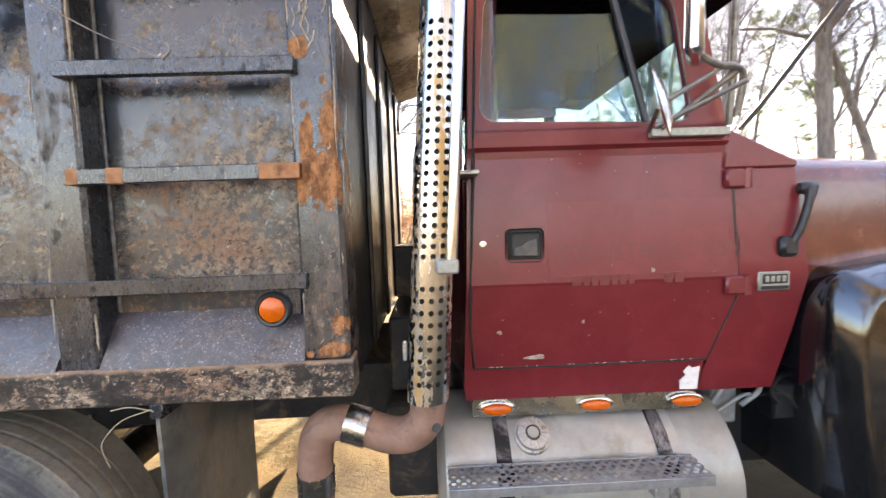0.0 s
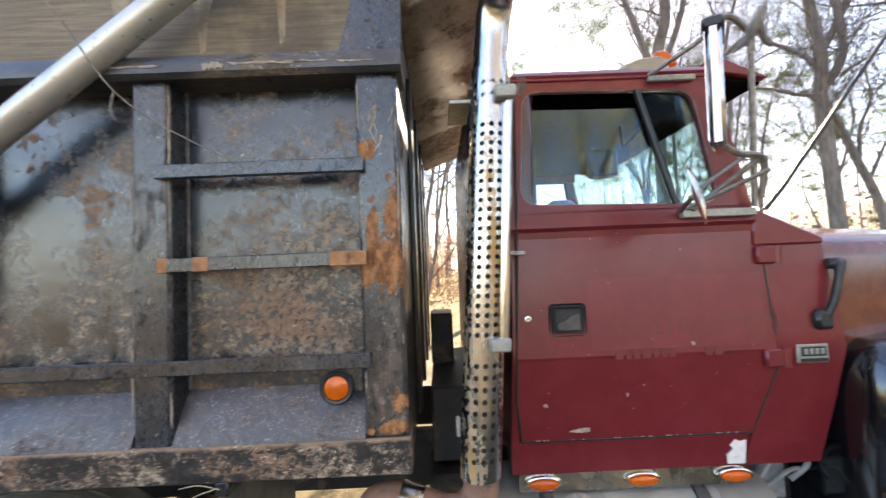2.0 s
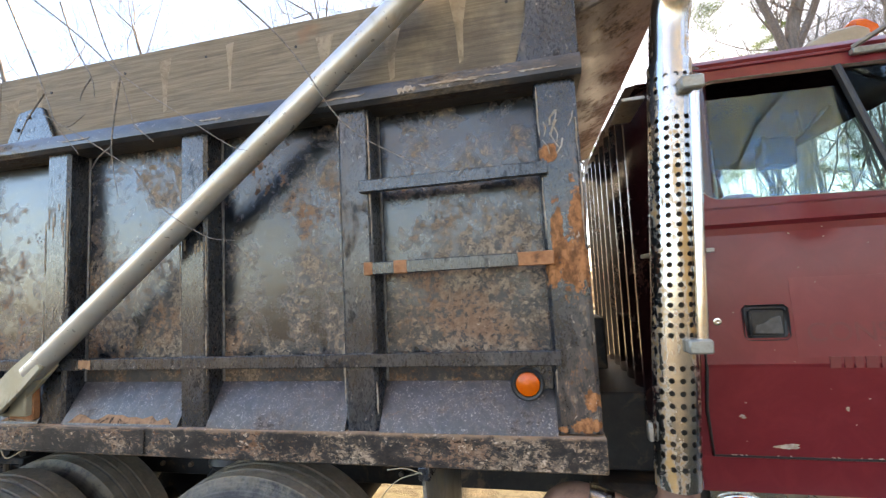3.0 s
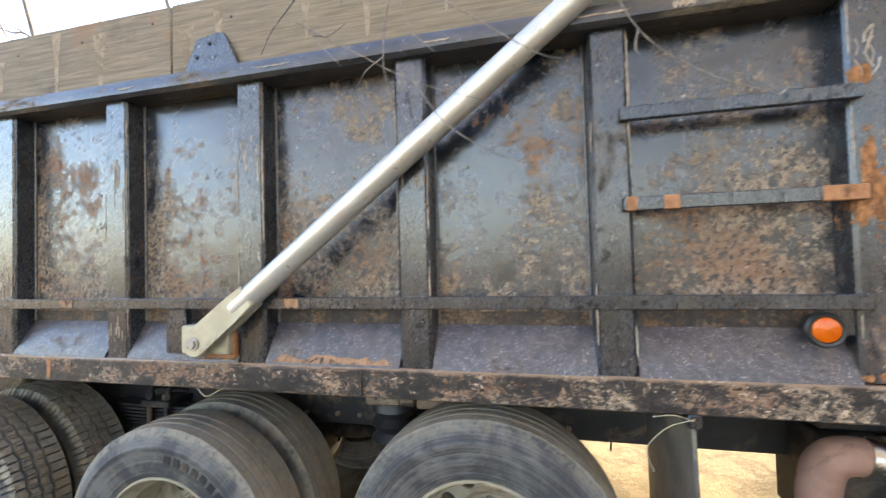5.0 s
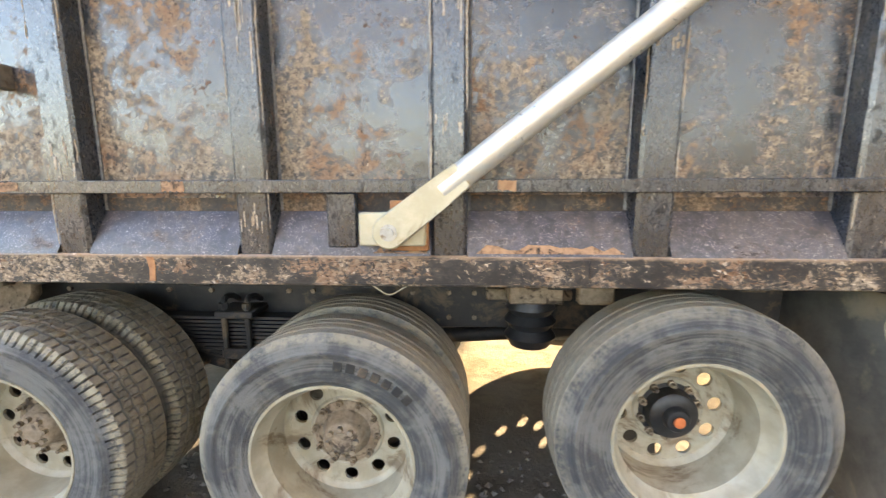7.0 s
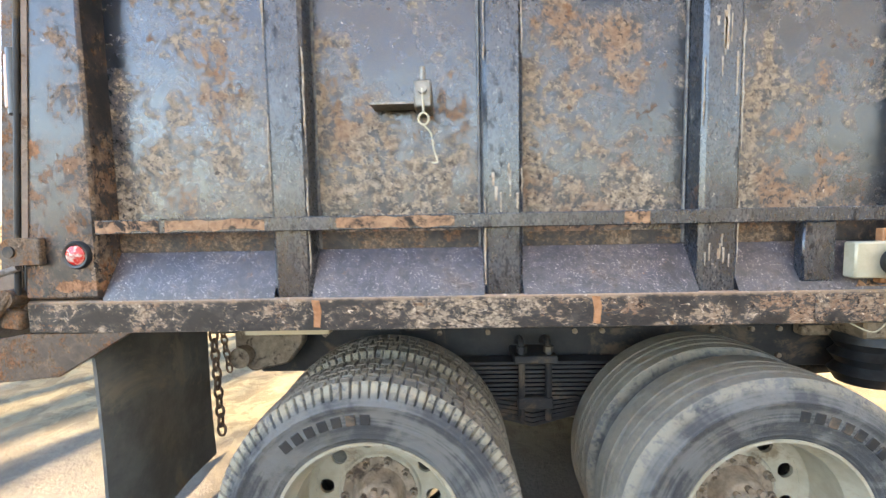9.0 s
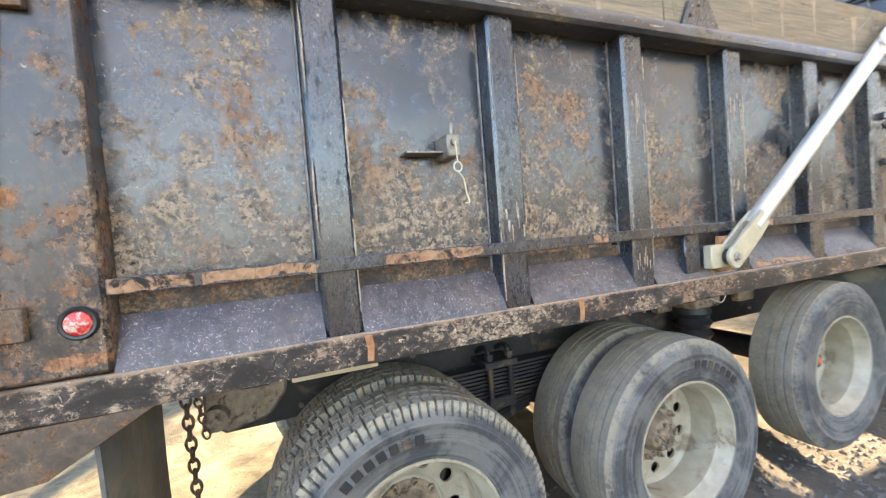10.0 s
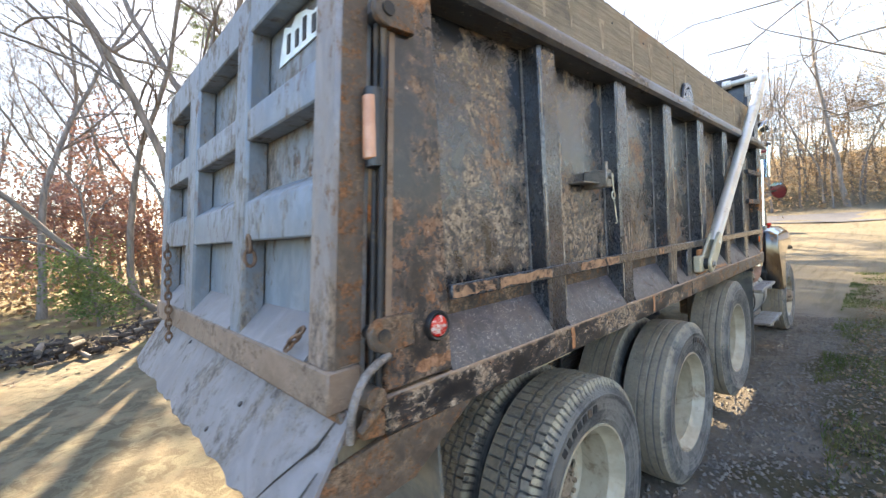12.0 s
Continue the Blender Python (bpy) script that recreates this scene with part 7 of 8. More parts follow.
part("aerial_rod", bm, M_DARK, cab, "dark slanted aerial rod")
for y in (0.52, 0.87, 1.22, 1.57, 1.92):
    bm = bmesh.new()
    prism(bm, [(6.24, 2.66), (6.50, 2.66), (6.50, 2.75), (6.46, 2.772), (6.38, 2.762), (6.30, 2.735), (6.25, 2.70)], "y", y - 0.045, y + 0.045, 0.010)
    base = part("roof_lamp", bm, M_RIM, cab)
    bm = bmesh.new()
    prism(bm, [(6.45, 2.72), (6.54, 2.72), (6.535, 2.765), (6.49, 2.80), (6.44, 2.795)], "y", y - 0.04, y + 0.04, 0.012)
    part("lens", bm, M_AMBER, base)
bm = bmesh.new()
tube(bm, [(5.87, 1.0, 2.68), (5.872, 1.0, 2.80), (5.868, 1.0, 2.84)], [0.016, 0.014, 0.005], 10)
part("roof_horn", bm, M_BRIGHT, cab)

# ---- ground, road ----
def hill(x, y):
    z = 0.0
    if x > 36:
        z += min(0.07 * (x - 36), 4.0)
    if x > 68:
        z += min(0.26 * (x - 68), 8.0)
    far = max(0.0, math.hypot(x - 3, y - 1.2) - 7)
    z += min(far * 0.02, 0.35) * noise.noise((x * 0.18, y * 0.18, 0.3))
    z += 0.012 * noise.noise((x * 1.3, y * 1.3, 5.0)) + 0.006 * noise.noise((x * 4, y * 4, 9.0))
    if y > 10:
        z += 0.02 * (y - 10) * (1 if y < 40 else 0) + (0.6 if y >= 40 else 0)
    return z - 0.043


def axis_steps(lo, hi, mid, fine):
    out, s = [mid], fine
    while out[-1] < hi:
        out.append(out[-1] + s)
        s *= 1.05
    back, s = [mid], fine
    while back[-1] > lo:
        back.append(back[-1] - s)
        s *= 1.05
    return back[:0:-1] + out


gx, gy = axis_steps(-400, 600, 3.0, 0.16), axis_steps(-400, 500, 0.5, 0.14)
verts = [(x, y, hill(x, y)) for x in gx for y in gy]
m_ = len(gy)
faces = [(i * m_ + j, (i + 1) * m_ + j, (i + 1) * m_ + j + 1, i * m_ + j + 1) for i in range(len(gx) - 1) for j in range(m_ - 1)]
ground = new("ground", raw_mesh("ground", verts, faces, M_EARTH, True))
tagged(ground, "pale gravel drive with leaf litter and a grass verge", "ground", kind="structure")
verts, faces = [], []
for k in range(60):
    y = -150 + 5.2 * k
    for x in (47.0 + 0.02 * y, 57.0 + 0.02 * y):
        verts.append((x, y, hill(x, y) + 0.06))
    if k:
        faces.append((2 * k - 2, 2 * k - 1, 2 * k + 1, 2 * k))
tagged(new("road", raw_mesh("road", verts, faces, M_ROAD)), "grey asphalt road beyond the clearing", "road", kind="structure")


# ---- stones, grass, dead leaves ----
def scatter_stones(count, seed):
    r = random.Random(seed)
    verts, faces = [], []
    for _ in range(count):
        x, y = r.uniform(-1.5, 9.0), r.choice((r.gauss(-0.25, 0.35), r.uniform(-1.6, 0.9)))
        s = r.uniform(0.006, 0.022)
        z = hill(x, y) + s * 0.2
        b = len(verts)
        for dx, dy, dz in ((1, 0, 0), (-1, 0, 0), (0, 1, 0), (0, -1, 0), (0, 0, 0.8), (0, 0, -0.5)):
            verts.append((x + s * (dx + r.uniform(-0.4, 0.4)), y + s * (dy + r.uniform(-0.4, 0.4)), z + s * dz))
        faces += [(b + p, b + q, b + 4) for p, q in ((0, 2), (2, 1), (1, 3), (3, 0))]
    return raw_mesh("gravel", verts, faces, M_STONE)


tagged(new("gravel", scatter_stones(9000, 3)), "loose grey gravel stones beside the truck", "gravel", kind="stuff")
r = random.Random(8)
verts, faces = [], []
for _ in range(20000):
    x = r.uniform(-2, 16)
    y = -0.72 + 0.34 * min(1, max(0, (x - 2.5) / 3)) - abs(r.gauss(0, 0.45))
    if noise.noise((x * 0.9, y * 1.5, 2.0)) + 0.5 * noise.noise((x * 4, y * 4, 7.0)) < 0.0:
        continue
    h, a = r.uniform(0.02, 0.075), r.uniform(0, 6.28)
    z, b = hill(x, y), len(verts)
    dx, dy = 0.004 * math.cos(a), 0.004 * math.sin(a)
    verts += [(x - dx, y - dy, z), (x + dx, y + dy, z), (x + r.uniform(-0.03, 0.03), y + r.uniform(-0.03, 0.03), z + h)]
    faces.append((b, b + 1, b + 2))
tagged(new("grass", raw_mesh("grass", verts, faces, M_GRASS)), "short green grass verge", "grass", kind="stuff")
verts, faces = [], []
for _ in range(30000):
    if r.random() < 0.4:
        x, y = r.uniform(-3, 14), -0.6 - abs(r.gauss(0, 2.5))
    else:
        x, y = r.uniform(-22, 34), r.uniform(7.0, 34)
    s, a = r.uniform(0.012, 0.032) * (2.4 if y > 6 else 1), r.uniform(0, 6.28)
    z, b = hill(x, y) + 0.006, len(verts)
    ca_, sa_ = s * math.cos(a), s * math.sin(a)
    verts += [(x - ca_, y - sa_, z + r.uniform(0, 0.02)), (x + sa_ * 0.5, y - ca_ * 0.5, z + r.uniform(0, 0.03)), (x + ca_, y + sa_, z + r.uniform(0, 0.03)), (x - sa_ * 0.5, y + ca_ * 0.5, z)]
    faces.append((b, b + 1, b + 2, b + 3))
tagged(new("leaf_litter", raw_mesh("leaf_litter", verts, faces, M_LITTER)), "scattered dry brown leaves", "leaves", kind="stuff")


# ---- trees ----
def grow(seed, height, girth, fork=0.55, spread=0.7, depth=5, lift=0.12, bare=0.33, twigs=1.0):
    """Tapered trunk and limbs. Returns trunk and limb meshes and the tips."""
    r = random.Random(seed)
    wood = {0: ([], []), 1: ([], [])}
    tips = []

    def ring(store, p, d, rad, n):
        s = d.orthogonal().normalized()
        u = d.cross(s)
        b = len(store[0])
        for k in range(n):
            a = 2 * math.pi * k / n
            store[0].append(tuple(p + rad * (math.cos(a) * s + math.sin(a) * u)))
        return b

    def limb(p, d, length, rad, level):
        n = (10, 6, 5, 4, 3, 3, 3)[level]
        segs = (9, 6, 5, 4, 3, 2, 2)[level]
        store = wood[0 if level == 0 else 1]
        prev = ring(store, p, d, rad * (1.35 if level == 0 else 1), n)
        here = p
        for k in range(1, segs + 1):
            bend = 0.10 if level == 0 else 0.24
            d = (d + Vector((r.gauss(0, bend), r.gauss(0, bend), r.gauss(0, bend) + (lift if level else 0.03)))).normalized()
            here = here + d * (length / segs)
            t = k / segs
            rr = rad * (1 - 0.62 * t) if level < depth else rad * (1 - 0.8 * t)
            b = ring(store, here, d, max(rr, 0.0035), n)
            for q in range(n):
                store[1].append((prev + q, prev + (q + 1) % n, b + (q + 1) % n, b + q))
            prev = b
            if level < depth and (t > bare or level > 0):
                count = (2, 2, 2, 2, 2)[level] if level < 5 else 1
                for _ in range(count):
                    if r.random() < (0.66 if level == 0 else 0.40 * twigs):
                        side = Vector((r.gauss(0, 1), r.gauss(0, 1), r.gauss(0, 0.5)))
                        side = (side - d * side.dot(d)).normalized()
                        nd = (d * (1 - spread * 0.6) + side * spread).normalized()
                        limb(here, nd, length * r.uniform(0.38, 0.66) * (1 - 0.35 * t if level == 0 else 1), rr * r.uniform(0.42, 0.62), level + 1)
        if level < depth and level > 0:
            limb(here, d, length * 0.5, rad * 0.36, level + 1)
        tips.append((here, level))

    limb(Vector((0, 0, -0.1)), Vector((r.gauss(0, 0.04), r.gauss(0, 0.04), 1)).normalized(), height, girth, 0)
    return wood, tips


def tree(name, base, seed, height, girth, label, category="tree", bark=None, leaves=None, leaf_n=0, leaf_size=0.09, low=0.0, **kw):
    wood, tips = grow(seed, height, girth, **kw)
    t = thing(name, base, label, category, "trees in the woods")
    shift = Matrix.Translation(Vector(base))
    for nm, k, mat_ in (("trunk", 0, bark or M_BARK), ("crown", 1, bark or M_TWIG)):
        me = raw_mesh(nm, *wood[k], mat_, True)
        o = new(nm, me)
        o.parent = t
    if leaves:
        r = random.Random(seed + 1)
        verts, faces = [], []
        pts = [p for p, lv in tips if lv >= 2 and p.z > low]
        for _ in range(leaf_n):
            c = r.choice(pts) + Vector((r.gauss(0, 0.22), r.gauss(0, 0.22), r.gauss(0, 0.14)))
            u = Vector((r.gauss(0, 1), r.gauss(0, 1), r.gauss(0, 0.6))).normalized() * leaf_size * r.uniform(0.6, 1.3)
            w = u.orthogonal().normalized() * leaf_size * 0.5
            b = len(verts)
            verts += [tuple(c - u), tuple(c + w), tuple(c + u), tuple(c - w)]
            faces.append((b, b + 1, b + 2, b + 3))
        o = new("foliage", raw_mesh("foliage", verts, faces, leaves))
        o.parent = t
    return t


def stand(proto, spots, r):
    for x, y, s in spots:
        if y > 7 and 2.2 < x - 0.445 * (y - 2) < (11.8 if y < 19 else 8.5):   # a clearing lets the sun onto the truck's far side
            continue
        if 10.5 < x < 32 and 5.5 < y < 19.5:   # open corner beyond the hood, with its own few trees
            continue
        m = Matrix.Translation((x, y, hill(x, y))) @ Matrix.Rotation(r.uniform(0, 6.28), 4, "Z") @ Matrix.Diagonal((s, s, s, 1))
        copy_thing(proto, m)


r = random.Random(11)
BARE = "tall bare grey-barked tree in the woods"
protos = [
    tree("bare_tree", (22.5, 24.0, hill(22.5, 24.0)), 101, 13.0, 0.125, BARE, depth=5, bare=0.25, twigs=1.12),
    tree("bare_tree", (28.0, 27.0, hill(28.0, 27.0)), 102, 15.0, 0.145, BARE, depth=5, bare=0.3, twigs=1.08),
    tree("bare_tree", (6.6, 12.5, hill(6.6, 12.5)), 103, 12.0, 0.11, BARE, depth=5, bare=0.22, twigs=0.9),
    tree("bare_tree", (-9.0, 18.5, hill(-9.0, 18.5)), 104, 14.0, 0.15, BARE, depth=5, bare=0.35, twigs=0.85),
]
thin = [
    tree("young_tree", (4.9, 10.8, hill(4.9, 10.8)), 105, 8.0, 0.06, "slender bare young tree among leaf litter", depth=4, bare=0.2),
    tree("young_tree", (19.5, 21.5, hill(19.5, 21.5)), 106, 9.5, 0.075, "slender bare young tree among leaf litter", depth=4, bare=0.25),
]
oak = tree("russet_tree", (0.2, 17.0, hill(0.2, 17.0)), 107, 5.2, 0.07, "small tree still holding russet leaves", leaves=M_REDLEAF, leaf_n=4200, leaf_size=0.08, depth=4, bare=0.12, lift=0.02, spread=0.85)
tan = tree("tan_leaved_tree", (38.0, 8.0, hill(38.0, 8.0)), 108, 9.0, 0.11, "roadside tree with dry tan leaves", leaves=M_TANLEAF, leaf_n=5200, leaf_size=0.09, depth=4, bare=0.1, lift=0.02, spread=0.85)
pine = tree("pine_tree", (19.5, 26.0, hill(19.5, 26.0)), 109, 14.0, 0.17, "tall pine with a thin green crown", leaves=M_PINE, leaf_n=14000, leaf_size=0.06, low=4.5, depth=3, bare=0.35, lift=0.03, spread=0.9)
bush = tree("evergreen_bush", (0.15, 12.2, hill(0.15, 12.2)), 110, 1.6, 0.04, "young green pine at the edge of the woods", leaves=M_PINE, leaf_n=2600, leaf_size=0.05, depth=3, bare=0.02, lift=0.03, spread=0.95)

spots = []
tries = 0
while len(spots) < 30 and tries < 4000:
    tries += 1
    x, y = r.uniform(-26, 30), r.uniform(11, 44)
    if all((x - a) ** 2 + (y - b) ** 2 > 5 for a, b, _ in spots) and math.hypot(x + 0.6, y - 11.9) > 2.5:
        spots.append((x, y, r.uniform(0.75, 1.2)))
spots = [q for q in spots if abs(q[0] - 0.445 * (q[1] - 5)) > 3.2]
for k, p in enumerate(protos):
    stand(p, spots[k::4], r)
spots = [(r.uniform(-20, 26), r.uniform(9.5, 30), r.uniform(0.7, 1.25)) for _ in range(34)]
spots = [q for q in spots if abs(q[0] - 0.445 * (q[1] - 5)) > 2.4]
for k, p in enumerate(thin):
    stand(p, spots[k::2], r)
stand(oak, [(-3.6, 15.5, 0.6), (1.9, 18.5, 0.62), (-6.0, 18.5, 0.7), (4.2, 21.5, 0.7), (12.5, 26.0, 0.7), (-10.5, 17.0, 0.7)], r)
stand(pine, [(10.0, 30.0, 1.0), (17.0, 33.0, 1.1), (21.0, 28.0, 0.9), (6.0, 34.0, 1.0), (25.0, 36.0, 1.1)], r)
stand(tan, [(66.0 + r.uniform(0, 14), -26 + 3.6 * k, r.uniform(0.9, 1.5)) for k in range(16)], r)
stand(protos[1], [(63.0 + r.uniform(0, 16), -30 + 5.5 * k, r.uniform(0.9, 1.3)) for k in range(12)], r)
stand(protos[3], [(30.0 + r.uniform(0, 8), 12 + 5 * k, r.uniform(0.9, 1.2)) for k in range(5)], r)
# woods on the near side, behind the walk
stand(protos[0], [(-9, -15, 1.0), (21, -17, 1.0)], r)
stand(protos[2], [(-4, -19, 1.0), (26, -19, 1.1), (14.5, -24, 0.9)], r)
stand(thin[0], [(r.uniform(-8, 4), r.uniform(-22, -14), r.uniform(0.8, 1.2)) for _ in range(5)], r)

# far belt of stems all round
verts, faces = [], []
for _ in range(1500):
    a, d = r.uniform(0, 2 * math.pi), r.uniform(46, 95)
    x, y = 3 + d * math.cos(a), 2 + d * math.sin(a)
    if 44 < x < 62:
        continue
    h, g, b = r.uniform(7, 15), r.uniform(0.05, 0.16), len(verts)
    z, lx, ly = hill(x, y), r.gauss(0, 0.5), r.gauss(0, 0.5)
    for k in range(4):
        verts.append((x + g * math.cos(k * 1.57), y + g * math.sin(k * 1.57), z - 0.2))
    for k in range(4):
        verts.append((x + lx + 0.2 * g * math.cos(k * 1.57), y + ly + 0.2 * g * math.sin(k * 1.57), z + h))
    faces += [(b + k, b + (k + 1) % 4, b + 4 + (k + 1) % 4, b + 4 + k) for k in range(4)]
    for _ in range(9):
        t = r.uniform(0.25, 0.95)
        px, py, pz = x + lx * t, y + ly * t, z + h * t
        q, L = r.uniform(0, 6.28), r.uniform(0.8, 2.6) * (1.1 - t)
        c = len(verts)
        verts += [(px, py, pz), (px, py, pz + 0.05), (px + L * math.cos(q), py + L * math.sin(q), pz + L * r.uniform(0.3, 0.9))]
        faces.append((c, c + 1, c + 2))
tagged(new("far_woods", raw_mesh("far_woods", verts, faces, M_TWIG)), "distant belt of bare woods", "woods", kind="stuff")
verts, faces = [], []
for _ in range(16000):
    a, d = r.uniform(0, 2 * math.pi), r.uniform(28, 90)
    x, y = 3 + d * math.cos(a), 2 + d * math.sin(a)
    if 40 < x < 62 or (x > 8 and abs(y) < 12 and x < 62):
        continue
    z, s, b = hill(x, y) + abs(r.gauss(0, 1.3)), r.uniform(0.12, 0.34), len(verts)
    u, w = Vector((r.gauss(0, 1), r.gauss(0, 1), r.gauss(0, 1))).normalized() * s, Vector((r.gauss(0, 1), r.gauss(0, 1), r.gauss(0, 1))).normalized() * s
    c = Vector((x, y, z))
    verts += [tuple(c - u), tuple(c + w), tuple(c + u), tuple(c - w)]
    faces.append((b, b + 1, b + 2, b + 3))
tagged(new("undergrowth", raw_mesh("undergrowth", verts, faces, M_TANLEAF)), "dry tan undergrowth at the wood's edge", "undergrowth", kind="stuff")

# ---- log pile at the wood's edge ----
pile = thing("log_pile", (-1.0, 8.7, 0), "heap of dark cut logs and brush", "log pile")
r = random.Random(21)
for k in range(70):
    x, y = r.uniform(-4.5, 1.6), 9.2 + r.gauss(0, 0.5)
    y += max(0, x) * 1.2
    z = hill(x, y) + 0.05 + abs(r.gauss(0, 0.10))
    a, L, g = r.gauss(0.3, 0.9), r.uniform(0.15, 0.5), r.uniform(0.02, 0.065)
    d = Vector((math.cos(a), math.sin(a), r.gauss(0, 0.12))) * L / 2
    c = Vector((x, y, z))
    bm = bmesh.new()
    tube(bm, [c - d, c - d * 0.3, c + d * 0.4, c + d], [g, g * 1.04, g * 0.97, g * 0.92], 9)
    part("log", bm, M_LOG if k % 9 == 0 else M_DEBRIS, pile)
verts, faces = [], []
for _ in range(2600):
    x = r.uniform(-6, 2.0)
    y = 9.4 + r.gauss(0, 0.5) + max(0, x) * 1.3
    c = Vector((x, y, hill(x, y) + abs(r.gauss(0, 0.10))))
    u = Vector((r.gauss(0, 1), r.gauss(0, 1), r.gauss(0, 0.5))).normalized() * r.uniform(0.03, 0.12)
    w, b = u.orthogonal().normalized() * r.uniform(0.012, 0.05), len(verts)
    verts += [tuple(c - u), tuple(c + w), tuple(c + u), tuple(c - w)]
    faces.append((b, b + 1, b + 2, b + 3))
tagged(new("brush_debris", raw_mesh("brush_debris", verts, faces, M_DEBRIS)), "dark broken sticks and bark along the drive", "debris", kind="stuff")

# ---- twigs that hang before the truck ----
def twig(base, name, lines, rad, label):
    t = thing(name, base, label, "branch", "twigs over the walk")
    bm = bmesh.new()
    for pts in lines:
        line = glide(pts, 6)
        n = len(line)
        tube(bm, line, [rad * (1 if rad > 0.01 else 0.6) * (1 - 0.75 * k / n) for k in range(n)], 6)
    part("stem", bm, M_TWIG if rad > 0.02 else M_NEARTWIG, t)
    return t


stem = lambda pts: [Vector(q) for q in pts]
twig((4.9, -0.2, 2.2), "hanging_twig", [[(4.10, -0.45, 2.95), (4.42, -0.28, 2.64), (4.58, -0.20, 2.38), (4.76, -0.16, 2.25), (4.94, -0.15, 2.17)],
      [(4.58, -0.20, 2.38), (4.57, -0.20, 2.33), (4.585, -0.20, 2.30)], [(4.94, -0.15, 2.17), (4.96, -0.15, 2.19), (4.95, -0.15, 2.21)]], 0.006, "thin dark twig hanging before the dump body")
twig((3.6, -0.3, 2.5), "hanging_twig", [[(3.40, -0.36, 2.95), (3.50, -0.35, 2.73), (3.59, -0.35, 2.55), (3.645, -0.35, 2.43), (3.74, -0.35, 2.32)],
      [(3.59, -0.35, 2.55), (3.50, -0.34, 2.47), (3.46, -0.34, 2.40)], [(3.645, -0.35, 2.43), (3.70, -0.35, 2.42), (3.76, -0.35, 2.45)]], 0.006, "thin dark twig hanging before the dump body")
twig((3.8, -0.3, 2.5), "hanging_twig", [[(3.66, -0.36, 2.85), (3.712, -0.35, 2.696), (3.784, -0.35, 2.572), (3.80, -0.35, 2.50)], [(3.784, -0.35, 2.572), (3.75, -0.35, 2.53), (3.74, -0.35, 2.50)]], 0.005, "thin dark twig hanging before the dump body")
twig((3.9, -0.3, 2.5), "hanging_twig", [[(3.78, -0.36, 2.85), (3.839, -0.35, 2.672), (3.901, -0.35, 2.553), (3.957, -0.35, 2.386)], [(3.90, -0.35, 2.553), (3.87, -0.35, 2.33), (3.902, -0.35, 2.152)],
      [(3.87, -0.35, 2.33), (3.82, -0.35, 2.30), (3.79, -0.35, 2.26)], [(3.957, -0.35, 2.386), (4.02, -0.34, 2.33)]], 0.005, "thin dark twig hanging before the dump body")
twig((4.1, -0.4, 2.4), "hanging_twig", [[(3.55, -0.45, 2.90), (3.777, -0.40, 2.70), (3.964, -0.38, 2.522), (4.16, -0.36, 2.378), (4.30, -0.35, 2.28), (4.36, -0.35, 2.257)]], 0.005, "thin dark twig hanging before the dump body")
twig((4.0, -0.35, 2.2), "hanging_twig", [[(3.60, -0.36, 2.47), (3.776, -0.35, 2.361), (3.961, -0.35, 2.248), (4.156, -0.35, 2.171)], [(3.96, -0.35, 2.248), (4.05, -0.34, 2.12), (4.2, -0.33, 2.02), (4.30, -0.33, 2.0)]], 0.004, "thin dark twig hanging before the dump body")
twig((5.65, -1.05, 2.0), "hanging_branch", [[(5.72, -1.12, 2.20), (5.672, -1.10, 2.10), (5.648, -1.078, 2.045), (5.647, -1.068, 2.028), (5.645, -1.062, 2.017), (5.644, -1.054, 2.006)],
      [(5.644, -1.054, 2.006), (5.640, -1.050, 1.999), (5.634, -1.046, 1.993)], [(5.644, -1.056, 2.009), (5.652, -1.05, 2.0), (5.658, -1.048, 1.996)], [(5.645, -1.06, 2.014), (5.640, -1.054, 2.003), (5.641, -1.05, 1.995)]], 0.0055, "dark branch hanging close before the cab")

# trees that stand out beyond the hood and over the walk
r = random.Random(33)
stand(protos[3], [(13.5, -5.5, 0.8), (21.0, -6.5, 0.9)], r)


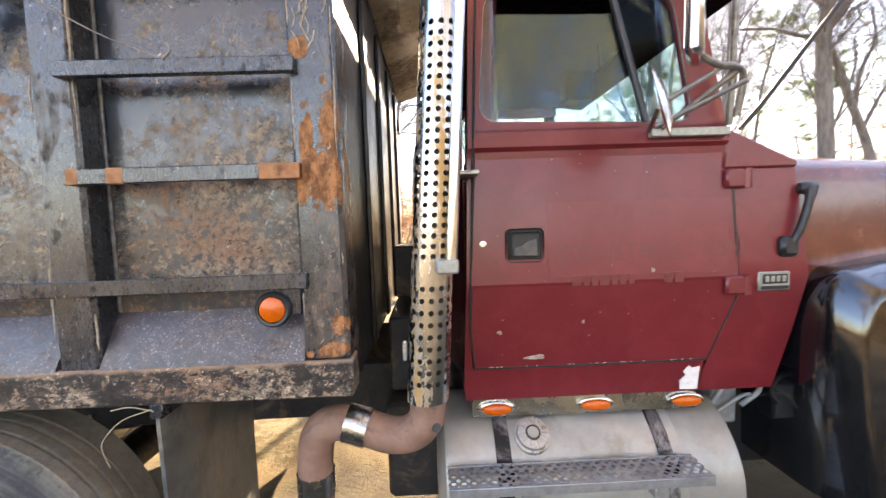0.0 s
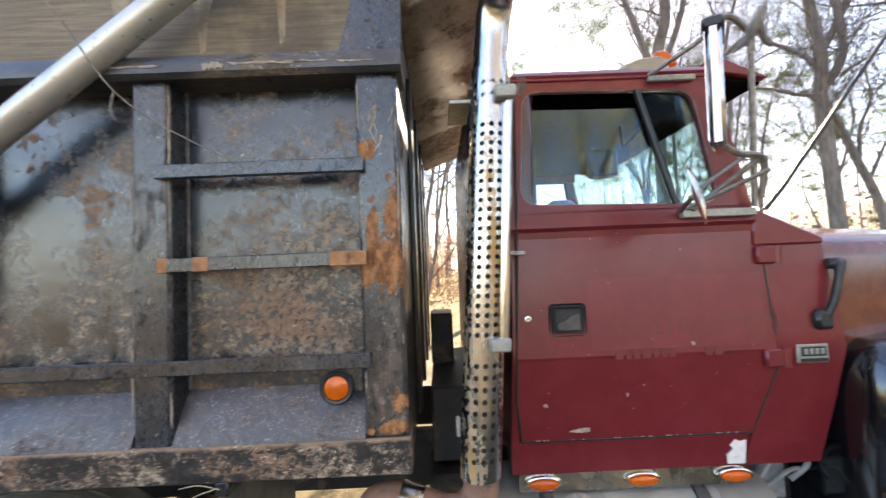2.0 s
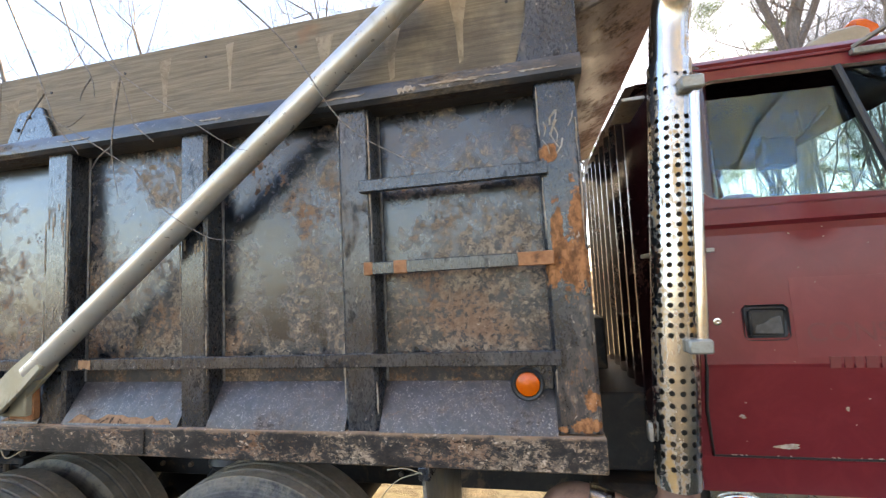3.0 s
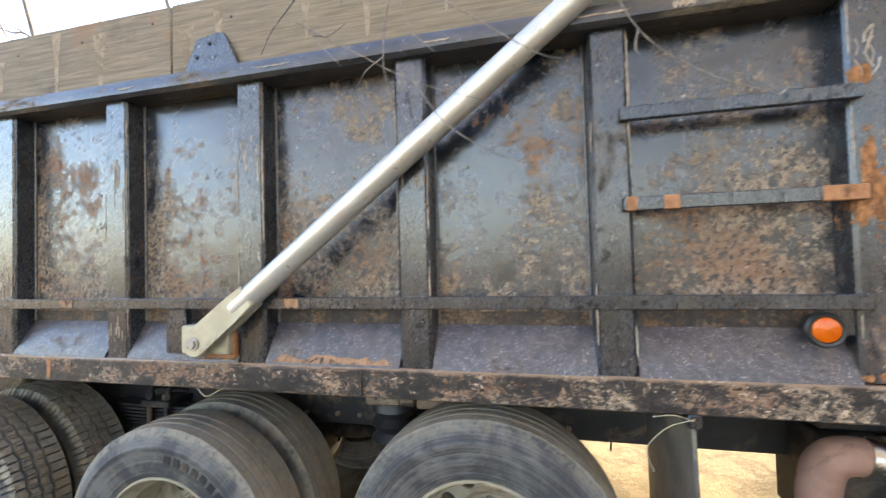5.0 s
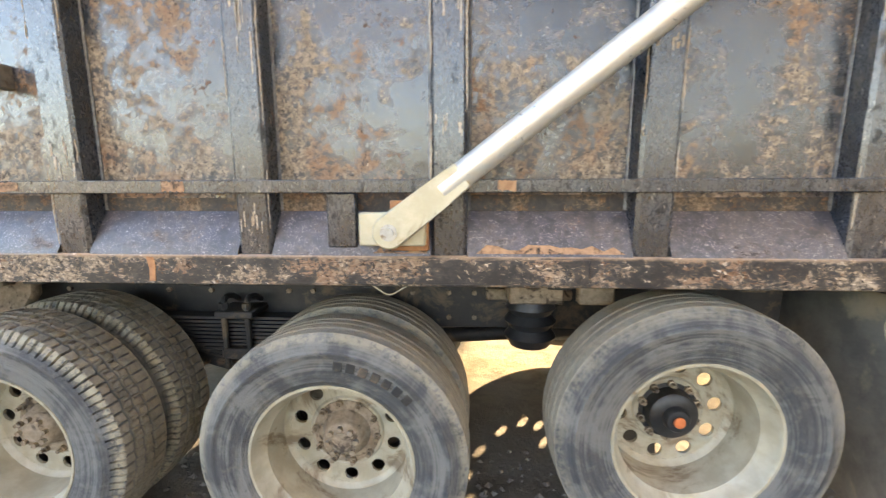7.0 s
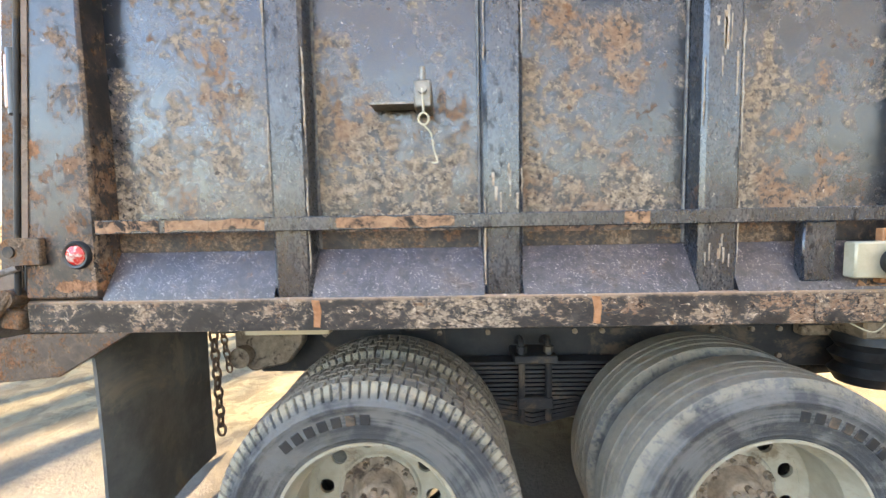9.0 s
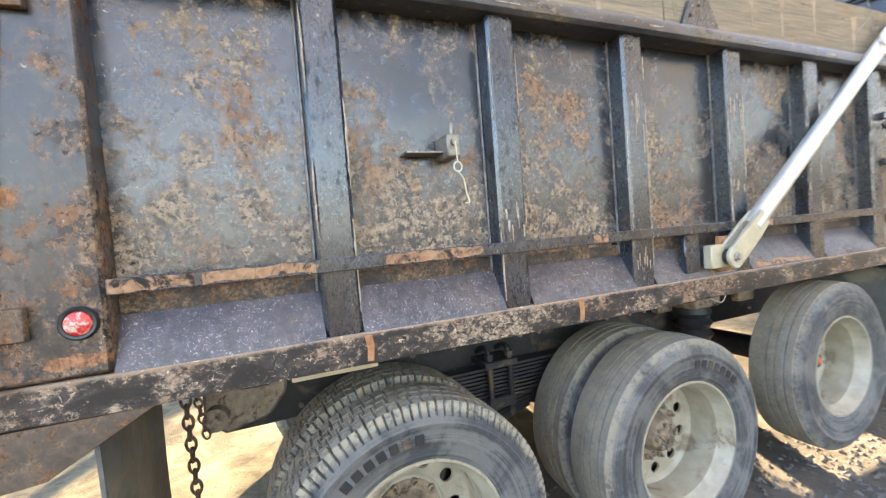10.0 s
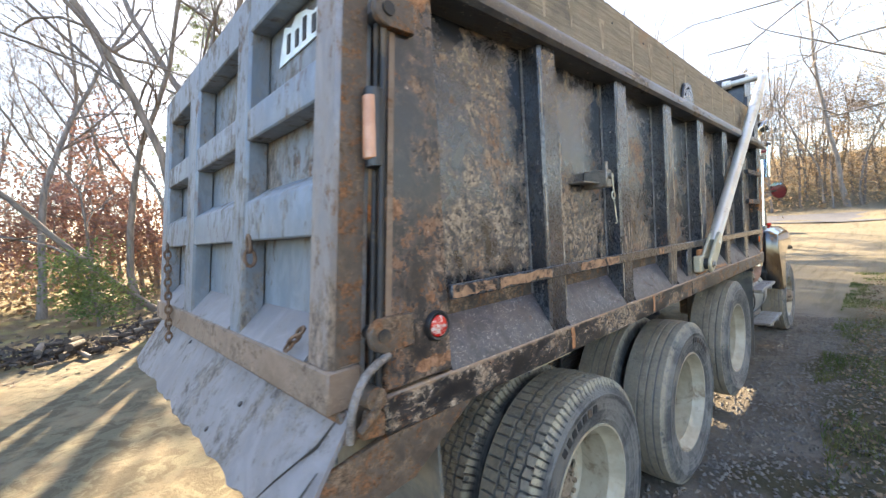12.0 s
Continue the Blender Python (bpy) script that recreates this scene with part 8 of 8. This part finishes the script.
def bent_tree(x, y, limbs, seed, label):
    """A tree whose trunk and main limbs bend as given (sideways offset and height), with grown twigs on them."""
    r = random.Random(seed)
    t = thing("bare_tree", (x, y, hill(x, y)), label, "tree", "trees in the woods")
    side, back = Vector((0.991, -0.135, 0)), Vector((0.135, 0.991, 0))
    trunk, crown = bmesh.new(), bmesh.new()

    def sprout(p, d, length, rad, level):
        line = [p]
        for _ in range(4):
            d = (d + Vector((r.gauss(0, 0.22), r.gauss(0, 0.22), r.gauss(0.06, 0.2)))).normalized()
            line.append(line[-1] + d * length / 4)
        tube(crown, line, [rad, rad * 0.8, rad * 0.6, rad * 0.42, 0.003], 4 if level == 0 else 3)
        if level < 2:
            for q in line[1:]:
                for _ in range(2):
                    if r.random() < 0.75:
                        sprout(q, (d + Vector((r.gauss(0, 0.6), r.gauss(0, 0.6), r.gauss(0.1, 0.4)))).normalized(), length * r.uniform(0.35, 0.65), rad * 0.5, level + 1)

    for k, (r0, r1, pts) in enumerate(limbs):
        depth = 0.0 if k == 0 else r.gauss(0, 0.35)
        line = glide([Vector((x, y, 0)) + side * u + back * depth * j / len(pts) + Vector((0, 0, z)) for j, (u, z) in enumerate(pts)], 5)
        n = len(line) - 1
        tube(trunk if k == 0 else crown, line, [r0 + (r1 - r0) * j / n for j in range(n + 1)], 12 if k == 0 else 7)
        for j in range(2, n + 1):
            if line[j].z > 3.6 and r.random() < (0.65 if k == 0 else 0.95):
                way = (line[j] - line[j - 1]).normalized() * 0.5 + Vector((r.gauss(0, 0.6), r.gauss(0, 0.6), r.gauss(0.25, 0.35)))
                sprout(line[j], way.normalized(), r.uniform(0.9, 2.2), 0.30 * (r0 + (r1 - r0) * j / n) * r.uniform(0.3, 0.6) + 0.006, 0)
    part("trunk", trunk, M_BARK, t)
    part("crown", crown, M_TWIG, t)
    return t


bent_tree(15.45, 8.89, [
    (0.20, 0.085, [(0.06, -0.2), (0.05, 1.4), (0.0, 3.0), (-0.12, 5.2), (-0.13, 6.0), (-0.04, 6.95), (-0.24, 8.4), (-0.14, 9.2), (0.1, 10.0), (0.0, 12.0)]),
    (0.11, 0.06, [(-0.07, 6.0), (0.37, 6.85), (0.21, 8.25), (0.03, 9.2), (-0.1, 9.9), (0.1, 11.5)]), (0.10, 0.05, [(0.02, 7.1), (0.48, 7.85), (0.8, 8.8), (0.95, 9.8), (0.9, 11.0)]),
    (0.06, 0.035, [(-0.16, 6.6), (-0.49, 7.05), (-0.93, 7.4), (-1.1, 7.6), (-1.3, 8.1)]), (0.055, 0.02, [(-0.2, 5.85), (-0.7, 5.97), (-1.3, 6.2), (-1.95, 6.25)]),
    (0.05, 0.02, [(-0.24, 8.4), (-0.6, 8.85), (-1.16, 9.3), (-1.6, 9.4)]), (0.03, 0.012, [(0.4, 6.4), (1.15, 6.75), (2.15, 6.8)])], 41, "tall forked bare tree beyond the hood")
bent_tree(16.63, 8.95, [
    (0.13, 0.05, [(0.25, -0.2), (0.15, 1.5), (0.0, 3.0), (-0.53, 4.45), (-0.83, 5.35), (-1.06, 5.9), (-1.25, 6.9)]),
    (0.06, 0.02, [(-0.37, 4.2), (-0.33, 5.0), (-0.08, 5.75), (-0.22, 6.4)]), (0.05, 0.02, [(-0.2, 3.6), (0.2, 4.35), (0.55, 5.0), (0.75, 5.9)])], 42, "crooked leaning bare tree beyond the hood")
bent_tree(17.45, 8.62, [
    (0.17, 0.06, [(0.12, -0.2), (0.08, 1.4), (0.0, 2.95), (-0.15, 4.65), (-0.21, 5.3), (0.05, 5.9), (-0.09, 6.55), (0.01, 7.3), (-0.33, 8.1), (-0.42, 9.3), (-0.3, 11.0)]),
    (0.045, 0.012, [(-0.1, 5.0), (0.81, 5.3), (2.0, 5.9)]), (0.045, 0.015, [(-0.33, 8.1), (-0.83, 8.15), (-1.4, 8.25)]), (0.035, 0.012, [(-0.1, 6.2), (-0.81, 6.0), (-1.57, 5.55)]),
    (0.05, 0.015, [(0.01, 7.3), (0.65, 7.85), (1.3, 8.25), (1.85, 8.9)])], 43, "bare tree with a wavy grey trunk beyond the hood")
bent_tree(12.9, 9.0, [
    (0.07, 0.03, [(0.0, -0.2), (-0.05, 3.15), (0.15, 5.95), (0.15, 7.35), (0.5, 8.6), (1.0, 9.8)]),
    (0.035, 0.012, [(0.15, 7.3), (-0.15, 8.35), (-0.45, 9.1)]), (0.03, 0.01, [(0.15, 5.95), (0.7, 6.7), (1.5, 7.05)])], 44, "slender bare tree behind the cab")
bent_tree(11.34, 9.2, [
    (0.17, 0.10, [(0.0, -0.2), (-0.05, 3.5), (0.0, 6.9), (0.29, 8.2), (0.24, 9.5), (0.35, 11.0)]),
    (0.11, 0.05, [(0.0, 6.2), (-0.35, 7.4), (-0.8, 8.6), (-1.3, 9.6)]), (0.09, 0.05, [(0.0, 6.6), (0.5, 7.8), (0.9, 9.4), (1.1, 10.6)])], 45, "forked bare tree behind the cab")
for x, y, k in ((24.0, 11.6, 0.34), (23.4, 13.2, 0.36), (20.5, 14.5, 0.38)):
    copy_thing(pine, Matrix.Translation((x, y, hill(x, y))) @ Matrix.Rotation(x * 2.0, 4, "Z") @ Matrix.Diagonal((k, k, k, 1)))
slim = tree("slim_tree", (2.6, 12.4, hill(2.6, 12.4)), 120, 11.0, 0.10, "tall slim bare tree with few limbs", depth=3, bare=0.4, twigs=0.9)
stand(slim, [(-5.5, 13.0, 1.0), (-2.6, 12.8, 0.9), (1.2, 14.2, 1.0), (-8.0, 12.0, 1.1), (-0.9, 15.0, 1.0), (3.4, 12.9, 1.3), (8.6, 14.0, 1.2)], r)
stand(slim, [(r.uniform(-12, 3), r.uniform(13, 26), r.uniform(0.7, 1.2)) for _ in range(9)], r)
lean = copy_thing(protos[2], Matrix.Translation((1.5, 13.4, hill(1.5, 13.4))) @ Matrix.Rotation(radians(-49), 4, "Y") @ Matrix.Rotation(0.4, 4, "Z") @ Matrix.Diagonal((0.8, 0.8, 0.8, 1)))
tagged(lean, "bare tree leaning out of the woods")

# shed with a pale roof behind the trees
shed = thing("shed", (41.0, 27.0, hill(41, 27)), "small shed with a pale metal roof", "shed")
z = hill(41, 27)
for x0, x1, y0, y1 in ((38, 44, 24.5, 24.7), (38, 44, 29.3, 29.5), (38, 38.2, 24.7, 29.3), (43.8, 44, 24.7, 29.3)):
    bm = bmesh.new()
    box(bm, x0, x1, y0, y1, z - 0.3, z + 2.4, 0.01)
    part("wall", bm, plain("shed_wall", (0.28, 0.26, 0.23), (0.34, 0.32, 0.28), 3, 0.8), shed)
bm = bmesh.new()
prism(bm, [(24.2, z + 2.35), (29.8, z + 2.35), (27.0, z + 3.2)], "x", 37.7, 44.3, 0.02)
part("roof", bm, plain("shed_roof", (0.42, 0.41, 0.38), (0.5, 0.49, 0.45), 2, 0.5), shed)



# dense dry hillside woods across the road
r = random.Random(61)
verts, faces = [], []
for _ in range(70000):
    x, y = r.uniform(62, 96), r.uniform(-25, 42)
    c = Vector((x, y, hill(x, y) + 0.3 + abs(r.gauss(0, 4.5))))
    sz, b = r.uniform(0.04, 0.12), len(verts)
    u = Vector((r.gauss(0, 1), r.gauss(0, 1), r.gauss(0, 1))).normalized() * sz
    w = Vector((r.gauss(0, 1), r.gauss(0, 1), r.gauss(0, 1))).normalized() * sz
    verts += [tuple(c - u), tuple(c + w), tuple(c + u), tuple(c - w)]
    faces.append((b, b + 1, b + 2, b + 3))
tagged(new("hillside_brush", raw_mesh("hillside_brush", verts, faces, M_HILLLEAF)), "dry golden brush on the hillside beyond the road", "undergrowth", kind="stuff")
stand(slim, [(r.uniform(62, 80), r.uniform(-20, 30), r.uniform(0.9, 1.5)) for _ in range(40)], r)

def brush(name, count, area, tall, size, mat_, label, seed):
    """Loose leafy scrub over a stretch of ground."""
    r = random.Random(seed)
    verts, faces = [], []
    while len(faces) < count:
        x, y = r.uniform(area[0], area[1]), r.uniform(area[2], area[3])
        k = noise.noise((x * 0.28, y * 0.28, seed))
        if k < -0.25:
            continue
        c = Vector((x, y, hill(x, y) + abs(r.gauss(0, tall)) * (0.6 + k)))
        sz, b = r.uniform(*size), len(verts)
        u = Vector((r.gauss(0, 1), r.gauss(0, 1), r.gauss(0, 1))).normalized() * sz
        w = u.orthogonal().normalized() * sz * 0.6
        verts += [tuple(c - u), tuple(c + w), tuple(c + u), tuple(c - w)]
        faces.append((b, b + 1, b + 2, b + 3))
    tagged(new(name, raw_mesh(name, verts, faces, mat_)), label, "undergrowth", kind="stuff")


brush("wood_edge_scrub", 16000, (-16, 24, -24, -9.5), 1.5, (0.05, 0.16), M_GOLDLEAF, "sunlit golden scrub along the near woods", 3)
brush("russet_scrub", 20000, (15, 45, 11, 36), 2.8, (0.05, 0.15), M_REDLEAF, "russet scrub below bare trees", 5)
brush("tan_scrub", 9000, (-14, 14, 15, 34), 1.0, (0.05, 0.14), M_TANLEAF, "tan dry scrub among the trees", 6)
# stems whose shadows fall over the drive, and the tall tree beyond the road
r = random.Random(71)
stand(slim, [(2.0, 11.5, 1.2), (3.2, 14.5, 1.3), (3.9, 15.5, 1.1), (4.7, 17.0, 1.2), (2.95, 12.2, 1.5), (20.0, 8.5, 1.0), (23.0, 11.0, 1.2), (28.0, 8.0, 1.1), (31.0, 12.0, 1.2), (35.0, 8.5, 1.0), (39.0, 11.5, 1.2), (18.0, 13.0, 1.2), (42.0, 7.5, 1.0)], r)
stand(protos[3], [(26.0, 15.5, 0.9), (33.0, 9.0, 0.8)], r)
stand(protos[1], [(63.5, 1.6, 1.75)], r)
stand(pine, [(28.0, 22.0, 0.75), (31.0, 24.0, 0.8), (34.0, 21.0, 0.62), (25.0, 26.0, 0.8), (33.0, 18.5, 0.55), (37.0, 20.0, 0.6)], r)
stand(oak, [(-2.2, 17.2, 0.8), (2.4, 20.0, 0.9), (0.0, 20.5, 0.9)], r)
# limbs that reach over the drive from the trees beside it
over = twig((12.0, -1.0, 5.0), "overhanging_limb", [
    [(12.15, -1.14, 4.81), (11.95, 0.03, 5.51), (11.71, 0.87, 6.0), (11.53, 1.16, 6.34)],
    [(11.65, 0.09, 6.39), (11.71, 0.81, 6.0), (11.74, 1.20, 5.73), (11.82, 1.47, 5.28)],
    [(12.03, -1.16, 5.40), (12.01, -0.33, 5.37), (12.03, 0.35, 5.17), (11.95, 0.97, 5.15)],
    [(11.74, 1.13, 5.79), (11.57, 2.02, 5.77)], [(11.59, 0.38, 6.46), (11.45, 1.30, 6.49), (11.22, 2.34, 6.48)],
    [(11.74, -0.36, 6.22), (11.82, -0.03, 5.93)], [(12.34, -1.14, 3.97), (12.35, -0.29, 3.87), (12.33, 0.19, 3.84), (12.30, 0.65, 3.66)],
    [(12.02, -0.33, 5.37), (11.9, -0.1, 5.75), (11.8, 0.25, 6.1)], [(12.35, -0.29, 3.87), (12.3, 0.05, 4.1), (12.2, 0.3, 4.2)],
    [(13.4, -5.2, 4.2), (12.9, -3.2, 4.7), (12.15, -1.14, 4.81)], [(13.4, -5.2, 4.6), (12.8, -3.2, 5.3), (12.03, -1.16, 5.40)], [(13.4, -5.2, 3.4), (12.9, -3.2, 3.9), (12.34, -1.14, 3.97)]],
    0.019, "thin bare limbs reaching over the drive")
twig((1.0, 12.0, 5.0), "overhanging_limb", [[(-1.2, 9.6, 7.8), (-0.12, 9.05, 6.42), (0.61, 9.31, 5.69), (1.23, 9.27, 5.57), (1.84, 9.21, 5.41)], [(0.3, 9.2, 6.0), (0.5, 9.2, 5.3), (0.75, 9.2, 4.6)], [(0.61, 9.31, 5.69), (1.0, 9.3, 6.1), (1.3, 9.3, 6.7)]],
     0.05, "bare limb reaching out of the woods")
pale = tree("pale_sapling", (8.3, -6.4, hill(8.3, -6.4)), 131, 7.5, 0.046, "sapling with many fine branches, sunlight put into its pale bark", bark=M_SUNLIT_BARK, depth=5, bare=0.12, twigs=1.25, spread=0.55)
stand(pale, [(9.6, -7.4, 1.65), (7.2, -7.9, 1.5), (11.2, -7.0, 1.5), (4.0, -9.5, 1.1), (0.5, -10.0, 1.1), (8.4, -8.6, 1.8), (12.9, -8.6, 1.7)], r)
stand(protos[1], [(15.0, 16.0, 1.15), (24.0, 15.5, 1.1), (20.0, 19.0, 1.2)], r)
stand(protos[0], [(12.5, 18.5, 1.1), (29.0, 18.0, 1.1)], r)


# ---- pickup standing at the road, seen from behind ----
M_PICKUP = plain("dark_pickup_paint", (0.014, 0.016, 0.02), (0.022, 0.024, 0.03), 6, 0.3, 0.0, 0.05)


def pickup(at, turn):
    base = thing("pickup_truck", at, "dark pickup truck standing at the road", "pickup truck")
    m = Matrix.Translation(at) @ Matrix.Rotation(turn, 4, "Z")
    def put(name, bm, mat_, parent=base, label=""):
        bmesh.ops.transform(bm, matrix=m, verts=bm.verts[:])
        return part(name, bm, mat_, parent, label)
    bm = bmesh.new()
    prism(bm, [(0.0, 0.55), (0.0, 1.15), (2.0, 1.18), (5.1, 1.12), (5.35, 0.95), (5.35, 0.5), (0.3, 0.45)], "y", -0.95, 0.95, 0.05)
    shell = put("body", bm, M_PICKUP)
    bm = bmesh.new()
    prism(bm, [(1.75, 1.15), (2.0, 1.78), (3.3, 1.80), (4.1, 1.15)], "y", -0.80, 0.80, 0.06)
    top = put("cabin", bm, M_PICKUP)
    bm = bmesh.new()
    prism(bm, [(1.76, 1.25), (1.93, 1.68), (1.90, 1.69), (1.73, 1.26)], "y", -0.62, 0.62)
    put("rear_window", bm, M_DARK, top)
    bm = bmesh.new()
    box(bm, -0.14, 0.02, -0.92, 0.92, 0.46, 0.62, 0.03)
    put("bumper", bm, M_BRIGHT)
    bm = bmesh.new()
    box(bm, -0.02, 0.01, -0.68, 0.68, 0.70, 1.12, 0.01)
    put("tailgate", bm, M_DARK)
    for y in (-0.86, 0.86):
        bm = bmesh.new()
        box(bm, -0.03, 0.06, y - 0.085, y + 0.085, 0.74, 1.10, 0.02)
        put("tail_lamp", bm, M_RED)
    for x in (1.1, 4.35):
        for y in (-0.95, 0.70):
            bm = bmesh.new()
            lathe(bm, [(0.20, 0.02), (0.36, 0.0), (0.38, 0.03), (0.38, 0.22), (0.36, 0.25), (0.20, 0.23)], (x, y, 0.38), "y", 24, True)
            put("wheel", bm, M_DARK)
    return base


pickup((38.0, 6.5, hill(38.0, 6.5)), radians(6))
